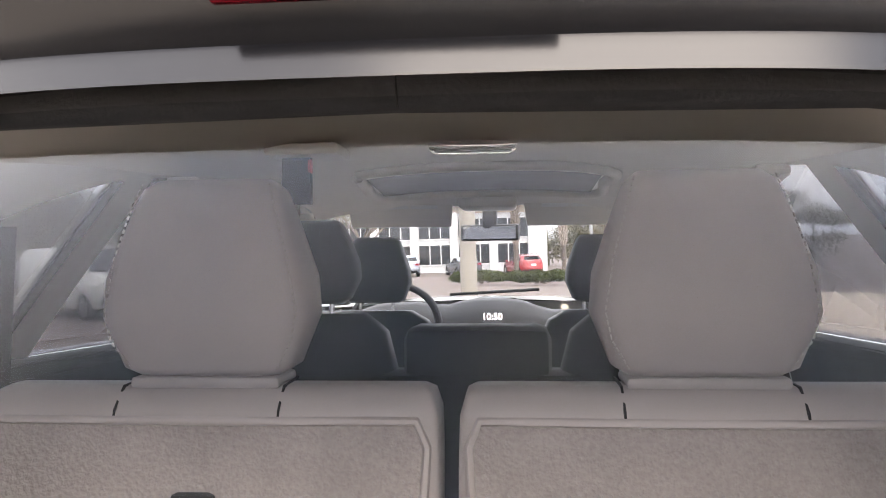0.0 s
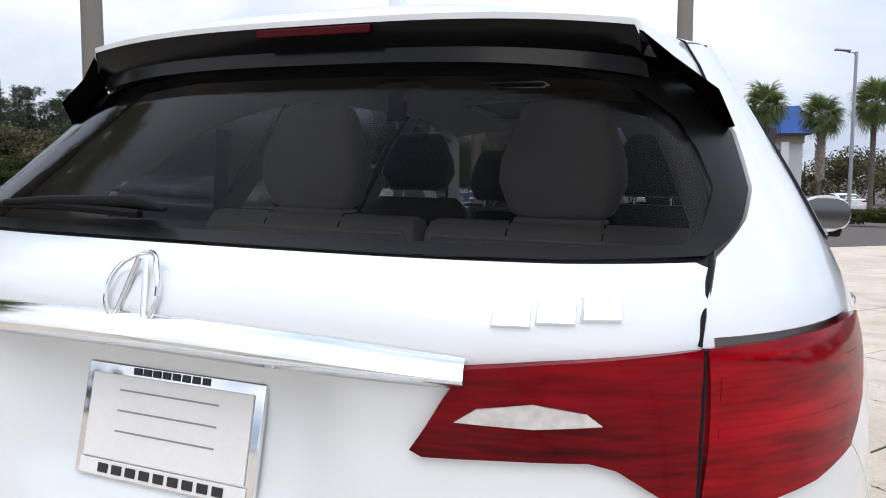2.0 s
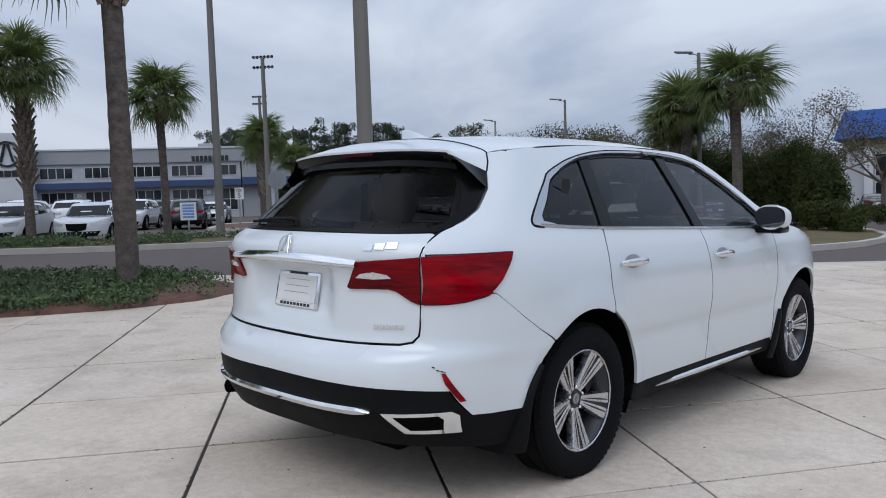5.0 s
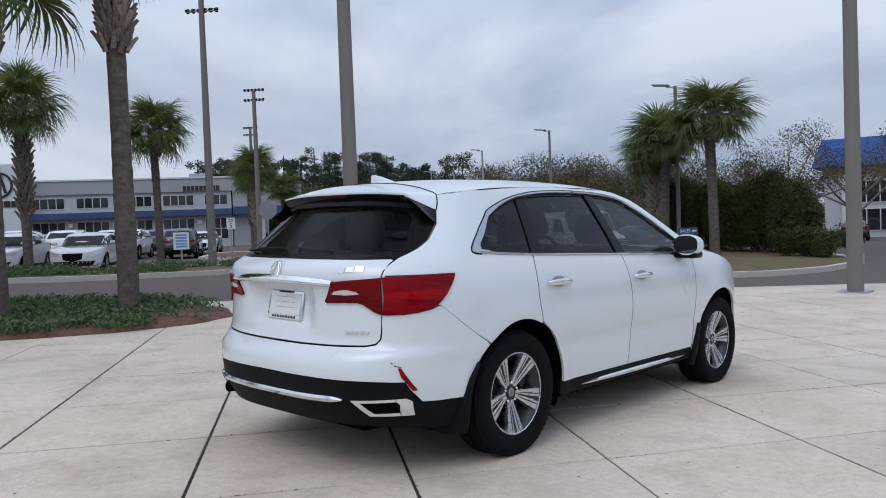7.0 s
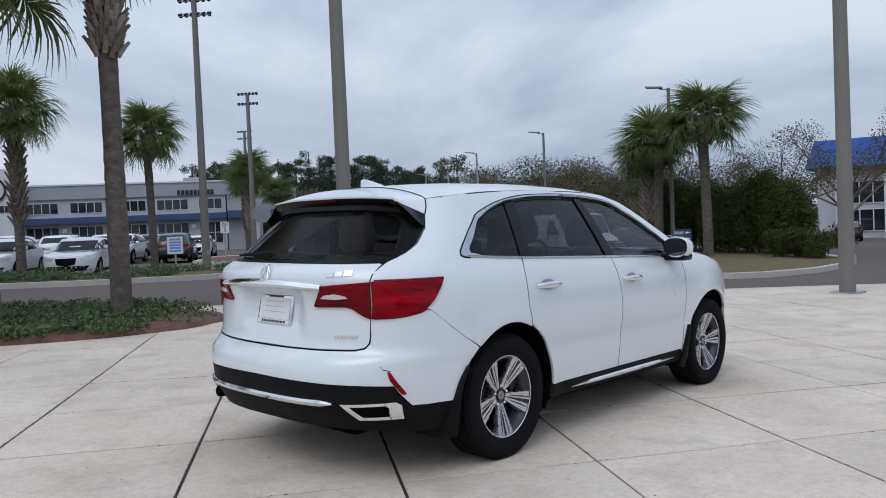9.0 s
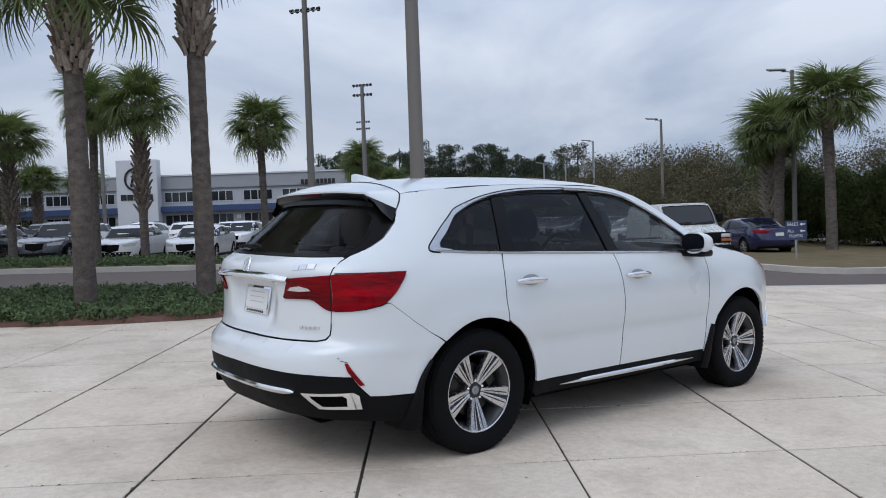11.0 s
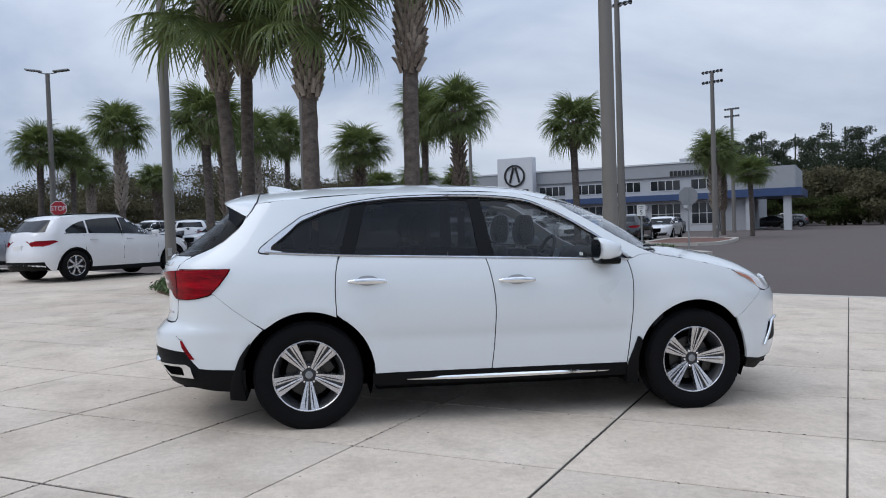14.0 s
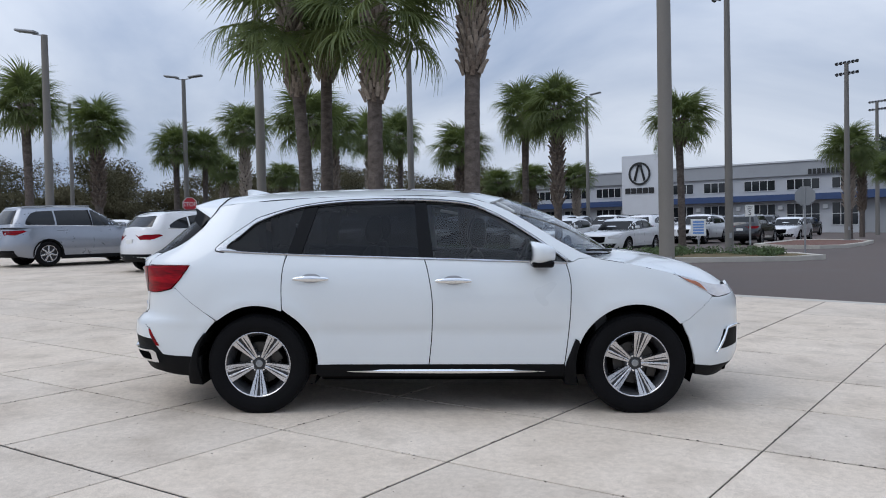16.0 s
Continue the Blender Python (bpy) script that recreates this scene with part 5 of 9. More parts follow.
for side in (1, -1):
    o = [(fy(y, z), z) for y, z in ((1.745, 0.675), (1.80, 0.695), (1.93, 0.797), (2.00, 0.857), (2.05, 0.85))] + [(fx(0.56, 0.865), 0.865), (fx(0.54, 0.93), 0.93), (fx(0.42, 0.95), 0.95), (fx(0.38, 0.60), 0.60), (fx(0.30, 0.5), 0.5), (fx(0.0, 0.47), 0.47), (0.0, 0.34)] + [(fx(0.5, 0.33), 0.33)] + [(fy(y, z), z) for y, z in ((2.0, 0.33), (1.86, 0.355), (1.845, 0.43), (1.81, 0.55))]
    skin("front_bumper", o, nose_surface(), M_PAINT, car, 0.05, 0.02, side, "white front bumper", normal=nose_normal)
    o = [(0.0, 0.335), (fx(0.5, 0.326), 0.326)] + [(fy(y, z), z) for y, z in ((2.0, 0.326), (1.865, 0.35), (1.87, 0.27), (2.0, 0.235))] + [(fx(0.5, 0.22), 0.22), (0.0, 0.22)]
    skin("front_skirt", o, nose_surface(-0.004), M_CLAD, car, 0.06, 0.05, side, "black lower front skirt", normal=nose_normal)
    o = [(fx(0.38, 0.93), 0.93), (fx(0.34, 0.6), 0.6), (fx(0.25, 0.51), 0.51), (0.0, 0.48), (0.0, 0.93)]
    skin("grille", o, nose_surface(-0.01), M_GLOSSBLACK, car, 0.06, 0.02, side, "black radiator grille", normal=nose_normal)
    o = [(fy(2.12, 0.60), 0.60), (fx(0.55, 0.60), 0.60), (fx(0.58, 0.47), 0.47), (fy(2.06, 0.45), 0.45)]
    skin("fog_recess", o, nose_surface(0.004), M_CLAD, car, 0.05, 0.01, side, "black fog-lamp recess", normal=nose_normal)
    bm = bmesh.new()
    tube(bm, [nose_surface(0.014)(v, z) for v, z in ((fy(2.04, 0.43), 0.43), (fy(2.10, 0.52), 0.52), (fy(2.14, 0.61), 0.61), (fx(0.60, 0.62), 0.62), (fx(0.5, 0.60), 0.60))], 0.011, 8)
    if side < 0:
        for v in bm.verts:
            v.co.x = -v.co.x
        bmesh.ops.reverse_faces(bm, faces=bm.faces)
    part("fog_trim", bm, M_CHROME, car, "chrome edge of the fog-lamp recess", smooth=60)

# belly pan, so that the ground under the car stays in shade
bm = bmesh.new()
box(bm, -0.86, 0.86, -0.95, 0.93, 0.235, 0.30, 0.02)
box(bm, -0.58, 0.58, -2.30, -0.9, 0.25, 0.42, 0.02)
box(bm, -0.58, 0.58, 0.9, 2.2, 0.25, 0.42, 0.02)
box(bm, -0.55, 0.55, -1.50, -1.32, 0.26, 0.36, 0.03)
tube(bm, [(-0.3, -0.6, 0.24), (-0.3, -1.4, 0.27), (-0.62, -2.05, 0.32), (-0.62, -2.40, 0.36)], 0.035, 8)
part("belly_pan", bm, M_DARK, car, "dark underside", smooth=40)


# ---- wheels ----
def wheel(parent, x, y, side, turn):
    w = new("wheel")
    w.parent = parent
    w.matrix_local = pose(x, y, HUB_Z, 0, 0, 0 if side > 0 else 180) @ pose(0, 0, 0, turn, 0, 0)
    if WHEEL_MESH:
        for nm, me, label, kind in WHEEL_MESH:
            ob = new(nm, me)
            ob.parent = w
            tagged(ob, label, kind=kind)
        return
    out = []
    # tyre: rounded shoulders, three grooves
    bm = bmesh.new()
    R, h = TYRE_R, 0.122
    prof = [(0.243, h * 0.80), (0.262, h * 0.93), (0.300, h), (0.335, h * 0.985), (0.358, h * 0.90), (0.369, h * 0.78)]
    for c in (0.62, 0.0, -0.62):
        prof += [(R, h * (c + 0.10)), (R - 0.009, h * (c + 0.07)), (R - 0.009, h * (c - 0.07)), (R, h * (c - 0.10))]
    prof += [(r, -a) for r, a in prof[:6][::-1]]
    lathe(bm, prof, 72)
    bmesh.ops.recalc_face_normals(bm, faces=bm.faces)
    out.append(part("tyre", bm, M_TYRE, w, "black all-season tyre", smooth=35))
    # tread blocks at the shoulders
    bm = bmesh.new()
    for k in range(64):
        a = 2 * math.pi * k / 64
        for s in (1, -1):
            m = pose(0, 0, 0, math.degrees(a) + 2 * s, 0, 0) @ pose(0.098 * s, 0, R - 0.010, 0, 22 * s, 0)
            box(bm, -0.016, 0.016, -0.010, 0.010, -0.004, 0.0028, 0, m)
    out.append(tagged(part("tread", bm, M_TYRE, w), kind="stuff"))
    # rim: barrel and lip
    bm = bmesh.new()
    lathe(bm, [(0.238, 0.098), (0.246, 0.102), (0.2465, 0.094), (0.232, 0.085), (0.222, 0.060), (0.205, 0.02), (0.200, -0.05), (0.215, -0.09), (0.235, -0.10)], 60)
    bmesh.ops.recalc_face_normals(bm, faces=bm.faces)
    out.append(part("rim", bm, M_DARKALLOY, w, "grey rim barrel", smooth=40))
    bm = bmesh.new()
    lathe(bm, [(0.2365, 0.0995), (0.241, 0.1035), (0.245, 0.1025), (0.246, 0.097)], 60)
    bmesh.ops.recalc_face_normals(bm, faces=bm.faces)
    out.append(part("rim_lip", bm, M_ALLOY, w, "machined rim lip", smooth=40))
    # five split spokes
    for k in range(5):
        m = pose(0, 0, 0, 72 * k, 0, 0)
        bm = bmesh.new()
        for s in (1, -1):
            st = [(0.046, 0.0015, 0.023, 0.055), (0.105, 0.0045, 0.038, 0.066), (0.165, 0.008, 0.054, 0.080), (0.215, 0.011, 0.067, 0.092), (0.238, 0.012, 0.073, 0.097)]
            rows = []
            for r, a, b, fx_ in st:
                rows.append([bm.verts.new(m @ Vector((hh, s * tt, r))) for hh, tt in ((fx_ - 0.035, a), (fx_ - 0.003, a), (fx_, a + 0.004), (fx_, b - 0.003), (fx_ - 0.006, b), (fx_ - 0.035, b + 0.004))])
            for a, b in zip(rows, rows[1:]):
                for j in range(6):
                    bm.faces.new((a[j], a[(j + 1) % 6], b[(j + 1) % 6], b[j]))
            bm.faces.new(rows[0])
            bm.faces.new(rows[-1][::-1])
        bmesh.ops.recalc_face_normals(bm, faces=bm.faces)
        out.append(part("spoke", bm, M_ALLOY, w, "machined split spoke", smooth=30))
        bm = bmesh.new()
        rows = [[bm.verts.new(m @ Vector((f - 0.016, s * t, r))) for s in (-1, 1)] for r, t, f in ((0.05, 0.010, 0.055), (0.12, 0.016, 0.068), (0.20, 0.028, 0.090), (0.236, 0.034, 0.098))]
        for a, b in zip(rows, rows[1:]):
            bm.faces.new((a[0], a[1], b[1], b[0]))
        for s in (1, -1):
            rows = [[bm.verts.new(m @ Vector((f + 0.0007, s * t, r))) for t in (t0, t1)] for r, t0, t1, f in ((0.07, 0.0105, 0.0125, 0.059), (0.105, 0.014, 0.0195, 0.066), (0.165, 0.0195, 0.0285, 0.080), (0.215, 0.027, 0.033, 0.092), (0.228, 0.030, 0.0325, 0.095))]
            for a, b in zip(rows, rows[1:]):
                bm.faces.new((a[0], a[1], b[1], b[0]))
        out.append(part("spoke_pocket", bm, M_DARKALLOY, w, "dark pocket between the spoke's halves", smooth=30))
    bm = bmesh.new()
    lathe(bm, [(0.0, 0.060), (0.026, 0.060), (0.032, 0.056), (0.034, 0.048), (0.075, 0.046), (0.082, 0.030), (0.082, 0.01)], 40)
    bmesh.ops.recalc_face_normals(bm, faces=bm.faces)
    out.append(part("hub", bm, M_DARKALLOY, w, "grey hub with centre cap", smooth=30))
    bm = bmesh.new()
    lathe(bm, [(0.0, 0.0625), (0.024, 0.0625), (0.027, 0.059)], 28)
    for s in (1, -1):
        tube(bm, [(0.064, 0.004 * s, 0.014), (0.064, 0.012 * s, -0.013)], 0.0028, 6)
    tube(bm, [(0.064, -0.007, -0.002), (0.064, 0.007, -0.002)], 0.0024, 6)
    out.append(part("centre_cap", bm, M_GALV, w, "grey centre cap", smooth=30))
    for k in range(5):
        bm = bmesh.new()
        lathe(bm, [(0.0, 0.064), (0.006, 0.064), (0.0095, 0.060), (0.0105, 0.045)], 8, m=pose(0, 0, 0, 72 * k + 36, 0, 0) @ pose(0, 0, 0.057))
        bmesh.ops.recalc_face_normals(bm, faces=bm.faces)
        out.append(part("wheel_nut", bm, M_CHROME, w, smooth=30))
    bm = bmesh.new()
    lathe(bm, [(0.06, 0.012), (0.075, 0.014), (0.158, 0.014), (0.160, 0.004), (0.158, -0.006), (0.06, -0.006)], 48)
    bmesh.ops.recalc_face_normals(bm, faces=bm.faces)
    out.append(part("brake_disc", bm, M_DISC, w, "steel brake disc", smooth=30))
    bm = boxm(-0.03, 0.045, 0.10, 0.172, -0.075, 0.075, 0.012)
    out.append(part("brake_calliper", bm, M_DISC, w, "grey brake calliper", smooth=30))
    bm = bmesh.new()
    lathe(bm, [(0.0, -0.03), (0.20, -0.03), (0.20, -0.07)], 30)
    out.append(part("back_plate", bm, M_DARK, w))
    for o in out:
        WHEEL_MESH.append((o.name.split(".")[0], o.data, o["label"] if "label" in o else "", o["kind"] if "kind" in o else ""))


WHEEL_MESH = []
wheel(car, 0.832, -HUB_Y, 1, 36)
wheel(car, 0.832, HUB_Y, 1, -13)
wheel(car, -0.832, -HUB_Y, -1, 20)
wheel(car, -0.832, HUB_Y, -1, 33)

# ---- the car's cabin ----
def blob(bm, rows_, n=20, power=0.55):
    """A cushion: rounded cross-sections (centre x, y, z, half width, half depth) stacked upwards."""
    prev = None
    first = None
    for cx, cy, cz, w, d in rows_:
        rv = []
        for k in range(n):
            a = 2 * math.pi * k / n
            c, s = math.cos(a), math.sin(a)
            rv.append(bm.verts.new((cx + w * math.copysign(abs(c) ** power, c), cy + d * math.copysign(abs(s) ** power, s), cz)))
        if prev:
            for k in range(n):
                bm.faces.new((prev[k], prev[(k + 1) % n], rv[(k + 1) % n], rv[k]))
        else:
            first = rv
        prev = rv
    bm.faces.new(first[::-1])
    bm.faces.new(prev)


def headrest(parent, x, y, z0, z1, w, material, label):
    h = z1 - z0
    bm = bmesh.new()
    blob(bm, [(x, y, z0, w * 0.66, 0.035), (x, y, z0 + 0.012, w * 0.80, 0.052), (x, y, z0 + 0.30 * h, w * 0.98, 0.068), (x, y + 0.002, z0 + 0.5 * h, w * 0.95, 0.068), (x, y + 0.008, z0 + 0.80 * h, w * 0.76, 0.058), (x, y + 0.012, z1 - 0.015, w * 0.66, 0.046), (x, y + 0.014, z1, w * 0.55, 0.028)], 28, 0.42)
    hr = part("headrest", bm, material, parent, label, smooth=50)
    return hr


def stitch(parent, pts, name="stitching"):
    """A row of short pale stitches along a line."""
    bm = bmesh.new()
    for a, b in zip(pts, pts[1:]):
        a, b = Vector(a), Vector(b)
        n = max(1, round((b - a).length / 0.0095))
        for k in range(n):
            tube(bm, [a.lerp(b, (k + 0.15) / n), a.lerp(b, (k + 0.75) / n)], 0.0014, 4)
    return part(name, bm, M_THREAD, parent, "pale contrast stitching")


# third row: two backrests with carpeted backs towards the tail
for side in (1, -1):
    x0, x1 = (0.012, 0.645)
    xc, w = side * (x0 + x1) / 2, (x1 - x0) / 2
    bm = bmesh.new()
    lean = 0.10
    rows_ = []
    for z, ww, d in ((0.835, w * 0.97, 0.050), (0.95, w, 0.058), (1.10, w, 0.060), (1.165, w * 0.995, 0.056), (1.192, w * 0.97, 0.042), (1.200, w * 0.93, 0.020)):
        rows_.append((xc, -1.47 - 0.14 * (1.2 - z), z, ww, d))
    blob(bm, rows_, 44, 0.16)
    seat = part("third_row_seat", bm, M_LEATHER, car, "grey-brown leather third-row backrest", smooth=50)
    # carpet panel on its back
    def back_face(u, v, s=side):
        return Vector((u, -1.53 - 0.145 * (1.2 - v) - 0.006 - 0.004 * math.cos(9 * (u - xc)), v))
    o = [(xc - w * 0.90, 0.835), (xc + w * 0.90, 0.835), (xc + w * 0.955, 1.13), (xc + w * 0.91, 1.162), (xc - w * 0.91, 1.162), (xc - w * 0.955, 1.13)]
    skin("carpet_back", o, back_face, M_CARPET, seat, 0.05, 0.008, 1, "brushed grey carpet with rubbed patches")
    bm = bmesh.new()
    tube(bm, [back_face(*p) + Vector((0, 0.0, 0)) for p in dense(o, 0.05)] + [back_face(*o[0])], 0.006, 6)
    part("piping", bm, M_LEATHER, seat, smooth=60)
    hx = side * 0.336
    hr = headrest(seat, hx, -1.455, 1.212, 1.485, 0.150, M_LEATHER, "grey-brown leather headrest with pale stitching")
    for s in (1, -1):
        stitch(hr, [(hx + s * 0.101, -1.500, 1.222), (hx + s * 0.125, -1.512, 1.262), (hx + s * 0.133, -1.514, 1.30), (hx + s * 0.121, -1.513, 1.37), (hx + s * 0.100, -1.500, 1.445), (hx + s * 0.090, -1.487, 1.478)])
    bm = bmesh.new()
    box(bm, hx - 0.105, hx + 0.105, -1.50, -1.41, 1.196, 1.212, 0.006)
    part("headrest_base", bm, M_LEATHER, hr, smooth=40)
    for s in (1, -1):
        bm = bmesh.new()
        z = 1.202
        tube(bm, [(hx + s * 0.112, -1.425 - 0.005, z), (hx + s * 0.112, -1.50, z - 0.002), (hx + s * 0.112, -1.528, z - 0.03), (hx + s * 0.112, -1.535, z - 0.06)], 0.0022, 4)
        part("seam", bm, M_TRIMDARK, seat)
    # release handle and grab latch on the back
    for dx, z0, z1, wv in ((0.01, 0.955, 1.075, 0.030), (0.085 * side, 0.80, 0.935, 0.065)):
        m = pose(hx + dx, -1.543 - 0.145 * (1.2 - (z0 + z1) / 2), (z0 + z1) / 2, -8, 0, 0)
        hh = (z1 - z0) / 2
        bm = bmesh.new()
        box(bm, -wv, wv, -0.012, 0.012, -hh, hh, 0.010, m)
        plate = part("latch_plate", bm, M_TRIMDARK, seat, "recessed dark release latch", smooth=40)
    # tether strap and lap belt
    bm = bmesh.new()
    prism(bm, [(-0.023, 0.0), (0.023, 0.0), (0.023, 0.45), (-0.023, 0.45)], -0.001, 0.001, pose(side * 0.755, -1.34, 0.98, 4, 0, 70))
    part("seat_belt", bm, M_WEBBING, car, "black belt webbing beside the third row", smooth=40)

# second row: backrests with shade painted in, shoulders showing above the third row
for side in (1, -1):
    bm = bmesh.new()
    xc = side * 0.43
    blob(bm, [(xc, -0.72, 0.55, 0.23, 0.07), (xc, -0.66, 0.85, 0.245, 0.075), (xc, -0.62, 1.08, 0.235, 0.07), (xc, -0.60, 1.19, 0.205, 0.055), (xc, -0.59, 1.235, 0.15, 0.03)], 32, 0.42)
    seat = part("second_row_seat", bm, M_LEATHERDARK, car, "leather second-row seat, darkened for shade", smooth=50)
    headrest(seat, xc, -0.585, 1.26, 1.47, 0.135, M_LEATHERDARK, "leather headrest, darkened for shade")
    bm = bmesh.new()
    for s in (1, -1):
        tube(bm, [(xc + s * 0.06, -0.59, 1.20), (xc + s * 0.06, -0.585, 1.30)], 0.007, 8)
    part("headrest_post", bm, M_CHROME, seat, "bright headrest posts", smooth=60)
    bm = bmesh.new()
    blob(bm, [(xc, -0.35, 0.42, 0.24, 0.27), (xc, -0.35, 0.55, 0.25, 0.28), (xc, -0.35, 0.62, 0.22, 0.25)], 28, 0.4)
    part("cushion", bm, M_LEATHERDARK, seat, smooth=50)
bm = boxm(-0.178, 0.178, -0.68, -0.52, 0.70, 1.205, 0.03)
part("folding_armrest", bm, M_LEATHERDARK, car, "padded centre armrest, darkened for shade, folded up", smooth=40)
bm = boxm(-0.62, 0.62, -0.69, -0.57, 0.55, 1.10, 0.03)
part("seat_bench_back", bm, M_LEATHERDARK, car, smooth=40)

# front seats with the same painted shade, wheel and dash
for side in (1, -1):
    bm = bmesh.new()
    xc = side * 0.40
    blob(bm, [(xc, 0.13, 0.55, 0.24, 0.07), (xc, 0.18, 0.85, 0.25, 0.075), (xc, 0.22, 1.05, 0.235, 0.07), (xc, 0.24, 1.15, 0.19, 0.055), (xc, 0.245, 1.185, 0.13, 0.03)], 32, 0.42)
    seat = part("front_seat", bm, M_LEATHERDARK, car, "leather front seat, darkened for shade", smooth=50)
    headrest(seat, xc, 0.25, 1.215, 1.45, 0.128, M_LEATHERDARK, "leather headrest, darkened for shade")
    bm = bmesh.new()
    for s in (1, -1):
        tube(bm, [(xc + s * 0.06, 0.245, 1.15), (xc + s * 0.06, 0.25, 1.25)], 0.007, 8)
    part("headrest_post", bm, M_CHROME, seat, "bright headrest posts", smooth=60)
    bm = bmesh.new()
    blob(bm, [(xc, 0.45, 0.42, 0.24, 0.27), (xc, 0.45, 0.55, 0.25, 0.28), (xc, 0.45, 0.62, 0.22, 0.25)], 28, 0.4)
    part("cushion", bm, M_LEATHERDARK, seat, smooth=50)
    bm = boxm(-0.035, 0.035, -0.012, 0.012, -0.07, 0.07, 0.01)
    bmesh.ops.transform(bm, matrix=pose(side * 0.60, 0.02, 1.50, 80, 0, 0), verts=bm.verts)
    part("grab_handle", bm, M_TRIMLIGHT, car, "light grey grab handle", smooth=40)
    bm = boxm(-0.035, 0.035, -0.012, 0.012, -0.08, 0.08, 0.01)
    bmesh.ops.transform(bm, matrix=pose(side * 0.585, -0.92, 1.52, 80, 0, 0), verts=bm.verts)
    part("grab_handle", bm, M_TRIMLIGHT, car, "light grey grab handle", smooth=40)
    bm = boxm(-0.20, 0.20, -0.09, 0.09, -0.010, 0.010, 0.008)
    bmesh.ops.transform(bm, matrix=pose(side * 0.34, 0.47, 1.545, -28, 0, -6 * side), verts=bm.verts)
    visor = part("sun_visor", bm, M_HEADLINER, car, "light grey sun visor", smooth=40)
    for k in range(2):
        bm = boxm(-0.05, 0.05, -0.0115, -0.0105, -0.012, 0.012)
        bmesh.ops.transform(bm, matrix=pose(side * 0.30 + 0.11 * k - 0.05, 0.39, 1.575, 62, 0, 0), verts=bm.verts)
        part("warning_label", bm, M_SIGNWHITE, visor, "small white warning label")
bm = bmesh.new()
prev = None
for k in range(25):
    t = -1 + k / 12
    x = 0.80 * t
    hump = 0.055 * math.exp(-((x - 0.0) / 0.20) ** 4) + 0.04 * math.exp(-((x + 0.40) / 0.17) ** 4)
    y0, y1 = 0.86 + 0.04 * t * t, 1.40 - 0.34 * t * t
    rv = [bm.verts.new(p) for p in ((x, y0 + 0.05, 0.70), (x, y0, 0.95), (x, y0 + 0.03, 1.085 + hump * 0.6), (x, y0 + 0.07, 1.125 + hump), (x, y0 + 0.14, 1.135 + hump), (x, y1 - 0.05, 1.075), (x, y1, 1.04))]
    if prev:
        for j in range(6):
            bm.faces.new((prev[j], prev[j + 1], rv[j + 1], rv[j]))
    prev = rv
dash = part("dashboard", bm, M_TRIMDARK, car, "charcoal soft dashboard", smooth=60)
bm = bmesh.new()
prism(bm, [(-0.19, 1.085), (0.19, 1.085), (0.17, 1.14), (0.09, 1.185), (-0.09, 1.185), (-0.17, 1.14)], 0.865, 0.90, pose(0, 0, 0, -6, 0, 0) @ pose(0, 0.11, 0.085))
part("display", bm, M_SCREEN, dash, "dark dash display showing the time")
bm = text_mesh("10:50", 0.040, 0.001)
bmesh.ops.transform(bm, matrix=pose(0.0, 0.862, 1.115), verts=bm.verts)
m_glow = bpy.data.materials.new("display_digits")
m_glow.use_nodes = True
m_glow.node_tree.nodes["Principled BSDF"].inputs["Emission Color"].default_value = (0.9, 0.95, 1, 1)
m_glow.node_tree.nodes["Principled BSDF"].inputs["Emission Strength"].default_value = 1.2
part("clock_digits", bm, m_glow, dash, "white glowing digits of the clock")
bm = bmesh.new()
mw = pose(-0.40, 0.66, 1.09, 66, 0, 0)
pts_ = [mw @ Vector((0.185 * math.cos(2 * math.pi * k / 40), 0.185 * math.sin(2 * math.pi * k / 40), 0)) for k in range(41)]
tube(bm, pts_, 0.016, 8)
for a in (0, 180, 270):
    tube(bm, [mw @ Vector((0, 0, -0.03)), mw @ Vector((0.185 * math.cos(radians(a)), 0.185 * math.sin(radians(a)), 0))], 0.018, 6)
lathe(bm, [(0.0, 0.0), (0.06, -0.005), (0.065, -0.05), (0.0, -0.06)], 16, "Z", m=mw)
part("steering_wheel", bm, M_LEATHERDARK, car, "black leather steering wheel", smooth=60)
# mirror, console, lamp, belt in the roof
bm = boxm(-0.125, 0.125, -0.015, 0.015, -0.034, 0.034, 0.012)
bmesh.ops.transform(bm, matrix=pose(0.0, 0.66, 1.475, 0, 0, -14), verts=bm.verts)
rm = part("rear_view_mirror", bm, M_TRIMDARK, car, "black frameless rear-view mirror", smooth=40)
bm = boxm(-0.112, 0.112, -0.0175, -0.0155, -0.026, 0.026)
bmesh.ops.transform(bm, matrix=pose(0.0, 0.66, 1.475, 0, 0, -14), verts=bm.verts)
part("mirror_glass", bm, M_CHROME, rm, "silvered glass")
bm = boxm(-0.03, 0.03, 0.64, 0.72, 1.49, 1.58, 0.01)
part("mirror_stem", bm, M_TRIMDARK, rm, smooth=40)
part("overhead_console", boxm(-0.11, 0.11, 0.30, 0.54, 1.555, 1.60, 0.02), M_TRIMLIGHT, car, "light grey overhead console", smooth=40)
bm = boxm(-0.09, 0.09, -0.78, -0.72, 1.611, 1.632, 0.008)
lamp_in = part("roof_lamp", bm, M_CLEARLENS, car, "clear roof lamp in a chrome surround", smooth=40)
bm = boxm(-0.10, 0.10, -0.79, -0.71, 1.617, 1.634, 0.006)
part("lamp_surround", bm, M_CHROME, lamp_in, smooth=40)
bm = boxm(-0.43, -0.27, -0.95, -0.83, 1.588, 1.615, 0.01)
ret = part("belt_retractor", bm, M_TRIMLIGHT, car, "roof retractor for the centre belt", smooth=40)
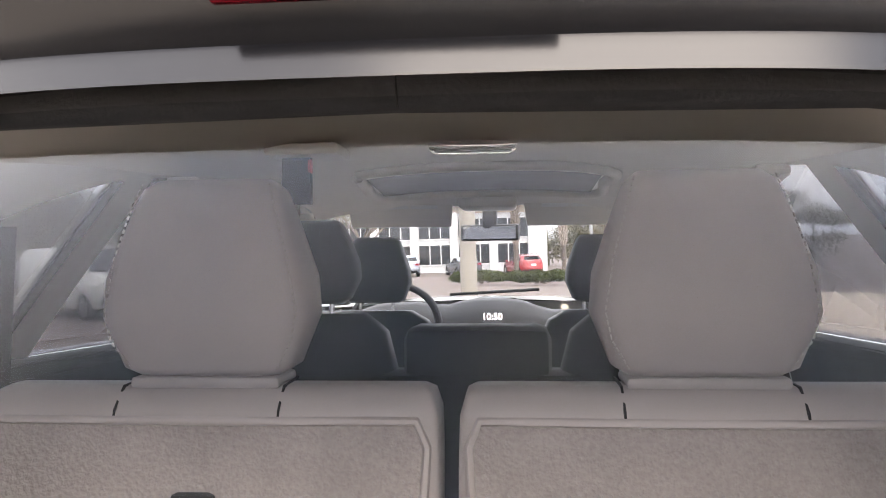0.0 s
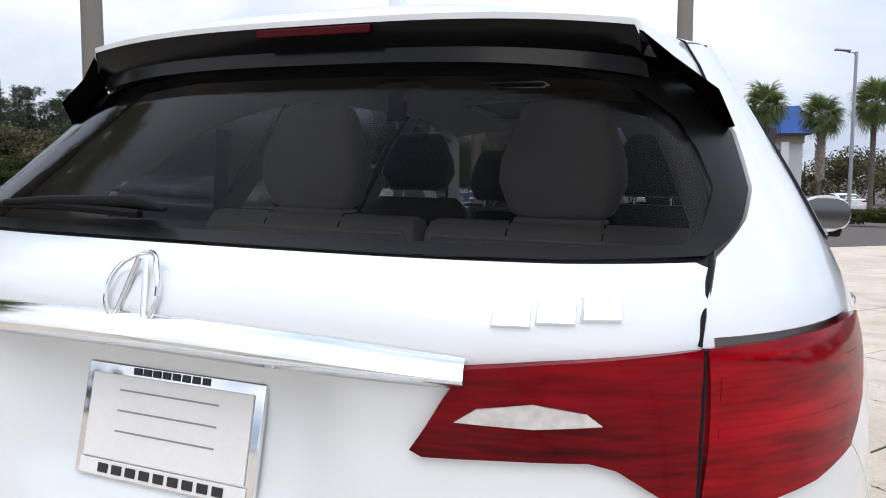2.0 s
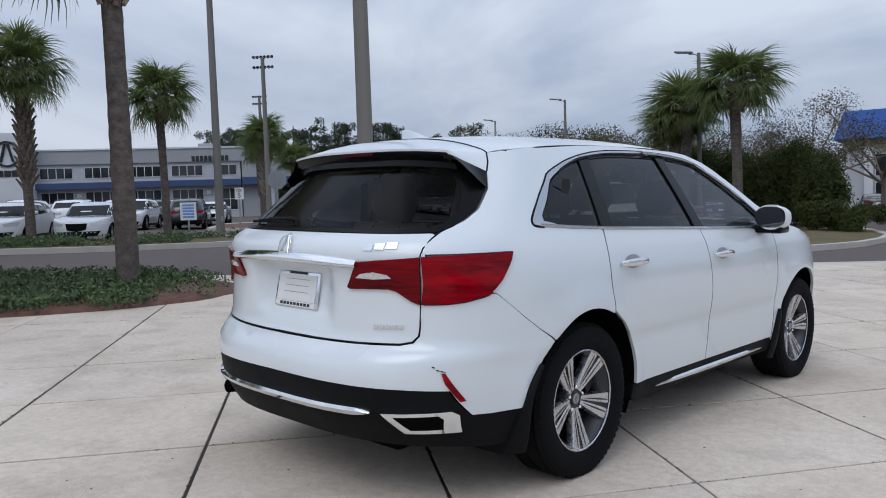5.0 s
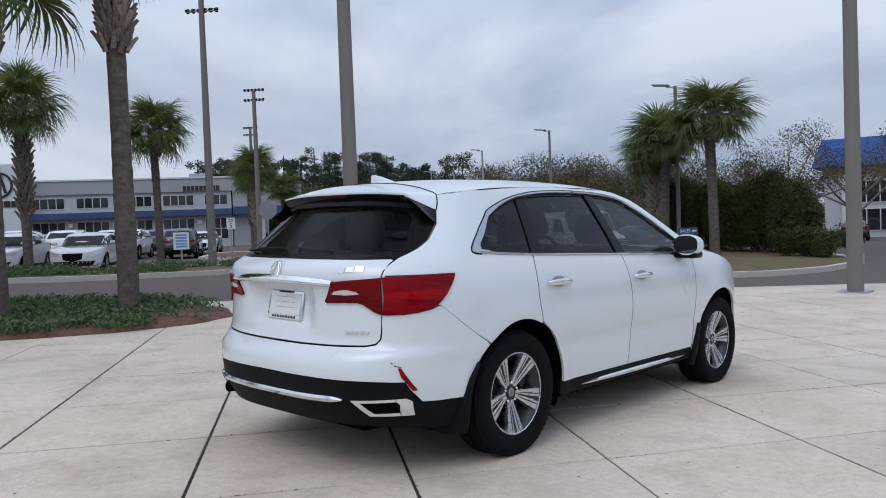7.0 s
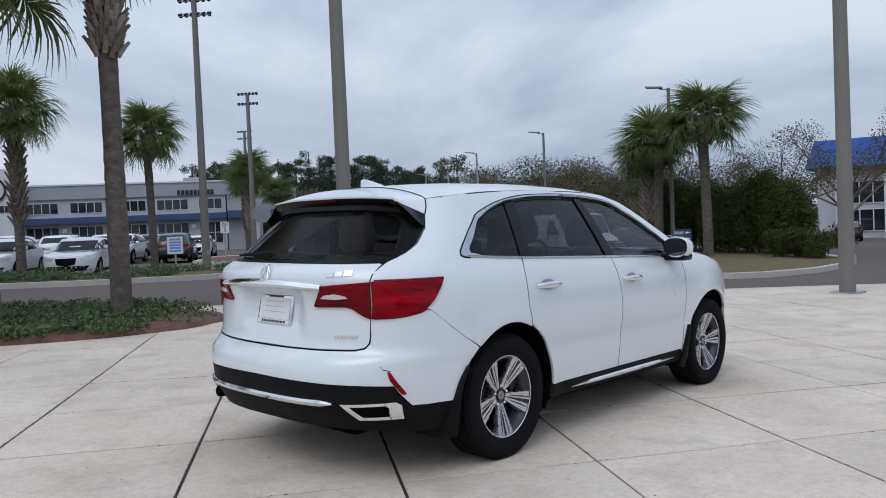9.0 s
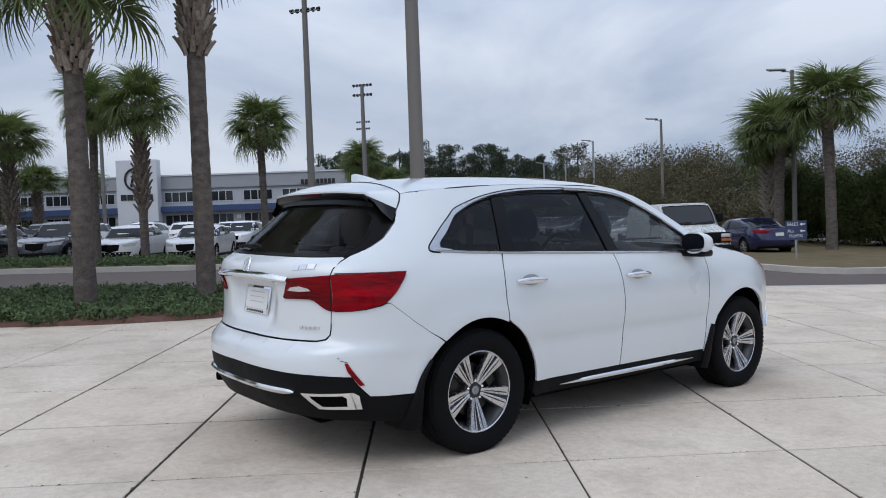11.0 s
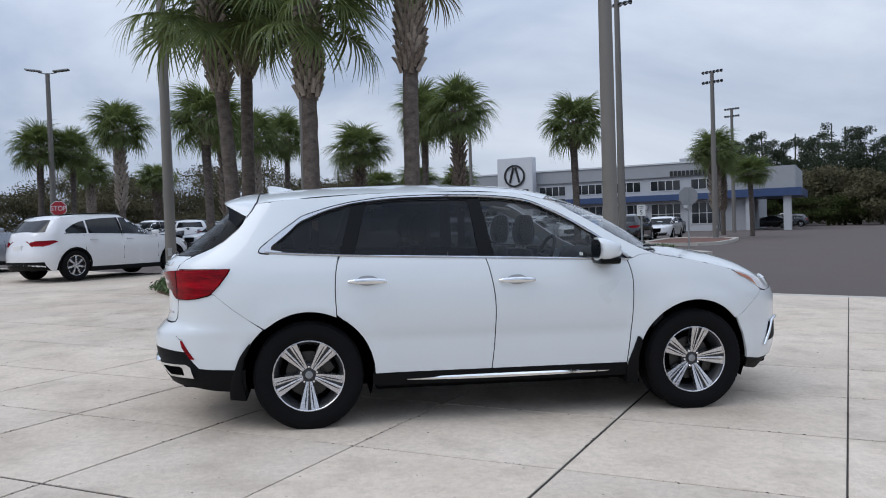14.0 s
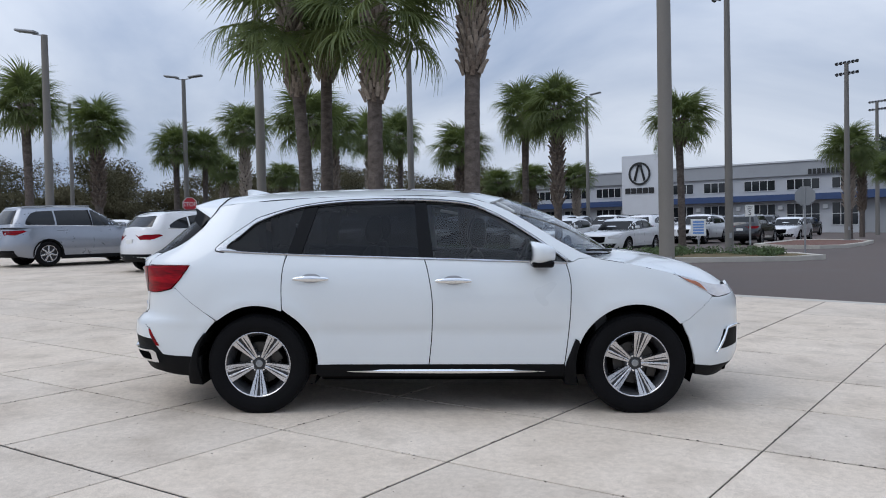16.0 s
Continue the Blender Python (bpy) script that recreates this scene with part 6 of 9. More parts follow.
bm = bmesh.new()
prism(bm, [(-0.03, -0.10), (0.03, -0.10), (0.03, 0.02), (-0.03, 0.02)], -0.012, 0.012, pose(-0.37, -0.90, 1.59))
part("webbing", bm, M_WEBBING, ret, "black webbing hanging with its tongue")
bm = boxm(-0.347, -0.338, -0.912, -0.89, 1.555, 1.585, 0.003)
part("belt_tag", bm, M_SIGNRED, ret, "small red tag")
bm = bmesh.new()
tube(bm, [(-0.37, -0.90, 1.49), (-0.37, -0.90, 1.465)], 0.006, 6)
part("tongue", bm, M_CHROME, ret)

# headlining, with the sunroof's dark frame
def lining(x, y):
    p = roof_surface(x, y)
    s = min(1.0, abs(x) / roof_x(y))
    return p - Vector((0, 0, 0.055 + 0.03 * s**4))


edge_r = [(roof_x(y) - 0.03, y) for y in (-1.86, -1.6, -1.3, -1.0, -0.6, -0.2, 0.1, 0.28)]
hl_o = edge_r + [(0.4, 0.40), (0, 0.46), (-0.4, 0.40)] + [(-x, y) for x, y in edge_r[::-1]] + [(-0.3, -1.90), (0, -1.91), (0.3, -1.90)]
lining_ob = skin("headlining", hl_o, lining, M_HEADLINER, car, 0.08, 0.0, normal=lambda u, v: -cross_normal(lining, u, v), label="light grey fabric headlining")
skin("sunroof_shade", [(-0.36, -0.30), (0.36, -0.30), (0.36, 0.20), (-0.36, 0.20)], lambda x, y: lining(x, y) + Vector((0, 0, -0.006)), M_TRIMDARK, lining_ob, 0.08, 0.0, normal=lambda u, v: -cross_normal(lining, u, v), label="dark sunroof glass seen from below")
bm = bmesh.new()
ro = dense(run([(-0.36, -0.30), (0.0, -0.31), (0.36, -0.30), (0.38, -0.05), (0.36, 0.20), (0.0, 0.22), (-0.36, 0.20), (-0.38, -0.05), (-0.36, -0.30)], 4), 0.06)
tube(bm, [lining(*p) + Vector((0, 0, -0.008)) for p in ro], 0.018, 8)
part("sunroof_surround", bm, M_HEADLINER, lining_ob, smooth=60)

# inner trims of the sides
inner = lambda off: (lambda u, v: ring(u, v, off))
for side in (1, -1):
    flip = lambda u, v: -ring_normal(u, v)
    top = [(y, rail_top(y) - 0.03) for y in (0.25, 0.0, -0.4, -0.8, -1.2, -1.45)] + u_list([(-1.7, rail_top(-1.7) - 0.03), (-1.84, 1.50)])
    rear_e = [(ux(x, z), z) for x, z in ((0.61, 1.47), (0.66, 1.38), (0.705, 1.29), (0.725, 1.20), (0.74, 1.08), (0.745, 0.98))]
    dtrim = top + rear_e + u_list([(-1.9, 0.98), (-1.5, 0.98), (-1.19, 0.98)]) + [(-1.18, belt(-1.18) + 0.012)] + [(y, belt(y) + 0.012) for y in (-1.4, -1.62)] + u_list([(-1.71, 1.228), (-1.68, 1.268)]) + [(y, z) for y, z in dlo if -1.62 < y < 0.30] + [(0.28, 1.525)]
    skin("pillar_lining", dtrim, inner(-0.030), M_TRIMLIGHT, car, 0.07, 0.0, side, "light grey pillar lining", normal=flip)
    low = u_list([(-1.19, 0.985), (-1.5, 0.985), (-1.9, 0.985)]) + [(ux(0.745, 0.985), 0.985), (ux(0.72, 0.84), 0.84)] + u_list([(-1.9, 0.84), (-1.19, 0.84)])
    skin("boot_lining", low, inner(-0.045), M_TRIMDARK, car, 0.08, 0.0, side, "charcoal boot side lining", normal=flip)
    for a, b in ((-1.19, -0.14), (-0.13, 0.88)):
        o = [(a if a > -1 else -0.93, 0.42), (b, 0.42), (b, belt(b) + 0.012), ((a + b) / 2, belt((a + b) / 2) + 0.012), (a, belt(a) + 0.012)] + ([(a, 0.84), (-1.03, 0.70)] if a < -1 else [])
        skin("door_lining", o, inner(-0.05), M_TRIMDARK, car, 0.09, 0.0, side, "charcoal door lining", normal=flip)
    bp = [(-0.205, belt(-0.2)), (-0.095, belt(-0.1))] + cut(dlo, -0.245, -0.155)[::-1]
    skin("pillar_lining", bp, inner(-0.030), M_TRIMLIGHT, car, 0.06, 0.0, side, normal=flip)
    cp = [(-1.19, belt(-1.19)), (-1.085, belt(-1.085))] + cut(dlo, -1.09, -0.985)[::-1]
    skin("pillar_lining", cp, inner(-0.030), M_TRIMLIGHT, car, 0.06, 0.0, side, normal=flip)
    ap = cut(dlo, 0.18, 0.88) + [(0.97, 1.13)] + APILLAR[::-1][1:]
    skin("pillar_lining", ap, inner(-0.020), M_TRIMLIGHT, car, 0.05, 0.0, side, normal=flip)
# tailgate's inner frame round the glass, boot floor and cabin floor
bm = bmesh.new()
fr = [(vx(x, z), z) for x, z in ((0.0, 1.525), (0.35, 1.522), (0.56, 1.512), (0.605, 1.46), (0.665, 1.36), (0.715, 1.26), (0.715, 1.20), (0.4, 1.192), (0.0, 1.192))]
fr = fr + [(-v, z) for v, z in fr[::-1]][1:]
tube(bm, [tail_surface(-0.03)(v, z) for v, z in fr], 0.022, 8)
part("gate_lining", bm, M_TRIMDARK, gate, "charcoal inner frame of the tailgate", smooth=60)
part("boot_floor", boxm(-0.54, 0.54, -2.30, -1.45, 0.80, 0.83, 0.01), M_CARPET, car, "grey carpeted boot floor", smooth=40)
part("cabin_floor", boxm(-0.84, 0.84, -0.94, 0.93, 0.30, 0.36, 0.01), M_TRIMDARK, car, "dark cabin floor", smooth=40)
bm = bmesh.new()
ins = [(vx(x, z), z) for x, z in ((0.0, 1.17), (0.4, 1.17), (0.70, 1.165), (0.72, 1.0), (0.70, 0.84), (0.0, 0.80))]
skin("gate_inner_panel", [(-v, z) for v, z in ins[::-1]][:-1] + ins, tail_surface(-0.10), M_TRIMDARK, gate, 0.08, 0.0, normal=lambda v, z: -tail_normal(v, z), label="charcoal inner tailgate panel")
bm.free()
bm = bmesh.new()
box(bm, -0.86, 0.86, 1.12, 1.2, 0.3, 1.02)
part("bulkhead", bm, M_TRIMDARK, car)

# ---- plants ----


def frond_mesh(name, seed, petiole=0.74, radius=0.86, n=42):
    """A fan leaf on its stalk: narrow folded leaflets, drooping at the tips."""
    r = random.Random(seed)
    bm = bmesh.new()
    stalk = []
    for k in range(6):
        t = k / 5
        stalk.append(Vector((petiole * t, 0, 0.10 * math.sin(t * 2.2) - 0.10 * t * t)))
    tube(bm, stalk, [0.022, 0.018, 0.015, 0.012, 0.010, 0.008], 4)
    tip = stalk[-1]
    for k in range(n):
        a = radians(-118 + 236 * k / (n - 1)) + r.uniform(-0.04, 0.04)
        L = radius * (0.72 + 0.28 * math.cos(a * 0.7)) * r.uniform(0.86, 1.08)
        base = tip + Vector((-0.10 + 0.16 * math.cos(a), 0, 0))
        d = Vector((math.cos(a), math.sin(a), 0.10 * math.cos(2 * a)))
        s = Vector((-math.sin(a), math.cos(a), 0))
        droop = r.uniform(0.22, 0.70)
        rows = []
        for t, w in ((0.0, 0.007), (0.32, 0.021), (0.6, 0.016), (0.82, 0.010), (1.0, 0.002)):
            c = base + d * L * t + Vector((-0.10 * t * t * math.cos(a), 0, -droop * L * t**2.3 + 0.12 * t * (1 - t) + 0.22 * L * t * abs(math.sin(a)) - 0.10 * t * t))
            rows.append([bm.verts.new(c - s * w), bm.verts.new(c + Vector((0, 0, -0.4 * w))), bm.verts.new(c + s * w)])
        for a_, b_ in zip(rows, rows[1:]):
            for j in range(2):
                bm.faces.new((a_[j], a_[j + 1], b_[j + 1], b_[j]))
    me = bpy.data.meshes.new(name)
    bm.to_mesh(me)
    bm.free()
    return me


FRONDS = [frond_mesh("frond", s) for s in (1, 2, 3, 4)]
for me in FRONDS[:3]:
    me.materials.append(M_FROND)
FRONDS[3].materials.append(M_FRONDOLD)


def boot_mesh():
    bm = bmesh.new()
    rows = []
    for z, out_, w, d in ((-0.05, -0.02, 0.062, 0.03), (0.08, 0.018, 0.055, 0.034), (0.18, 0.058, 0.045, 0.030), (0.26, 0.105, 0.040, 0.022)):
        rows.append([bm.verts.new((out_ + x, y, z - 0.3 * x)) for x, y in ((-d, -w), (0.55 * d, -w * 0.85), (d, 0.0), (0.55 * d, w * 0.85), (-d, w))])
    for p, q in zip(rows, rows[1:]):
        for j in range(5):
            bm.faces.new((p[j], p[(j + 1) % 5], q[(j + 1) % 5], q[j]))
    bm.faces.new(rows[0][::-1])
    bm.faces.new(rows[-1])
    bmesh.ops.triangulate(bm, faces=[f for f in bm.faces if len(f.verts) > 4])
    bmesh.ops.recalc_face_normals(bm, faces=bm.faces)
    me = bpy.data.meshes.new("leaf_boot")
    bm.to_mesh(me)
    bm.free()
    me.materials.append(M_BOOT)
    return me


BOOT = boot_mesh()


def crown_poses(r, n, low):
    """Where the fronds of one crown point: upright in the middle, hanging below."""
    out = []
    for k in range(n):
        t = k / (n - 1)
        el = 80 - (80 - low) * t**0.85 + r.uniform(-9, 9)
        out.append((137.5 * k + r.uniform(-14, 14), el, r.uniform(0.85, 1.12)))
    return out


def trunk_mesh(h, r0, r1, lean, seed, boots_from):
    r = random.Random(seed)
    bm = bmesh.new()
    n, m = 16, max(10, round(h * 7))
    prev = None
    for k in range(m + 1):
        t = k / m
        z = h * t
        rad = r0 + (r1 - r0) * t + 0.10 * r0 * math.exp(-z / 0.25) + r.uniform(-0.006, 0.006)
        if z > boots_from:
            rad = max(rad, r1 * 1.12)
        cx, cy = lean[0] * t * t, lean[1] * t * t
        rv = [bm.verts.new((cx + rad * (1 + r.uniform(-0.025, 0.025)) * math.cos(2 * math.pi * j / n), cy + rad * (1 + r.uniform(-0.025, 0.025)) * math.sin(2 * math.pi * j / n), z - 0.1 * (k == 0))) for j in range(n)]
        if prev:
            for j in range(n):
                bm.faces.new((prev[j], prev[(j + 1) % n], rv[(j + 1) % n], rv[j]))
        prev = rv
    bm.faces.new(prev)
    return bm


def near_palm(x, y, crown_z, boots_z, r0, r1, lean, seed, low, label, n=34):
    """A cabbage palm close by: ringed trunk, crossed leaf boots, and every frond a part."""
    r = random.Random(seed)
    z0 = gz(x, y)
    palm = thing("palm_tree", label, "palm tree", pose(x, y, z0), "palms in the forecourt bed")
    h, bz = crown_z - z0, boots_z - z0
    r0, r1 = r0 * 0.86, r1 * 0.80
    part("trunk", trunk_mesh(h, r0, r1, lean, seed, bz), M_TRUNK, palm, "grey ringed trunk", smooth=60)
    k, z = 0, bz
    while z < h - 0.05:
        t = z / h
        a = k * 137.5
        rad = r1 * (1.06 + 0.66 * math.sin(math.pi * min(1, 0.22 + 0.68 * (z - bz) / max(0.3, h - bz))))
        ob = new("leaf_boot", BOOT)
        ob.parent = palm
        ob.matrix_local = pose(lean[0] * t * t, lean[1] * t * t, z, 0, 0, a) @ pose(rad, 0, 0, r.uniform(-10, 10), r.uniform(-6, 12), r.uniform(-10, 10)) @ Matrix.Scale(r.uniform(0.68, 0.98), 4)
        z += 0.0135 + r.uniform(-0.002, 0.002)
        k += 1
    for yaw, el, s in crown_poses(r, n, low):
        ob = new("frond", FRONDS[3] if el < low + 14 and r.random() < 0.12 else FRONDS[r.randrange(3)])
        ob.parent = palm
        ob.matrix_local = pose(lean[0], lean[1], h - 0.05 - 0.25 * (1 - (el + 50) / 130), 0, 0, yaw) @ pose(r1 * 0.7, 0, 0, r.uniform(-25, 25), -el, 0) @ Matrix.Scale(1.12 * s, 4)
    return palm


def far_palm_meshes(seed, h, booted):
    """Trunk and crown of a palm some way off."""
    r = random.Random(seed)
    tr = trunk_mesh(h, 0.15, 0.14, (r.uniform(-0.1, 0.1), r.uniform(-0.1, 0.1)), seed, 0.6 * h)
    bt = bmesh.new()
    for k in range(110 if booted else 34):
        z = h * ((0.32 if booted else 0.80) + (0.66 if booted else 0.18) * k / (110 if booted else 34))
        m = pose(0, 0, z, 0, 0, 137.5 * k) @ pose(0.12 + 0.07 * math.sin(math.pi * min(1, 0.15 + k / 110)), 0, 0, r.uniform(-12, 12), r.uniform(0, 14), 0)
        n0 = len(bt.verts)
        bt.from_mesh(BOOT)
        bt.verts.ensure_lookup_table()
        for v in bt.verts[n0:]:
            v.co = m @ (v.co * 1.1)
    bm = bmesh.new()
    for yaw, el, s in crown_poses(r, 42, -40):
        m = pose(0, 0, h - 0.2 * (1 - (el + 50) / 130), 0, 0, yaw) @ pose(0.10, 0, 0, r.uniform(-25, 25), -el, 0) @ Matrix.Scale(s * 0.92, 4)
        n0 = len(bm.verts)
        bm.from_mesh(FRONDS[r.randrange(3)])
        bm.verts.ensure_lookup_table()
        for v in bm.verts[n0:]:
            v.co = m @ v.co
    return tr, bm, bt


FAR_PALMS = []


def far_palm(x, y, crown_z, style, label="cabbage palm with a round green crown in the lot", scale=1.0):
    """Palms in the lots: four built, the others copied."""
    z0 = gz(x, y)
    if len(FAR_PALMS) <= style:
        for s in range(len(FAR_PALMS), style + 1):
            FAR_PALMS.append(None)
    h = crown_z - z0
    if FAR_PALMS[style] is None:
        p = thing("palm_tree", label, "palm tree", pose(x, y, z0), "palms in the parking lots")
        tr, cr, bt = far_palm_meshes(20 + style, 5.0, style in (0, 1))
        part("trunk", tr, M_TRUNK, p, smooth=60)
        part("trunk_sheath", bt, M_BOOT, p, "criss-cross sheath of old leaf bases")
        part("crown", cr, M_FROND, p)
        FAR_PALMS[style] = p
    else:
        p = copy_thing(FAR_PALMS[style], pose(x, y, z0, 0, 0, (x * 37 + y * 91) % 360))
        tagged(p, label)
    p.matrix_world = pose(x, y, z0, 0, 0, (x * 37 + y * 91) % 360) @ Matrix.Diagonal((scale, scale, h / 5.0, 1))


def leaf_quads(clouds, seed):
    """Corner points of small leaves scattered through uneven clumps: (centre, size, count, leaf, shell)."""
    g = np.random.default_rng(seed)
    out = []
    for centre, size, n, leaf, shell in clouds:
        u = g.normal(size=(n, 3))
        u *= ((shell + (1 - shell) * g.random((n, 1))) ** 0.6) / np.linalg.norm(u, axis=1, keepdims=True)
        c = np.array(centre) + u * np.array(size)
        a = g.normal(size=(n, 3))
        a /= np.linalg.norm(a, axis=1, keepdims=True)
        s = np.cross(a, g.normal(size=(n, 3)) * (1, 1, 0.6))
        s /= np.linalg.norm(s, axis=1, keepdims=True) + 1e-9
        L = leaf * g.uniform(0.6, 1.4, (n, 1))
        out.append(np.stack([c - a * L, c + s * L * 0.45, c + a * L, c - s * L * 0.45], axis=1).reshape(-1, 3))
    return np.concatenate(out)


def leaf_part(name, quads, material, parent=None, stems=None, label=""):
    """One mesh of leaves, with stems from a bmesh if there are any."""
    verts, faces = [tuple(v) for v in quads.tolist()], []
    faces = [(k, k + 1, k + 2, k + 3) for k in range(0, len(verts), 4)]
    if stems is not None:
        stems.verts.index_update()
        base = len(verts)
        verts += [tuple(v.co) for v in stems.verts]
        faces += [tuple(base + v.index for v in f.verts) for f in stems.faces]
        stems.free()
    me = bpy.data.meshes.new(name)
    me.from_pydata(verts, [], faces)
    me.materials.append(material)
    ob = new(name, me)
    ob.parent = parent
    if label:
        tagged(ob, label)
    return ob


def broad_tree(x, y, h, spread, seed, leaf_mat, label, leaves=1500, leaf=0.10, bare=0.0):
    """A tree with a forked trunk, limbs and clumps of leaves at their ends."""
    r = random.Random(seed)
    t = thing("tree", label, "tree", pose(x, y, gz(x, y)), "trees beside the lots")
    bm = bmesh.new()
    tube(bm, [(0, 0, -0.1), (0.05, 0.02, h * 0.2), (0.0, 0.08, h * 0.36)], [0.16, 0.13, 0.11], 8)
    tips = []
    for k in range(9):
        a, el = 2 * math.pi * k / 9 + r.uniform(-0.3, 0.3), r.uniform(0.35, 1.25)
        L = h * r.uniform(0.38, 0.58)
        p0 = Vector((0, 0.05, h * r.uniform(0.22, 0.36)))
        d = Vector((math.cos(a) * math.cos(el) * spread / h * 2, math.sin(a) * math.cos(el) * spread / h * 2, math.sin(el)))
        p1, p2 = p0 + d * L * 0.5 + Vector((0, 0, 0.1)), p0 + d * L + Vector((r.uniform(-0.2, 0.2), r.uniform(-0.2, 0.2), 0.25))
        tube(bm, [p0, p1, p2], [0.07, 0.045, 0.018], 5)
        tips.append(p2)
        for j in range(4):
            q = p1.lerp(p2, r.random()) + Vector((r.gauss(0, 0.5), r.gauss(0, 0.5), r.uniform(0.2, 0.9))) * (h / 7)
            tube(bm, [p1.lerp(p2, 0.3 + 0.15 * j), q], [0.022, 0.006], 4)
            tips.append(q)
    part("trunk", bm, M_BARK, t, smooth=60)
    leaf_part("crown", leaf_quads([(q, (h * 0.13, h * 0.13, h * 0.10), leaves // len(tips), leaf, 0.2) for q in tips], seed), leaf_mat, t)
    return t


def shrub(x, y, sx, sy, h, seed, material, label, n=2600, leaf=0.05, name="hedge", cat="hedge", group="hedges", turn=0.0):
    """A clipped or loose shrub: twigs within and leaves over an uneven body."""
    r = random.Random(seed)
    t = thing(name, label, cat, pose(x, y, gz(x, y), 0, 0, turn), group)
    bm = bmesh.new()
    for k in range(24):
        a = r.uniform(0, 6.283)
        tube(bm, [(r.gauss(0, sx * 0.2), r.gauss(0, sy * 0.2), -0.05), (math.cos(a) * sx * 0.7 * r.random(), math.sin(a) * sy * 0.7 * r.random(), h * r.uniform(0.5, 0.9))], [0.025, 0.006], 4)
    part("stem", bm, M_BARK, t)
    clouds = []
    for _ in range(22):
        c = (r.uniform(-0.78, 0.78) * sx, r.uniform(-0.78, 0.78) * sy, h * r.uniform(0.30, 0.64))
        size = (sx * 0.34, sy * 0.36, h * r.uniform(0.30, 0.40))
        clouds.append((c, size, n // 22, leaf, 0.55))
        clouds.append((c, [0.8 * v for v in size], n // 60, leaf * 2.6, 0.3))
    quads = leaf_quads(clouds, seed)
    quads[:, 2] = np.maximum(quads[:, 2], 0.02)
    leaf_part("foliage", quads, material, t)
    return t


# bed with juniper and mulch round the near palms
BED = (-6.6, -6.65, 3.7, 2.35)
bm = bmesh.new()
rows = []
for rr, hh in ((1.0, -0.01), (0.985, 0.05), (0.8, 0.09), (0.4, 0.11), (0.0, 0.12)):
    rows.append([bm.verts.new(on(BED[0] + BED[2] * rr * math.cos(2 * math.pi * k / 48) * (1 + 0.012 * math.sin(k * 2.1)), BED[1] + BED[3] * rr * math.sin(2 * math.pi * k / 48), hh)) for k in range(48)])
for a, b in zip(rows, rows[1:]):
    for k in range(48):
        bm.faces.new((a[k], a[(k + 1) % 48], b[(k + 1) % 48], b[k]))
bmesh.ops.remove_doubles(bm, verts=bm.verts, dist=0.001)
tagged(part("planting_bed", bm, M_MULCH, smooth=60), "oval bed of red-brown mulch in the forecourt", "planting bed", kind="structure")
r = random.Random(3)
clouds = []
for k in range(1300):
    a, d = r.uniform(0, 6.283), r.random() ** 0.5
    if math.cos(a) > 0.78 and d > 0.80 and r.random() < 0.85:
        continue
    c = on(BED[0] + BED[2] * d * math.cos(a), BED[1] + BED[3] * d * math.sin(a), 0.13)
    clouds.append((c, (0.17, 0.17, r.uniform(0.08, 0.15)), 44, 0.030, 0.2))
tagged(leaf_part("juniper", leaf_quads(clouds, 3), M_HEDGE), "dense low green juniper over the bed", "ground cover", kind="stuff")
clouds = []
for k in range(900):
    p, d = r.uniform(-24, -3.2), r.uniform(0.15, 0.85)
    q0 = float(np.interp(p, (-30, -14, -8.5, -5.0, -2.6), (-17.0, -17.6, -18.4, -20.0, -22.6)))
    q1 = float(np.interp(p, (-30, -12, -6, -3.0), (-20.4, -22.0, -24.4, -25.2)))
    if math.sin(p * 1.7) + math.sin(p * 0.6 + d * 5) + r.uniform(-0.8, 0.8) < -0.3:
        continue
    clouds.append((on(p, q0 + (q1 - q0) * d, 0.10), (0.30, 0.30, r.uniform(0.10, 0.26)), 60, 0.045, 0.2))
tagged(leaf_part("verge_planting", leaf_quads(clouds, 4), M_HEDGE), "patchy low green planting on the verge", "ground cover", kind="stuff")

near_palm(-8.10, 0.46, 6.95, 4.30, 0.185, 0.165, (-0.50, 0.18), 11, -34, "tall cabbage palm with criss-cross leaf boots in the bed", 24)
near_palm(-8.25, -1.38, 5.75, 3.85, 0.19, 0.165, (-0.30, 0.02), 12, -36, "cabbage palm with broad drooping fan leaves", 22)
near_palm(-9.55, -2.90, 6.15, 4.20, 0.175, 0.15, (-0.10, -0.40), 13, -38, "leaning cabbage palm with ragged boots and hanging leaves", 22)
near_palm(-10.9, -2.75, 6.5, 4.75, 0.17, 0.15, (0.0, 0.12), 14, -38, "cabbage palm at the back of the bed", 22)

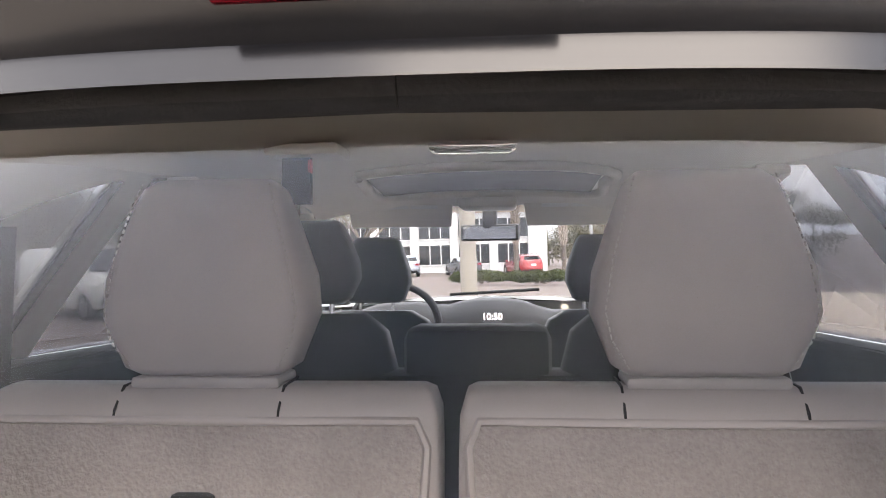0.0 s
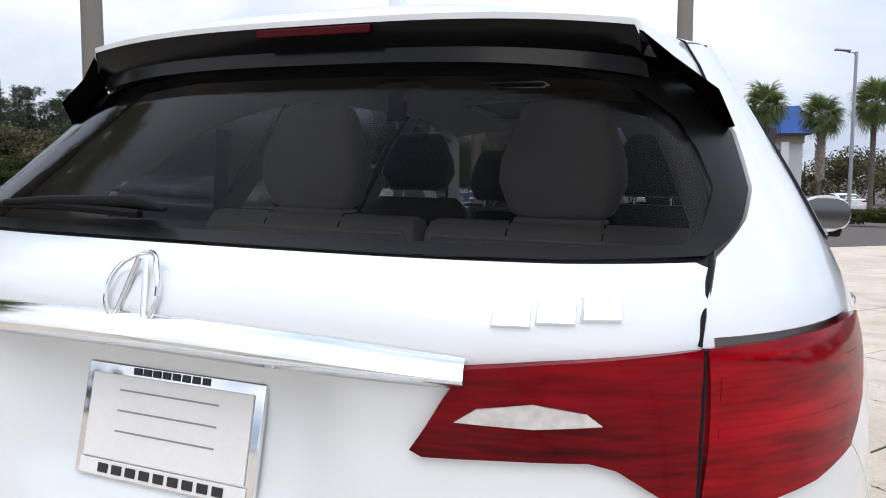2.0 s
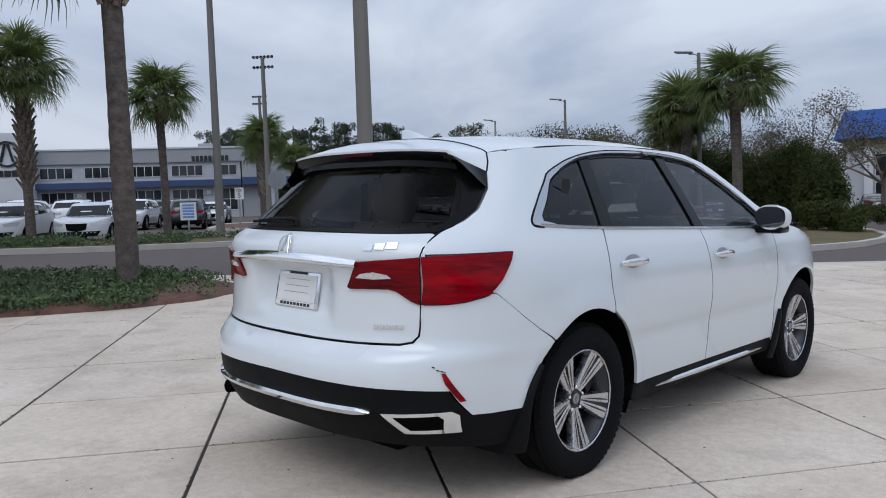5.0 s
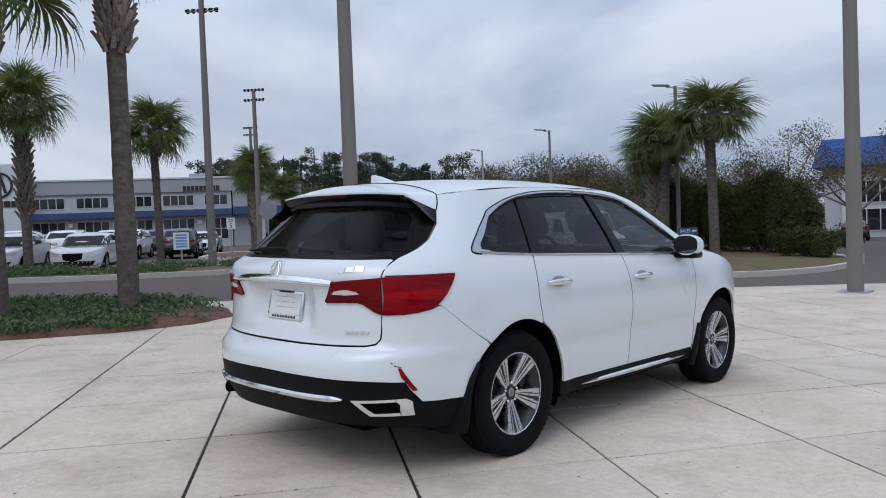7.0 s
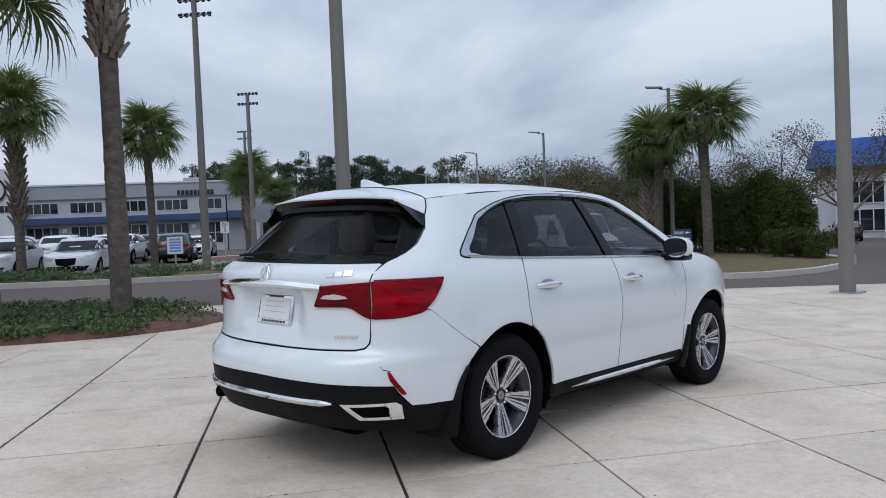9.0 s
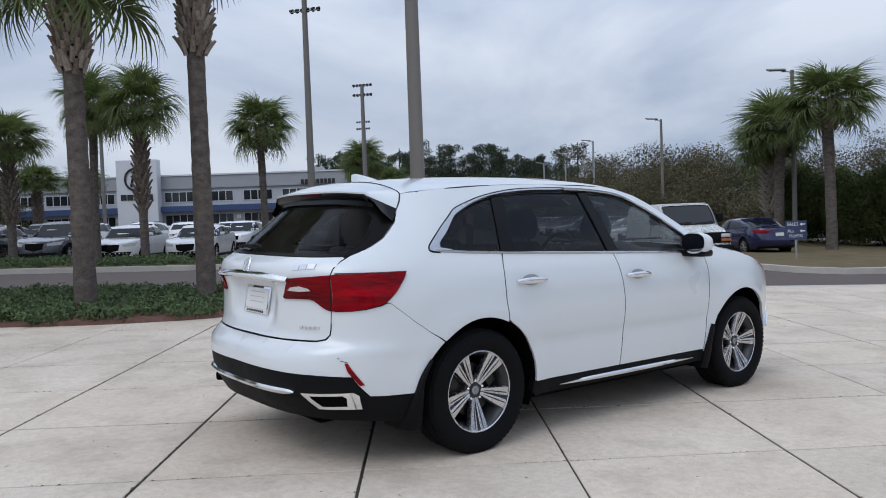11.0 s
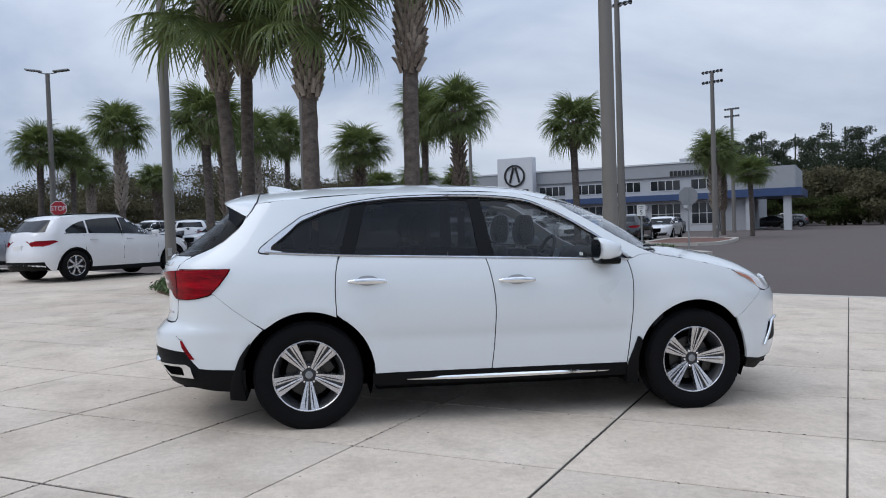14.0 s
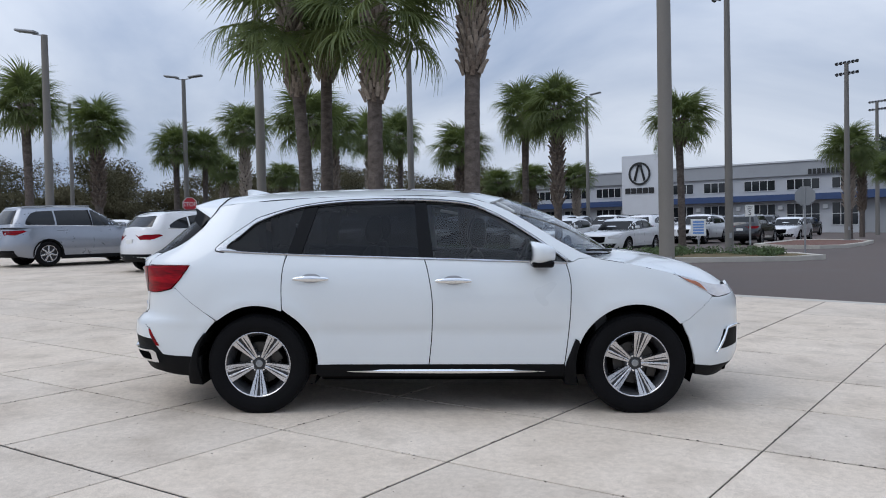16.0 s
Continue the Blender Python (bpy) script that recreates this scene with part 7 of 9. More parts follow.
for x, y, cz, st, sc in ((-23.1, 4.16, 5.85, 0, 1.0), (-25.1, 3.1, 6.0, 2, 0.9), (-24.07, 9.16, 5.45, 2, 0.95), (-38.6, 23.1, 5.6, 1, 1.25), (-46.5, 28.0, 5.4, 0, 1.1),
                         (-25.6, 0.5, 4.7, 1, 0.95), (-19.0, -4.6, 5.1, 2, 0.9), (-27.0, -5.0, 5.7, 0, 0.95), (-35.95, -11.2, 7.1, 0, 1.15), (-31.5, -17.3, 6.8, 1, 1.2), (-27.2, -18.4, 7.2, 3, 1.2),
                         (-38.7, -16.0, 6.4, 3, 1.1), (-39.6, -14.6, 6.3, 2, 1.0), (-50.0, -16.5, 6.0, 1, 1.1), (-51.8, -12.5, 5.6, 0, 1.1), (-36.6, -4.4, 6.6, 1, 1.0), (-38.9, -2.9, 6.8, 3, 1.0),
                         (-50, 6, 5.0, 0, 1.2), (-55, 10, 5.2, 1, 1.2), (-58, 4, 5.2, 2, 1.2), (-41, 27, 4.4, 3, 1.0), (-10.2, 26.8, 5.7, 2, 1.4), (-13.65, 29.15, 5.2, 3, 1.45), (-14.9, 30.6, 4.5, 1, 1.35), (0.5, 52, 6.0, 1, 1.1), (4.0, 55, 5.6, 0, 1.1), (7.0, 54, 6.2, 2, 1.1)):
    far_palm(x, y, cz, st, scale=sc)

# hedge and trees across the road
shrub(-9.6, 31.2, 3.4, 1.9, 3.9, 31, M_LEAF, "tall dense dark green hedge on the island", 60000, 0.045, turn=-35)
shrub(-14.0, 34.0, 3.6, 2.0, 4.1, 32, M_LEAF, "tall dense dark green hedge on the island", 52000, 0.045, turn=-35)
shrub(-6.3, 27.2, 1.7, 0.9, 1.25, 33, M_LEAF, "low clipped hedge at the island's edge", 14000, 0.035, turn=-20)
for x, y, s in ((8.5, 36, 0.8), (4.5, 37, 0.8), (1.5, 38, 0.7), (-1.5, 39, 0.7)):
    shrub(x, y, 1.6, 0.7, s, int(40 + x), M_LEAF, "low rounded shrub along the far kerb", 5000, 0.05)
broad_tree(-7.6, 37.5, 6.8, 4.6, 51, M_LEAFDRY, "thin spreading tree with sparse early leaves", 7000, 0.05)
broad_tree(-12.5, 42, 7.2, 5.0, 52, M_LEAFDRY, "thin spreading tree with sparse early leaves", 6000, 0.05)
for k, (x, y, h) in enumerate(((-20, 44, 6.4), (-25.5, 47, 6.8), (-31, 52, 7.2), (-36.5, 56, 7.2), (-42, 60, 7.6), (-48, 65, 7.8), (-56, 71, 8.2), (-64, 77, 8.6), (-16.5, 41, 5.8))):
    broad_tree(x, y, h, 5.5, 60 + k, M_LEAFDRY if k % 3 else M_LEAF, "scrubby olive-brown roadside tree with bare twigs", 8000, 0.055)


def woods(name, pts, h, seed, material, label, leaf, per, spread):
    """A far belt of trees as one mass: trunks, and crowns of many small leaves."""
    r = random.Random(seed)
    bm = bmesh.new()
    clouds = []
    for x, y in pts:
        hh = h * r.uniform(0.7, 1.15)
        z0 = gz(x, y)
        tube(bm, [(x, y, z0 - 0.3), (x + r.uniform(-0.4, 0.4), y, z0 + hh * 0.8)], [0.22, 0.06], 5)
        for k in range(7):
            c = (x + r.gauss(0, spread * 0.35), y + r.gauss(0, spread * 0.35), z0 + hh * r.uniform(0.3, 0.92))
            clouds.append((c, (spread * 0.45, spread * 0.45, hh * 0.16), per // 7, leaf, 0.25))
            clouds.append((c, (spread * 0.36, spread * 0.36, hh * 0.12), 240, leaf * 1.45, 0.1))
        clouds.append(((x, y, z0 + hh * 0.25), (spread * 0.5, spread * 0.5, hh * 0.25), 520, leaf * 1.45, 0.1))
    return tagged(leaf_part(name, leaf_quads(clouds, seed), material, None, bm), label, "woods", kind="stuff")


r = random.Random(9)
woods("far_woods", [(-62 - r.uniform(0, 22), -75 + k * 1.75 + r.uniform(-1, 1)) for k in range(47)], 6.8, 70, M_LEAFDRY, "belt of scrubby olive-green trees behind the lot", 0.085, 3200, 4.5)
woods("far_woods", [(-58 - r.uniform(0, 4), -75 + k * 2.2 + r.uniform(-1, 1)) for k in range(37)], 4.2, 71, M_LEAFDRY, "olive-brown undergrowth below the trees", 0.075, 2400, 4.0)
woods("far_woods", [on(13 + r.uniform(0, 14), -48 - k * 2.4).to_2d() for k in range(46)], 7.2, 72, M_LEAFDRY, "olive-brown trees along the far lot", 0.075, 3600, 5.0)
woods("far_woods", [on(14 + r.uniform(0, 4), -40 - k * 3).to_2d() for k in range(44)], 4.0, 73, M_LEAFDRY, "grey-brown undergrowth along the far lot", 0.07, 2400, 4.5)
woods("far_woods", [on(-20 + k * 2.0 + r.uniform(-1, 1), -104 - r.uniform(0, 8)).to_2d() for k in range(24)], 4.6, 74, M_LEAF, "dark scrub at the foot of the pines", 0.10, 2600, 5.0)
woods("far_woods", [(-34 + k * 3.2, 92 - 0.3 * k + r.uniform(-2, 2)) for k in range(22)], 7.5, 75, M_LEAFDRY, "far trees behind the blue-roofed building", 0.12, 1800, 5.5)


def pines(pts, seed):
    """Tall far pines: bare stems and clumped tops with sky between."""
    r = random.Random(seed)
    bm = bmesh.new()
    clouds = []
    for x, y in pts:
        h = r.uniform(10.5, 15)
        z0 = gz(x, y)
        tube(bm, [(x, y, z0 - 0.3), (x + r.uniform(-0.5, 0.5), y, z0 + h)], [0.2, 0.08], 5)
        for k in range(13):
            t = r.uniform(0.5, 1.0)
            w = 2.6 * (1.15 - t) + 0.7
            c = (x + r.gauss(0, w * 0.6), y + r.gauss(0, w * 0.6), z0 + h * t)
            clouds.append((c, (w * 0.8, w * 0.8, 0.75), 170, 0.15, 0.1))
    return tagged(leaf_part("far_pines", leaf_quads(clouds, seed), M_PINE, None, bm), "tall dark pines on the skyline", "woods", kind="stuff")


woods("far_woods", [on(-80 + k * 2.0 + r.uniform(-1, 1), -104 - r.uniform(0, 8)).to_2d() for k in range(52)], 7.5, 74, M_LEAFDRY, "scrub and young trees at the foot of the pines", 0.16, 900, 5.5)
woods("far_woods", [on(20 - k * 1.6, -150 - r.uniform(0, 12)).to_2d() for k in range(30)], 9.0, 75, M_LEAFDRY, "scrub at the far end of the lot", 0.2, 800, 6.0)
pines([on(-19 + k * 0.72 + r.uniform(-1, 1), -118 - r.uniform(0, 26)).to_2d() for k in range(62)], 81)

# ---- poles, lamps and signs ----
def light_pole(x, y, h, r0, r1, label, heads=(), material=None, plate=True, name="light_pole"):
    """A tapered pole on a base plate; heads: (kind, turn in degrees, height)."""
    t = thing(name, label, "light pole", pose(x, y, gz(x, y)), "light poles round the lots")
    bm = bmesh.new()
    lathe(bm, [(0.0, -0.2), (r0, -0.2), (r0, 0.0), (r0 + (r1 - r0) * 0.5, h * 0.5), (r1, h), (0.0, h)], 12, "Z")
    part("shaft", bm, material or M_POLE, t, smooth=40)
    if plate:
        part("base_plate", boxm(-r0 * 1.7, r0 * 1.7, -r0 * 1.7, r0 * 1.7, -0.02, 0.025, 0.006), M_GALV, t, "galvanised base plate")
        part("hand_hole", boxm(r0 - 0.015, r0 + 0.004, -0.05, 0.05, 0.55, 0.75, 0.004), M_GALV, t, "small cover plate low on the pole")
    for kind, turn, hz in heads:
        m = pose(0, 0, hz, 0, 0, turn)
        bm = bmesh.new()
        if kind == "arm":
            tube(bm, [m @ Vector((0, 0, -0.25)), m @ Vector((0.12, 0, -0.05)), m @ Vector((0.45, 0, 0.0))], 0.03, 6)
            ob = part("bracket", bm, M_GALV, t, smooth=50)
            bm = bmesh.new()
            box(bm, 0.30, 1.10, -0.19, 0.19, -0.02, 0.07, 0.03, m @ pose(0, 0, 0, 0, -7, 0))
            part("lamp_head", bm, M_GALV, t, "flat grey lamp head", smooth=40)
        else:
            tube(bm, [m @ Vector((-0.62, 0, 0)), m @ Vector((0.62, 0, 0))], 0.03, 6)
            part("cross_arm", bm, M_GALV, t, smooth=50)
            for k in range(6):
                mm = m @ pose(-0.56 + 0.224 * k, 0.06, 0.02, 38, 0, 0) @ Matrix.Scale(0.52, 4)
                bm = bmesh.new()
                lathe(bm, [(0.0, -0.13), (0.10, -0.12), (0.16, 0.02), (0.19, 0.14), (0.0, 0.14)], 10, "Z", m=mm)
                part("flood_lamp", bm, M_CLAD, t, "dark flood lamp", smooth=40)
    return t


light_pole(-6.49, 3.70, 10.5, 0.135, 0.095, "weathered grey concrete light pole on the forecourt")
light_pole(-13.55, -4.87, 10.5, 0.135, 0.095, "weathered grey concrete light pole on the forecourt")
light_pole(-0.65, 11.42, 10.5, 0.155, 0.11, "weathered grey concrete light pole beside the road")
light_pole(-22.66, 10.51, 10.1, 0.16, 0.10, "concrete flood-light pole in the verge", (("flood", 37, 10.1), ("flood", 37, 9.55)))
light_pole(-36.8, 22.1, 9.8, 0.17, 0.11, "tall flood-light pole beside the showroom", (("flood", 37, 9.8), ("flood", 37, 9.2)))
light_pole(-54.3, 33.3, 10.2, 0.17, 0.11, "tall flood-light pole beside the showroom", (("flood", 37, 10.2), ("flood", 37, 9.6)), plate=False)
light_pole(-30.1, -1.8, 9.5, 0.17, 0.12, "plain concrete light pole in the lot", (("arm", -40, 9.3), ("arm", 140, 9.3)))
light_pole(-37.8, -15.1, 9.3, 0.16, 0.11, "concrete light pole with two flat lamp heads", (("arm", -90, 9.35), ("arm", 90, 9.35)))
light_pole(-23.5, -15.6, 8.5, 0.17, 0.12, "concrete light pole with a flat lamp head", (("arm", -90, 8.55),))
light_pole(-47.2, -26.3, 9.4, 0.15, 0.10, "concrete light pole with two flat lamp heads", (("arm", -90, 9.4), ("arm", 90, 9.4)), plate=False)
light_pole(-50.4, 10.1, 10.2, 0.15, 0.10, "concrete light pole with a flat lamp head", (("arm", 60, 10.2),), plate=False)
for x, y, h in ((-13.3, 29.9, 7.9), (-28.1, 40.6, 8.0), (-40.6, 48.1, 8.0), (-53, 58, 8.2), (-64, 66, 8.2), (-2.5, 47, 8.0), (5.0, 45, 9.0)):
    light_pole(x, y, h, 0.11, 0.08, "slim grey lot lamp on a straight pole", (("arm", 190, h),), M_GALV if y > 44 else None, False)


def lettered(s, size, m, material, parent, sx=1.0, label=""):
    bm = text_mesh(s, size)
    bmesh.ops.transform(bm, matrix=m @ Matrix.Diagonal((sx, 1, 1, 1)), verts=bm.verts)
    return part("lettering", bm, material, parent, label or ("raised lettering"))


def facing(x, y, tx, ty):
    """The turn that points -y from (x, y) towards (tx, ty)."""
    return math.degrees(math.atan2(ty - y, tx - x)) + 90


def stop_sign(x, y, h, turn, label):
    t = thing("stop_sign", label, "road sign", pose(x, y, gz(x, y), 0, 0, turn), "stop signs")
    part("post", boxm(-0.03, 0.03, -0.0, 0.05, -0.2, h + 0.35, 0.006), M_GALV, t, "galvanised post")
    o = lambda rr: [(rr * math.cos(radians(22.5 + 45 * k)), h + rr * math.sin(radians(22.5 + 45 * k))) for k in range(8)]
    bm = bmesh.new()
    prism(bm, o(0.405), -0.006, 0.0)
    pl = part("plate", bm, M_SIGNBACK, t, "bare aluminium back")
    bm = bmesh.new()
    prism(bm, o(0.40), -0.009, -0.0065)
    part("white_border", bm, M_SIGNWHITE, pl)
    bm = bmesh.new()
    prism(bm, o(0.375), -0.012, -0.0095)
    part("red_face", bm, M_SIGNRED, pl)
    lettered("STOP", 0.34, pose(0, -0.015, h), M_SIGNWHITE, pl, 0.85, "white capital letters")


stop_sign(-35.0, -14.0, 2.1, facing(-35, -14, 4, -1), "red octagonal stop sign at the lot exit")
stop_sign(-23.93, 13.93, 2.15, facing(-23.9, 13.9, -60, 40), "stop sign seen from its grey back")


def plain_sign(x, y, w, z0, z1, turn, label, face, name="sign", bars=(), words=()):
    t = thing(name, label, "sign", pose(x, y, gz(x, y), 0, 0, turn), "small signs by the road")
    part("post", boxm(-0.03, 0.03, 0.0, 0.05, -0.2, z1 - 0.05, 0.005), M_GALV, t, "metal post")
    pl = part("plate", boxm(-w / 2, w / 2, -0.012, 0.0, z0, z1, 0.003), face, t)
    for x0, x1, a, b, mm in bars:
        part("bar", boxm(x0, x1, -0.017, -0.0125, a, b), mm, pl)
    for s, size, cx, cz, mm, sx in words:
        lettered(s, size, pose(cx, -0.016, cz), mm, pl, sx)
    return pl


plain_sign(-22.38, 11.18, 0.32, 1.36, 1.79, facing(-22.4, 11.2, 4, -3), "white speed limit sign with a black numeral", M_SIGNWHITE, "speed_limit_sign", (), (("SPEED", 0.08, 0, 1.72, M_BLACKLETTER, 1), ("LIMIT", 0.08, 0, 1.645, M_BLACKLETTER, 1), ("5", 0.25, 0, 1.49, M_BLACKLETTER, 1)))
plain_sign(-23.09, 9.49, 0.56, 0.62, 1.26, facing(-23.1, 9.5, 5, -3), "white notice board with blue print", M_SIGNWHITE, "notice_board", [(-0.20, 0.20, 1.12 - 0.105 * k, 1.19 - 0.105 * k, M_PAPERBLUE) for k in range(5)])
sales = plain_sign(-7.9, 19.5, 0.62, 0.62, 1.22, facing(-7.9, 19.5, 4.4, -4.4), "navy direction sign with white words and arrows", M_SIGNBLUE, "direction_sign", (), (("SALES", 0.15, -0.09, 1.11, M_SIGNWHITE, 0.85), ("ALL", 0.15, -0.14, 0.90, M_SIGNWHITE, 0.85), ("DELIVERIES", 0.13, 0.0, 0.74, M_SIGNWHITE, 0.62)))
for cz in (1.11, 0.90):
    bm = bmesh.new()
    prism(bm, [(0.11, cz), (0.17, cz + 0.05), (0.17, cz + 0.018), (0.27, cz + 0.018), (0.27, cz - 0.018), (0.17, cz - 0.018), (0.17, cz - 0.05)], -0.017, -0.0125)
    part("arrow", bm, M_SIGNWHITE, sales)

# ---- showroom across the lot ----
show_q = -75.0


def pq_box(p0, p1, q0, q1, z0, z1, bevel=0.0):
    """A box with its sides along the road's axes; heights are above sea level."""
    bm = bmesh.new()
    m = Matrix(((math.cos(GA), math.sin(GA), 0, 0), (math.sin(GA), -math.cos(GA), 0, 0), (0, 0, 1, 0), (0, 0, 0, 1)))
    box(bm, p0, p1, q0, q1, z0, z1, bevel, m)
    bmesh.ops.recalc_face_normals(bm, faces=bm.faces)
    return bm


show = thing("showroom", "two-storey light grey car showroom with a blue band", "building")
part("wall", pq_box(-48, -8.7, show_q - 25, show_q, -0.5, 6.55), M_STUCCO, show, "light grey stucco wall")
part("parapet", pq_box(-48.2, -8.5, show_q - 25.2, show_q + 0.25, 5.75, 7.05), M_STUCCO2, show, "darker grey parapet")
part("coping", pq_box(-48.3, -8.4, show_q - 25.3, show_q + 0.35, 7.05, 7.2), M_WHITEPANEL, show)
part("band", pq_box(-48.1, -8.6, show_q - 1, show_q + 0.9, 3.35, 3.95), M_BLUEBAND, show, "dark blue canopy band")
part("wing_wall", pq_box(-8.6, -6.2, show_q - 22, show_q - 0.2, -0.5, 6.3), M_STUCCO2, show, "grey side wing")
part("canopy", pq_box(-8.5, -1.7, show_q - 12, show_q + 0.6, 4.1, 6.2), M_STUCCO2, show, "grey drive-through canopy")
part("canopy_band", pq_box(-8.45, -1.2, show_q - 12.2, show_q + 0.85, 3.35, 4.1), M_BLUEBAND, show, "dark blue canopy edge")
for pc in (-5.8, -2.45):
    part("canopy_pillar", pq_box(pc - 0.35, pc + 0.35, show_q - 0.4, show_q + 0.4, 0.0, 3.4), M_STUCCO, show)
part("rooftop_unit", pq_box(-13.5, -11.8, show_q - 8, show_q - 6, 7.0, 8.0, 0.05), M_STUCCO2, show)
tower = part("sign_tower", pq_box(-31.7, -27.6, show_q + 0.35, show_q + 1.6, 0.0, 8.75, 0.05), M_WHITEPANEL, show, "white sign tower with a round black mark")
m = Matrix(((math.cos(GA), math.sin(GA), 0, 0), (math.sin(GA), -math.cos(GA), 0, 0), (0, 0, 1, 0), (0, 0, 0, 1))) @ pose(-29.65, show_q + 1.66, 6.75)
bm = bmesh.new()
lathe(bm, [(1.02, 0.0), (1.02, 0.06), (1.22, 0.06), (1.22, 0.0)], 40, "Y", m=m)
part("sign_ring", bm, M_BLACKLETTER, tower, "black oval ring")
bm = bmesh.new()
for s in (1, -1):
    tube(bm, [m @ Vector((0.12 * s, 0.03, 0.95)), m @ Vector((0.55 * s, 0.03, -0.72))], 0.13, 6)
part("sign_mark", bm, M_BLACKLETTER, tower, "black abstract mark")
for k in range(5):
    part("name_bar", pq_box(-31.28 + 0.66 * k, -30.72 + 0.66 * k, show_q + 1.6, show_q + 1.68, 4.66, 5.24), M_BLACKLETTER, tower)
for k in range(9):
    part("name_bar", pq_box(-13.3 + 0.40 * k, -13.0 + 0.40 * k, show_q, show_q + 0.32, 5.80, 6.30), M_BLACKLETTER, show)
# ribbon windows: upper and lower rows, each with its own frame and panes
for p0, n in ((-47.6, 4), (-43.6, 4), (-39.55, 4), (-35.5, 4), (-27.4, 4), (-23.35, 4), (-19.3, 4), (-15.3, 4), (-11.3, 3)):
    for z0, z1 in ((4.35, 5.45), (0.9, 3.1)):
        w = 0.74 * n
        win = part("window", pq_box(p0, p0 + w, show_q - 0.1, show_q + 0.05, z0, z1), M_FRAMEWHITE, show, "white-framed ribbon window")
        for k in range(n):
            rows = ((z0 + 0.07, z1 - 0.07),) if z0 > 4 else ((z0 + 0.07, (z0 + z1) / 2 - 0.03), ((z0 + z1) / 2 + 0.03, z1 - 0.07))
            for a, b in rows:
                part("pane", pq_box(p0 + 0.74 * k + 0.04, p0 + 0.74 * (k + 1) - 0.04, show_q + 0.05, show_q + 0.065, a, b), M_WINDOWDARK, win)
for pc in (-40.1, -32.2, -23.9, -19.85, -15.85, -11.85):
    part("wall_lamp", pq_box(pc - 0.2, pc + 0.2, show_q, show_q + 0.25, 2.5, 2.9, 0.03), M_SIGNWHITE, show)

# second dealership with the blue roof, beyond the road to the right
def axis_box(x0, x1, y0, y1, z0, z1):
    return boxm(x0, x1, y0, y1, z0, z1)


blue = thing("blue_roof_building", "pale building with a bright blue metal roof", "building", pose(-16.4, 62.0, gz(-17, 62), 0, 0, 10))
part("wall", axis_box(0, 20, 0, 18, -0.5, 5.6), M_STUCCO, blue, "pale stucco wall")
part("brown_band", axis_box(-0.1, 20.1, -0.12, 18.1, 4.7, 5.65), mat("tan_stucco", (0.36, 0.29, 0.22), 0.85, var=0.08), blue, "tan band below the eaves")
bm = bmesh.new()
for (ya, za), (yb, zb) in (((-1.0, 5.45), (5.5, 8.15)), ((5.5, 8.15), (12.5, 8.15)), ((12.5, 8.15), (19.0, 5.45)), ((19.0, 5.45), (-1.0, 5.45))):
    bm.faces.new([bm.verts.new(v) for v in ((-0.8, ya, za), (20.8, ya, za), (20.8, yb, zb), (-0.8, yb, zb))])
for x in (-0.8, 20.8):
    bm.faces.new([bm.verts.new((x, y_, z_)) for y_, z_ in ((-1.0, 5.45), (5.5, 8.15), (12.5, 8.15), (19.0, 5.45))])
bmesh.ops.remove_doubles(bm, verts=bm.verts, dist=0.001)
bmesh.ops.recalc_face_normals(bm, faces=bm.faces)
roofb = part("roof", bm, M_BLUEROOF, blue, "bright blue standing-seam roof")
for k in range(14):
    x = 1.5 + 1.28 * k
    bm = bmesh.new()
    tube(bm, [(x, -1.0, 5.48), (x, 5.5, 8.18)], 0.035, 4)
    part("seam", bm, M_BLUEROOF, roofb)
for k in range(5):
    for z0, z1 in ((0.3, 2.1), (2.5, 4.3)):
        w = part("window", axis_box(2 + 3.4 * k, 4.9 + 3.4 * k, -0.08, 0.1, z0, z1), M_FRAMEWHITE, blue)
        for j in range(3):
            part("pane", axis_box(2.07 + 3.4 * k + 0.95 * j, 2.93 + 3.4 * k + 0.95 * j, -0.1, -0.078, z0 + 0.08, z1 - 0.08), M_WINDOWDARK, w)
for k in range(6):
    part("pillar", axis_box(1.3 + 3.4 * k, 1.9 + 3.4 * k, -0.5, 0.1, -0.5, 4.8), M_WHITEPANEL, blue)


# ---- parked cars ----
PAINTS = {
    "white": mat("white_car_paint", (0.72, 0.72, 0.73), 0.25, var=0.03, coat=1.0), "black": mat("black_car_paint", (0.012, 0.013, 0.016), 0.2, var=0.2, coat=1.0),
    "grey": mat("dark_grey_car_paint", (0.075, 0.08, 0.088), 0.28, 0.4, var=0.06, coat=1.0), "silver": mat("silver_car_paint", (0.27, 0.29, 0.33), 0.3, 0.6, var=0.05, coat=1.0),
    "blue": mat("deep_blue_car_paint", (0.004, 0.006, 0.050), 0.22, 0.2, var=0.1, coat=1.0), "red": mat("red_car_paint", (0.30, 0.02, 0.025), 0.25, var=0.08, coat=1.0)}
M_CARGLASS = mat("parked_car_glass", (0.010, 0.012, 0.014), 0.06, var=0.3, scale=1.5, spec=0.35)
PARKED = {}


def loft(bm, rings_, caps=True):
    vs = [[bm.verts.new(p) for p in r_] for r_ in rings_]
    n = len(vs[0])
    for a, b in zip(vs, vs[1:]):
        for k in range(n):
            bm.faces.new((a[k], a[(k + 1) % n], b[(k + 1) % n], b[k]))
    if caps:
        bm.faces.new(vs[0][::-1])
        bm.faces.new(vs[-1])


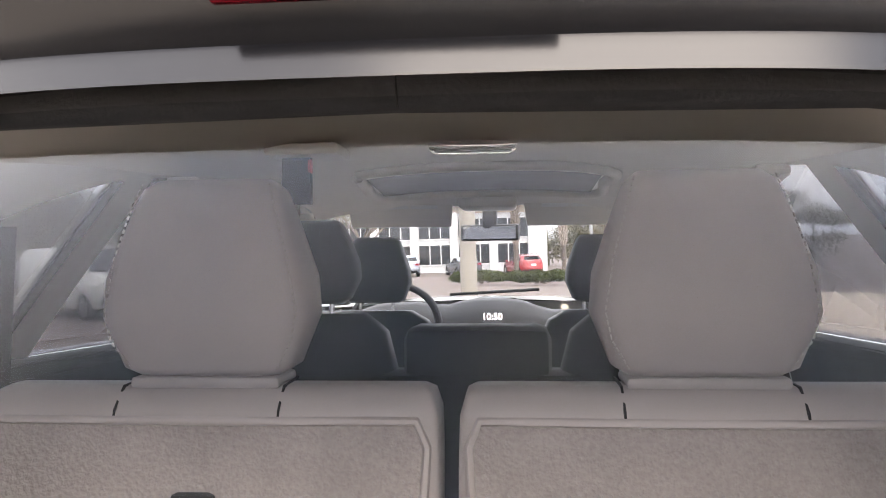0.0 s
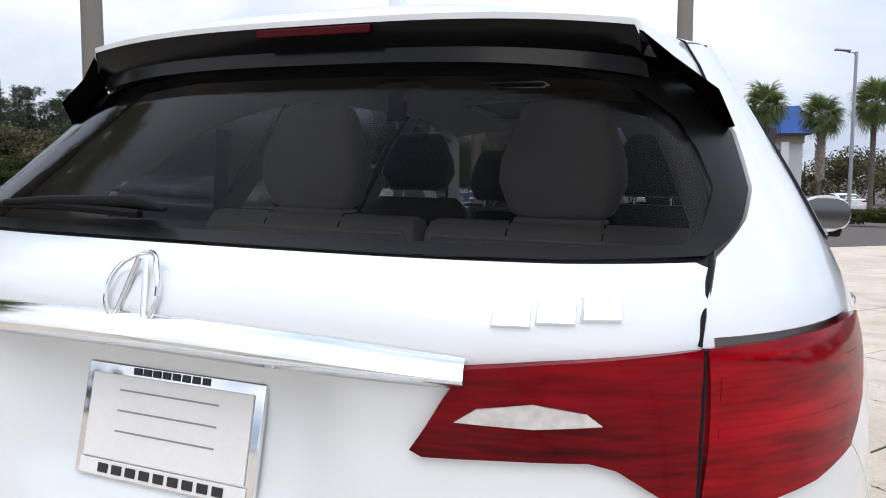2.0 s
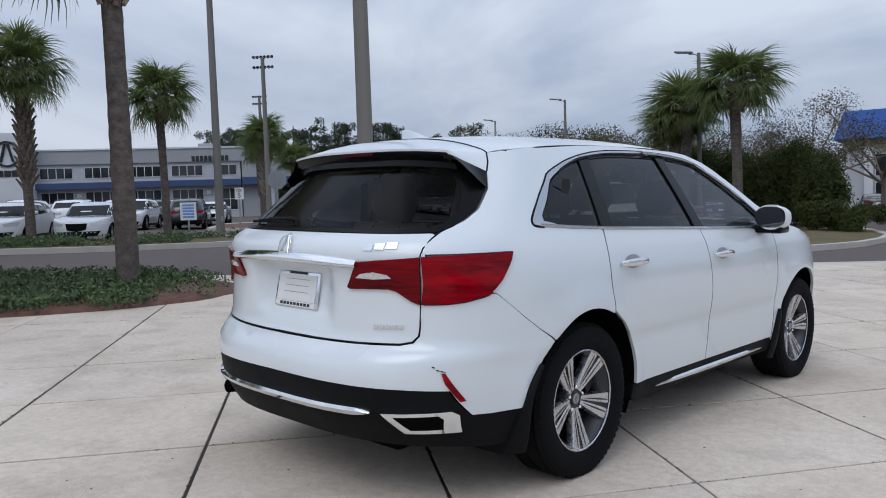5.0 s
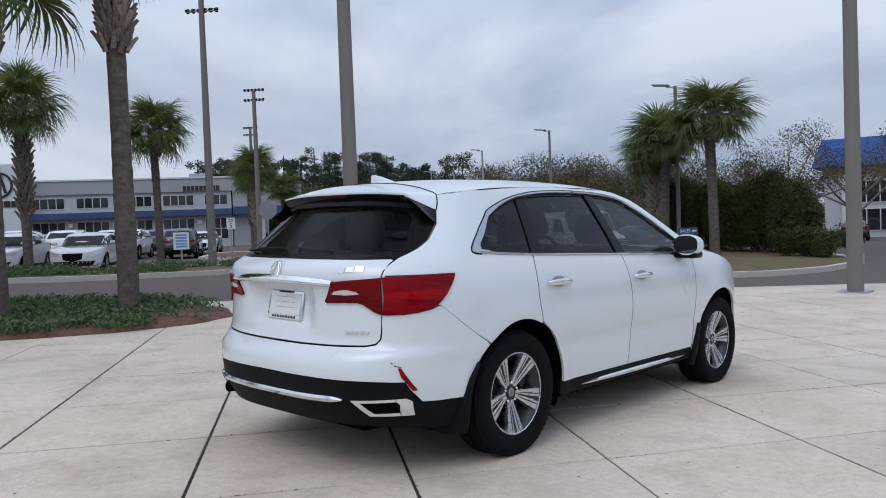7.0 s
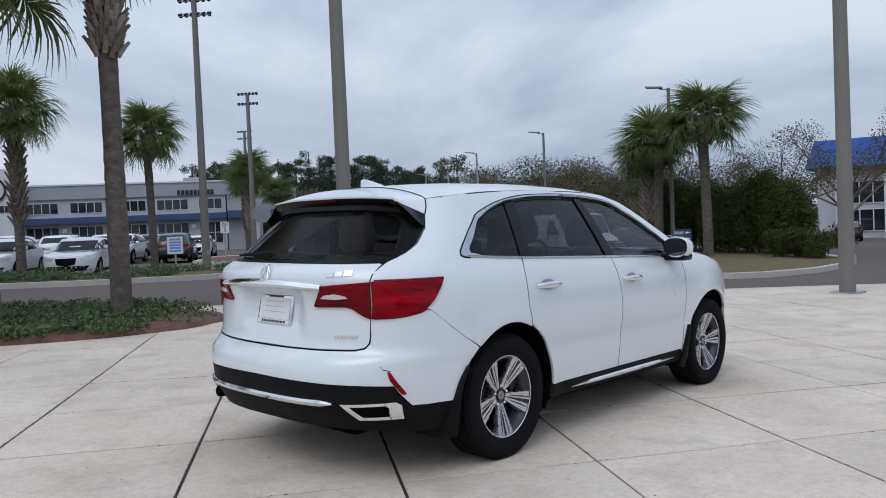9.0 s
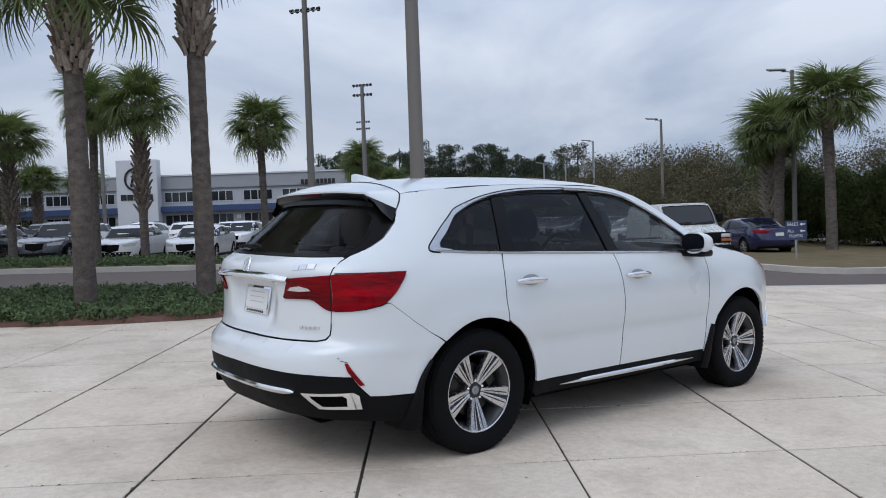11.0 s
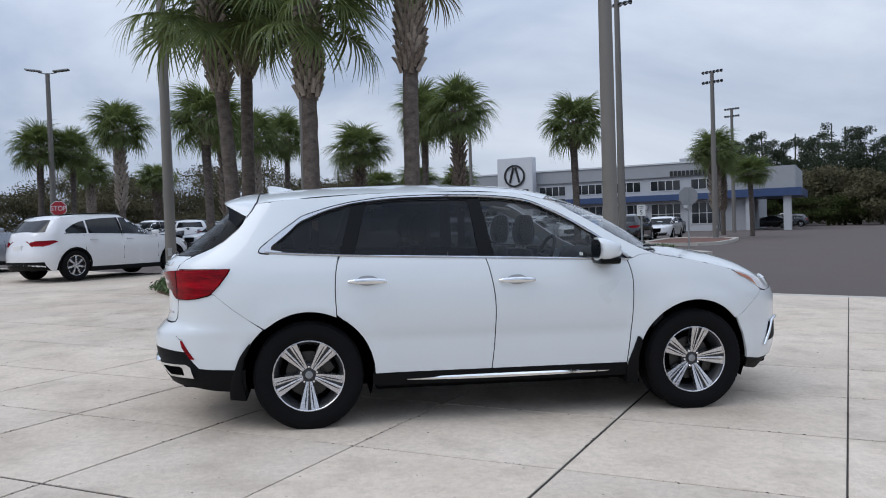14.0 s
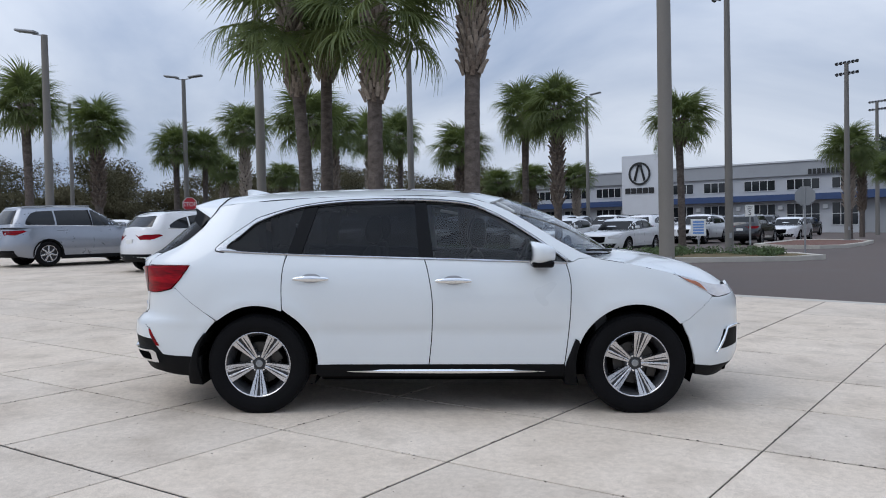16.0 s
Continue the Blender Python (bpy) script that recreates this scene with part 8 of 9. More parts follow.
SHAPES = {
    # length, half width, height, wheelbase, then lines of the body
    "suv": dict(L=4.66, W=0.925, H=1.60, wb=2.84, belt=((-2.4, 1.16), (-1.6, 1.10), (0.0, 1.055), (0.95, 1.02), (1.5, 0.965), (2.0, 0.87), (2.4, 0.76)),
                tail=((1.0, -2.24), (1.12, -2.17), (1.30, -2.00), (1.44, -1.86), (1.55, -1.74)), rail=((-2.2, 1.44), (-1.7, 1.50), (-1.0, 1.545), (0.0, 1.56), (0.45, 1.50), (0.7, 1.44)),
                win=((-1.62, 1.20), (-1.34, 1.35), (-0.9, 1.45), (-0.3, 1.492), (0.15, 1.485), (0.42, 1.41), (0.70, 1.25), (0.92, 1.085)), cuts=(-1.05, -0.12)),
    "wagon": dict(L=4.94, W=0.965, H=1.76, wb=2.82, belt=((-2.5, 1.17), (-1.6, 1.16), (0.0, 1.13), (1.0, 1.11), (1.6, 1.06), (2.1, 0.98), (2.5, 0.86)),
                  tail=((1.1, -2.42), (1.2, -2.38), (1.40, -2.27), (1.56, -2.17), (1.68, -2.08)), rail=((-2.4, 1.645), (-1.8, 1.675), (-0.8, 1.70), (0.0, 1.70), (0.5, 1.64), (0.8, 1.56)),
                  win=((-2.00, 1.25), (-1.90, 1.42), (-1.70, 1.56), (-1.2, 1.605), (-0.3, 1.625), (0.2, 1.61), (0.50, 1.52), (0.80, 1.34), (1.02, 1.17)), cuts=(-1.16, -0.12)),
    "sedan": dict(L=4.85, W=0.92, H=1.43, wb=2.80, belt=((-2.45, 0.98), (-2.1, 1.05), (-1.4, 1.055), (-0.5, 1.0), (0.5, 0.965), (1.0, 0.94), (1.7, 0.88), (2.1, 0.80), (2.45, 0.68)),
                  tail=((0.95, -1.98), (1.04, -1.86), (1.16, -1.58), (1.28, -1.28), (1.38, -1.0)), rail=((-1.7, 1.20), (-1.2, 1.315), (-0.7, 1.375), (-0.1, 1.392), (0.3, 1.34), (0.6, 1.27)),
                  win=((-1.42, 1.09), (-1.20, 1.19), (-0.85, 1.28), (-0.4, 1.325), (0.05, 1.315), (0.38, 1.24), (0.66, 1.13), (0.90, 1.005)), cuts=(-1.02, -0.14))}


def shell_side(hw, rear, front, yr, yf, nr, nf):
    """The right half of a body's skin: x at (y, z), and y at (x, z) for tail and nose."""
    def side(y, z):
        w = hw(z)
        t, n = ((yr - y) / (yr - rear(z)), nr) if y < yr else ((y - yf) / (front(z) - yf), nf) if y > yf else (0.0, 2.0)
        return w * max(0.0, 1 - min(1.0, t) ** n) ** (1 / n)

    def tail(x, z):
        return yr + (rear(z) - yr) * max(0.0, 1 - min(1.0, abs(x) / hw(z)) ** nr) ** (1 / nr)

    def nose(x, z):
        return yf + (front(z) - yf) * max(0.0, 1 - min(1.0, abs(x) / hw(z)) ** nf) ** (1 / nf)

    def columns():
        cols = []
        for k in range(11):
            ph = math.pi / 2 * (1 - k / 11)
            cols.append(lambda z, ph=ph: (hw(z) * math.cos(ph) ** (2 / nr), yr + (rear(z) - yr) * math.sin(ph) ** (2 / nr)))
        n = max(6, round((yf - yr) / 0.10))
        cols += [lambda z, y=yr + (yf - yr) * k / n: (hw(z), y) for k in range(n + 1)]
        for k in range(1, 12):
            ph = math.pi / 2 * k / 11
            cols.append(lambda z, ph=ph: (hw(z) * max(0.0, math.cos(ph)) ** (2 / nf), yf + (front(z) - yf) * math.sin(ph) ** (2 / nf)))
        return cols
    return side, tail, nose, columns


def shell_mesh(columns, low, high, rows, crown):
    """Both sides between two height lines, closed over the top with a crown."""
    bm = bmesh.new()
    grid = []
    for c in columns:
        y = c(0.9)[1]
        z0, z1 = low(y), high(y)
        pts = [(*c(z0 + (z1 - z0) * k / rows), z0 + (z1 - z0) * k / rows) for k in range(rows + 1)]
        xt, yt, zt = pts[-1]
        over = [(xt * m, yt, zt + crown * min(1.0, xt / 0.5) * (1 - abs(m) ** 2.4)) for m in (0.92, 0.75, 0.5, 0.2, -0.2, -0.5, -0.75, -0.92)]
        grid.append([bm.verts.new(p) for p in pts + over + [(-x, y_, z) for x, y_, z in pts[::-1]]])
    for a, b in zip(grid, grid[1:]):
        for k in range(len(a) - 1):
            bm.faces.new((a[k], b[k], b[k + 1], a[k + 1]))
    bmesh.ops.remove_doubles(bm, verts=bm.verts, dist=0.0005)
    bmesh.ops.recalc_face_normals(bm, faces=bm.faces)
    return bm


def parked_car(kind, colour, x, y, yaw, label, group="cars in the dealership lot"):
    """A parked car; yaw turns its nose from +y. Like ones are copied."""
    along, off = x * math.cos(GA) + y * math.sin(GA), x * math.sin(GA) - y * math.cos(GA)
    paved = off > -9.1 and -36 < along < 28
    at = pose(x, y, gz(x, y) - (0.0 if paved else 0.13), 0, 0, yaw)
    key = (kind, colour)
    if key in PARKED:
        return tagged(copy_thing(PARKED[key], at), label, group=group)
    paint = PAINTS[colour]
    t = thing("parked_car", label, "car", at, group)
    PARKED[key] = t
    S = SHAPES[kind]
    L, W, H, wb = S["L"], S["W"], S["H"], S["wb"]
    f, bk, tall = L / 2, -L / 2, kind != "sedan"
    belt_, rail, R = spl(*S["belt"]), spl(*S["rail"]), 0.36 if tall else 0.335
    bz = belt_(-1.0)
    hw = spl((0.22, W * 0.93), (0.45, W * 0.985), (0.70, W), (0.86, W * 0.985), (1.0, W * 0.955), (1.20, W * 0.90))
    rear = spl((0.22, bk + 0.16), (0.42, bk + 0.01), (0.62, bk), (0.80, bk + 0.05), (1.0, bk + 0.10), (1.2, bk + 0.17))
    front = spl((0.22, f - 0.10), (0.42, f), (0.62, f - 0.005), (0.80, f - 0.06), (0.95, f - 0.20), (1.2, f - 0.6))
    side, tail, nose, cols = shell_side(hw, rear, front, bk + 0.85, f - 1.05, 3.0, 2.5)

    def low(y_):
        z = 0.24 + 0.10 * max(0.0, (abs(y_) - 1.9) / 0.5)
        for wy in (wb / 2, -wb / 2):
            d = abs(y_ - wy)
            if d < R + 0.05:
                z = max(z, R + math.sqrt((R + 0.05) ** 2 - d * d))
        return z
    bm = shell_mesh(cols(), low, belt_, 9, 0.035)
    body = part("body", bm, paint, t, colour + " painted body", smooth=50)
    hw2 = spl((bz - 0.1, W * 0.955), (bz, W * 0.925), (bz + 0.2, W * 0.85), (bz + 0.4, W * 0.735), (bz + 0.55, W * 0.63))
    tl = S["tail"]
    ws = [(bz - 0.15, 1.42), (bz - 0.05, 1.27), (bz + 0.10, 0.98), (bz + 0.25, 0.68), (bz + 0.40, 0.38), (bz + 0.55, 0.05)]
    side2, tail2, nose2, cols2 = shell_side(hw2, spl(*tl), spl(*ws), tl[-1][1] + 0.12 if tall else -0.75, -0.05, 2.8, 2.3)
    part("cabin", shell_mesh(cols2(), lambda y_: belt_(y_) - 0.05, rail, 8, H - rail(-0.5)), paint, t, smooth=50)
    # glass: side panes, windscreen, rear window
    sill = lambda y_: belt_(y_) + 0.028
    wt = run(list(S["win"]), 3)
    c0, c1 = S["cuts"]
    seams, pulls, arches = bmesh.new(), bmesh.new(), bmesh.new()
    for sd in (1, -1):
        fs = lambda u, v: Vector((side2(u, v) + 0.004, u, v))
        for nm, ya, yb in (("quarter_window", wt[0][0], c0 - 0.025), ("rear_window_pane", c0 + 0.02, c1 - 0.03), ("front_window_pane", c1 + 0.03, wt[-1][0] - 0.02)):
            up_ = cut(wt, ya, yb)
            o = [(v, sill(v)) for v in np.linspace(ya + 0.005, yb, 4)] + up_[::-1]
            if o[0][1] < up_[0][1] + 0.5:
                skin(nm, o, fs, M_CARGLASS, t, 0.09, 0.0, sd, "dark reflecting glass")
        skin_line("belt_moulding", [(v, belt_(v) + 0.016) for v in np.linspace(wt[0][0] - 0.05, wt[-1][0], 12)], lambda u, v: Vector((side2(u, v) + 0.004, u, v)), 0.010, M_CHROME if tall else M_GLOSSBLACK, t, sd)
        skin_line("pillar_trim", [(c1, sill(c1)), (c1 - 0.01, (sill(c1) + cut(wt, c1, 0.3)[0][1]) / 2), (c1 - 0.03, cut(wt, c1, 0.3)[0][1])], fs, 0.024, M_GLOSSBLACK, t, sd)
        for yd in (c0 - 0.12 if tall else c0 - 0.05, c1, 0.92):
            tube(seams, [(sd * (side(u, v) - 0.001), u, v) for u, v in ((yd, belt_(yd) + 0.01), (yd + 0.02, 0.75), (yd + 0.01, 0.46))], 0.006, 6)
        for yd in (c0 + 0.02, c1 + 0.12):
            tube(pulls, [(sd * (side(u, bz - 0.12) + 0.012), u, bz - 0.12) for u in (yd, yd + 0.2)], 0.013, 6)
        # lamps on the corners
        zt = bz - (0.10 if tall else 0.05)
        q = [(bk + 0.09, zt - 0.02), (bk + 0.09, zt - 0.15), (bk + 0.28, zt - 0.13), (bk + 0.50, zt - 0.04), (bk + 0.42, zt - 0.01)]
        lampt = skin("tail_lamp", q, lambda u, v: Vector((side(max(u, rear(v) + 0.004), v) + 0.012, u, v)), M_REDLENS, t, 0.07, 0.02, sd, "red tail lamp")
        q = [(0.42, zt - 0.045), (0.44, zt - 0.12), (W * 0.80, zt - 0.15), (W * 0.86, zt - 0.02)]
        skin("lamp_half", q, lambda u, v: Vector((u, tail(u, v) - 0.012, v)), M_REDLENS, lampt, 0.07, 0.02, sd)
        zh = belt_(f - 0.35)
        q = [(0.42, zh - 0.10), (0.46, zh - 0.19), (W * 0.86, zh - 0.16), (W * 0.92, zh - 0.03), (0.66, zh - 0.05)]
        skin("headlamp", q, lambda u, v: Vector((u, nose(u, v) + 0.008, v)), M_CLEARLENS, t, 0.07, 0.02, sd, "clear headlamp", normal=lambda u, v: Vector((0.4, 1, 0.2)).normalized())
        bm = boxm(-0.085, 0.085, -0.06, 0.05, -0.055, 0.06, 0.03)
        bmesh.ops.transform(bm, matrix=pose(sd * (W + 0.07), 0.80, bz + 0.02), verts=bm.verts)
        part("door_mirror", bm, paint, t, smooth=50)
        if tall:
            part("roof_rail", tube_mesh([(sd * (hw2(rail(v)) - 0.02), v, rail(v) + 0.05) for v in np.linspace(tl[-1][1] + 0.1, -0.05, 8)], 0.015), M_GALV if kind == "wagon" else M_GLOSSBLACK, t, smooth=60)
    top_z, bot_z = rail(tl[-1][1]) - 0.05, max(belt_(tl[1][1]), tl[1][0]) + 0.02
    xw = lambda z: hw2(z) * 0.80
    o = [(-xw(bot_z), bot_z), (xw(bot_z), bot_z), (xw(top_z), top_z), (-xw(top_z), top_z)]
    skin("rear_screen", o, lambda u, v: Vector((u, tail2(u, v) - 0.006, v)), M_CARGLASS, t, 0.10, 0.0, 1, "dark rear window")
    zb, zt = belt_(1.15) + 0.03, rail(0.42) - 0.01
    o = [(-hw2(zb) * 0.86, zb), (hw2(zb) * 0.86, zb), (hw2(zt) * 0.84, zt), (-hw2(zt) * 0.84, zt)]
    skin("windscreen", o, lambda u, v: Vector((u, nose2(u, v) + 0.006, v)), M_CARGLASS, t, 0.10, 0.0, 1, "dark reflecting windscreen", normal=lambda u, v: Vector((0, 0.75, 0.66)))
    zh = belt_(f - 0.2)
    o = [(-0.34, zh - 0.05), (0.34, zh - 0.05), (0.30, zh - 0.26), (0.0, zh - 0.33), (-0.30, zh - 0.26)]
    up_n = lambda u, v: Vector((0, 1, 0))
    skin("grille", o, lambda u, v: Vector((u, nose(u, v) + 0.008, v)), M_GLOSSBLACK, t, 0.09, 0.02, 1, "black five-sided grille", normal=up_n)
    skin("air_intake", [(-0.70, 0.44), (0.70, 0.44), (0.60, 0.29), (-0.60, 0.29)], lambda u, v: Vector((u, nose(u, v) + 0.006, v)), M_CLAD, t, 0.10, 0.02, 1, "dark lower intake", normal=up_n)
    skin("rear_skirt", [(-0.78, 0.27), (0.78, 0.27), (0.76, 0.47 if tall else 0.36), (-0.76, 0.47 if tall else 0.36)], lambda u, v: Vector((u, tail(u, v) - 0.006, v)), M_CLAD, t, 0.10, 0.02, 1, "black lower bumper")
    part("licence_plate", boxm(-0.16, 0.16, rear(0.78) - 0.014, rear(0.78) + 0.05, 0.72, 0.86, 0.004), M_SIGNWHITE, t, "white plate without legible marks")
    part("underside", boxm(-W * 0.8, W * 0.8, bk + 0.35, f - 0.35, 0.26, 0.5, 0.03), M_DARK, t)
    for sd in (1, -1):
        part("sill", boxm(*((W * 0.90, W * 0.975) if sd > 0 else (-W * 0.975, -W * 0.90)), -wb / 2 + R, wb / 2 - R, 0.20, 0.31, 0.02), M_CLAD, t, smooth=40)
        for wy in (wb / 2, -wb / 2):
            w = new("wheel")
            w.parent = t
            w.matrix_local = pose(sd * (W - 0.115), wy, R, 0, 0, 0 if sd > 0 else 180) @ Matrix.Diagonal((1, R / 0.34, R / 0.34, 1))
            for nm, me in LOT_WHEEL:
                ob = new(nm, me)
                ob.parent = w
            bm = arches
            rows = []
            for a in range(-10, 191, 20):
                c_, s_ = math.cos(radians(a)), math.sin(radians(a))
                xo = side(wy + (R + 0.05) * c_, max(0.3, R + (R + 0.05) * s_))
                rows.append([bm.verts.new((sd * (xo + (0.008 if tall else -0.004)), wy + (R + 0.075 if tall else R + 0.05) * c_, R + (R + 0.075 if tall else R + 0.05) * s_)), bm.verts.new((sd * (xo - 0.005), wy + (R + 0.03) * c_, R + (R + 0.03) * s_)), bm.verts.new((sd * (W - 0.32), wy + (R + 0.03) * c_, R + (R + 0.03) * s_))])
            for a, b_ in zip(rows, rows[1:]):
                for j in range(2):
                    bm.faces.new((a[j], a[j + 1], b_[j + 1], b_[j]))
            bm.faces.new([r_[2] for r_ in rows])
    part("wheel_arches", arches, M_CLAD if tall else M_DARK, t, smooth=40)
    part("door_seams", seams, M_RUBBER, t)
    part("door_handles", pulls, paint, t, smooth=60)
    return t


def tube_mesh(pts, radius, n=6):
    bm = bmesh.new()
    tube(bm, pts, radius, n)
    return bm


def lot_wheel():
    out = []
    bm = bmesh.new()
    lathe(bm, [(0.22, 0.09), (0.25, 0.11), (0.31, 0.112), (0.335, 0.09), (0.34, 0.04), (0.34, -0.06), (0.32, -0.10), (0.2, -0.10)], 28)
    bmesh.ops.recalc_face_normals(bm, faces=bm.faces)
    out.append(("tyre", bm, M_TYRE))
    bm = bmesh.new()
    lathe(bm, [(0.228, 0.098), (0.22, 0.07), (0.20, 0.03), (0.0, 0.02)], 28)
    bmesh.ops.recalc_face_normals(bm, faces=bm.faces)
    out.append(("rim", bm, M_DARKALLOY))
    bm = bmesh.new()
    lathe(bm, [(0.214, 0.10), (0.228, 0.102), (0.228, 0.095)], 28)
    for k in range(7):
        box(bm, 0.05, 0.092, -0.021, 0.021, 0.02, 0.222, 0.004, pose(0, 0, 0, 360 / 7 * k, 0, 0))
    lathe(bm, [(0.0, 0.095), (0.05, 0.092), (0.055, 0.06)], 14)
    out.append(("spokes", bm, M_ALLOY))
    res = []
    for nm, bm, mm in out:
        me = bpy.data.meshes.new(nm)
        bm.to_mesh(me)
        bm.free()
        me.materials.append(mm)
        for p in me.polygons:
            p.use_smooth = True
        me.set_sharp_from_angle(angle=radians(35))
        res.append((nm, me))
    return res


LOT_WHEEL = lot_wheel()
TO_ROAD, FROM_ROAD = -180 + 53.2, 53.2
# two cars on the forecourt beyond
parked_car("suv", "white", -14.9, -6.75, 50, "white crossover parked on the forecourt, seen from behind", "cars on the forecourt")
parked_car("wagon", "silver", -17.2, -11.35, 50, "silver-blue SUV parked on the forecourt", "cars on the forecourt")
names = {"white": "white", "black": "black", "grey": "dark grey", "silver": "silver", "blue": "deep blue", "red": "red"}
r = random.Random(5)
row = ["white", "white", "grey", "black", "black", "white", "silver", "grey", "white", "black", "grey", "white", "white", "silver", "black"]
for k in range(11):
    x, y = pq(-9.6 - 2.75 * k, -24.7)
    c = row[k]
    kind = "sedan" if k in (0, 1, 3, 5, 6, 9) else "suv"
    parked_car(kind, c, x + r.uniform(-0.15, 0.15), y, TO_ROAD + r.uniform(-2, 2), f"{names[c]} {kind} in the front row, nose to the road".replace("suv", "SUV"))
for k in range(13):
    x, y = pq(-8.2 - 2.8 * k, -38.0)
    c = row[(k * 4 + 4) % 15]
    parked_car("suv", c, x, y, (TO_ROAD if k % 2 else FROM_ROAD) + r.uniform(-3, 3), f"{names[c]} SUV in the second row of the lot")
for k in range(13):
    x, y = pq(-7.8 - 2.8 * k, -44.5)
    c = row[(k * 2 + 1) % 15]
    parked_car("suv" if k % 3 else "sedan", c, x, y, (FROM_ROAD if k % 2 else TO_ROAD) + r.uniform(-3, 3), f"{names[c]} car in the third row of the lot")
for k in range(12):
    x, y = pq(-10.5 - 2.8 * k, -60.0)
    c = row[(k * 7 + 3) % 15]
    parked_car("suv" if k % 2 else "sedan", c, x, y, TO_ROAD + r.uniform(-3, 3), f"{names[c]} car parked before the showroom")
for k in range(38):
    x, y = pq(11.6 - 0.05 * k, -33.5 - 2.75 * k)
    c = row[(k * 2 + 9) % 15]
    parked_car("suv" if k % 3 else "sedan", c, x, y, 53.2 + 90 + r.uniform(-2, 2), f"{names[c]} car in the long row beside the trees", "cars in the long row")
parked_car("sedan", "black", -74.3, 49.0, 53.2 + 90, "black sedan beside the showroom canopy")
parked_car("suv", "grey", -80.2, 55.2, 53.2 + 90, "dark grey SUV in the shade of the canopy")
parked_car("wagon", "white", -87.0, 58.5, 53.2 + 90, "white wagon beyond the canopy")
parked_car("sedan", "blue", -12.6, 24.6, 60, "deep blue coupe parked behind the hedge island")
for k in range(7):
    c = row[(k * 5 + 2) % 15]
    parked_car("suv" if k % 2 else "sedan", c, -32.0 - 1.2 * k, -24.0 + 3.2 * k, 95 + r.uniform(-4, 4), f"{names[c]} car in the lot behind the palms")
for k, c in enumerate(("blue", "white", "red", "grey", "silver", "black", "white")):
    parked_car("sedan" if k % 2 else "suv", c, 10.0 - 4.5 * k, 58.0 - 0.6 * k, 20, f"{names[c]} car outside the blue-roofed building", "cars outside the blue-roofed building")
# unseen cars added behind the camera, to be mirrored in the windows
for k in range(9):
    c = row[(k * 3) % 15]
    parked_car("sedan" if k % 2 else "suv", c, 15.5 + 0.4 * k, -9.0 + 3.1 * k, -80 + r.uniform(-4, 4), f"{names[c]} car added out of view across the forecourt", "cars across the forecourt")


# ---- work van ----
def leaf_wrap():
    m = bpy.data.materials.new("leaf_print_wrap")
    m.use_nodes = True
    nt = m.node_tree
    b = nt.nodes["Principled BSDF"]
    b.inputs["Roughness"].default_value, b.inputs["Coat Weight"].default_value = 0.35, 0.4
    co = nt.nodes.new("ShaderNodeTexCoord")
    vo = nt.nodes.new("ShaderNodeTexVoronoi")
    vo.feature, vo.inputs["Scale"].default_value = "DISTANCE_TO_EDGE", 6.5
    mp = nt.nodes.new("ShaderNodeMapping")
    mp.inputs["Scale"].default_value, mp.inputs["Rotation"].default_value = (1, 2.4, 1), (0.5, 0.6, 0.4)
    nt.links.new(co.outputs["Object"], mp.inputs["Vector"])
    nt.links.new(mp.outputs["Vector"], vo.inputs["Vector"])
    rp = nt.nodes.new("ShaderNodeValToRGB")
    e = rp.color_ramp.elements
    e[0].position, e[0].color = 0.0, (0.025, 0.024, 0.022, 1)
    e[1].position, e[1].color = 0.085, (0.60, 0.61, 0.60, 1)
    el = e.new(0.045)
    el.color = (0.17, 0.19, 0.11, 1)
    nt.links.new(vo.outputs["Distance"], rp.inputs["Fac"])
    nt.links.new(rp.outputs["Color"], b.inputs["Base Color"])
    return m


M_WRAP = leaf_wrap()
VAN_X, VAN_Y = -11.75, 18.6
van = thing("van", "work van wrapped in a black and green leaf print", "van", pose(VAN_X, VAN_Y, gz(VAN_X, VAN_Y) - 0.13, 0, 0, TO_ROAD))
bm = bmesh.new()
sec = lambda w, y, z0, z1: [(x, y, z) for x, z in ((w * 0.95, z0), (w, z0 + 0.3), (w * 0.99, z0 + 0.6), (w * 0.90, z1 - 0.15), (w * 0.80, z1), (-w * 0.80, z1), (-w * 0.90, z1 - 0.15), (-w * 0.99, z0 + 0.6), (-w, z0 + 0.3), (-w * 0.95, z0))]
loft(bm, [sec(0.98, -2.75, 0.35, 1.85), sec(1.0, -2.6, 0.32, 1.92), sec(1.0, 0.0, 0.30, 1.95), sec(1.0, 1.05, 0.30, 1.91), sec(0.99, 1.75, 0.30, 1.22), sec(0.97, 2.45, 0.32, 1.10), sec(0.90, 2.70, 0.42, 0.98)])
bmesh.ops.recalc_face_normals(bm, faces=bm.faces)
part("body", bm, M_WRAP, van, "leaf-print wrap", smooth=35)
part("roof_panel", boxm(-0.76, 0.76, -2.55, 0.95, 1.915, 1.955, 0.015), PAINTS["white"], van, "plain white roof", smooth=40)
part("front_mask", boxm(-0.90, 0.90, 2.52, 2.705, 0.64, 1.0, 0.03), M_CLAD, van, "black mask round the lamps", smooth=40)
slope = lambda f_: (1.75 - 0.70 * f_ + 0.010, 1.22 + 0.69 * f_ + 0.009)
bm = bmesh.new()
edge_ = [(-0.77, 0.07), (-0.4, 0.045), (0.0, 0.04), (0.4, 0.045), (0.77, 0.07), (0.79, 0.5), (0.76, 0.90), (0.4, 0.93), (-0.4, 0.93), (-0.76, 0.90), (-0.79, 0.5)]
front_ = [bm.verts.new((x_, *slope(f_))) for x_, f_ in edge_]
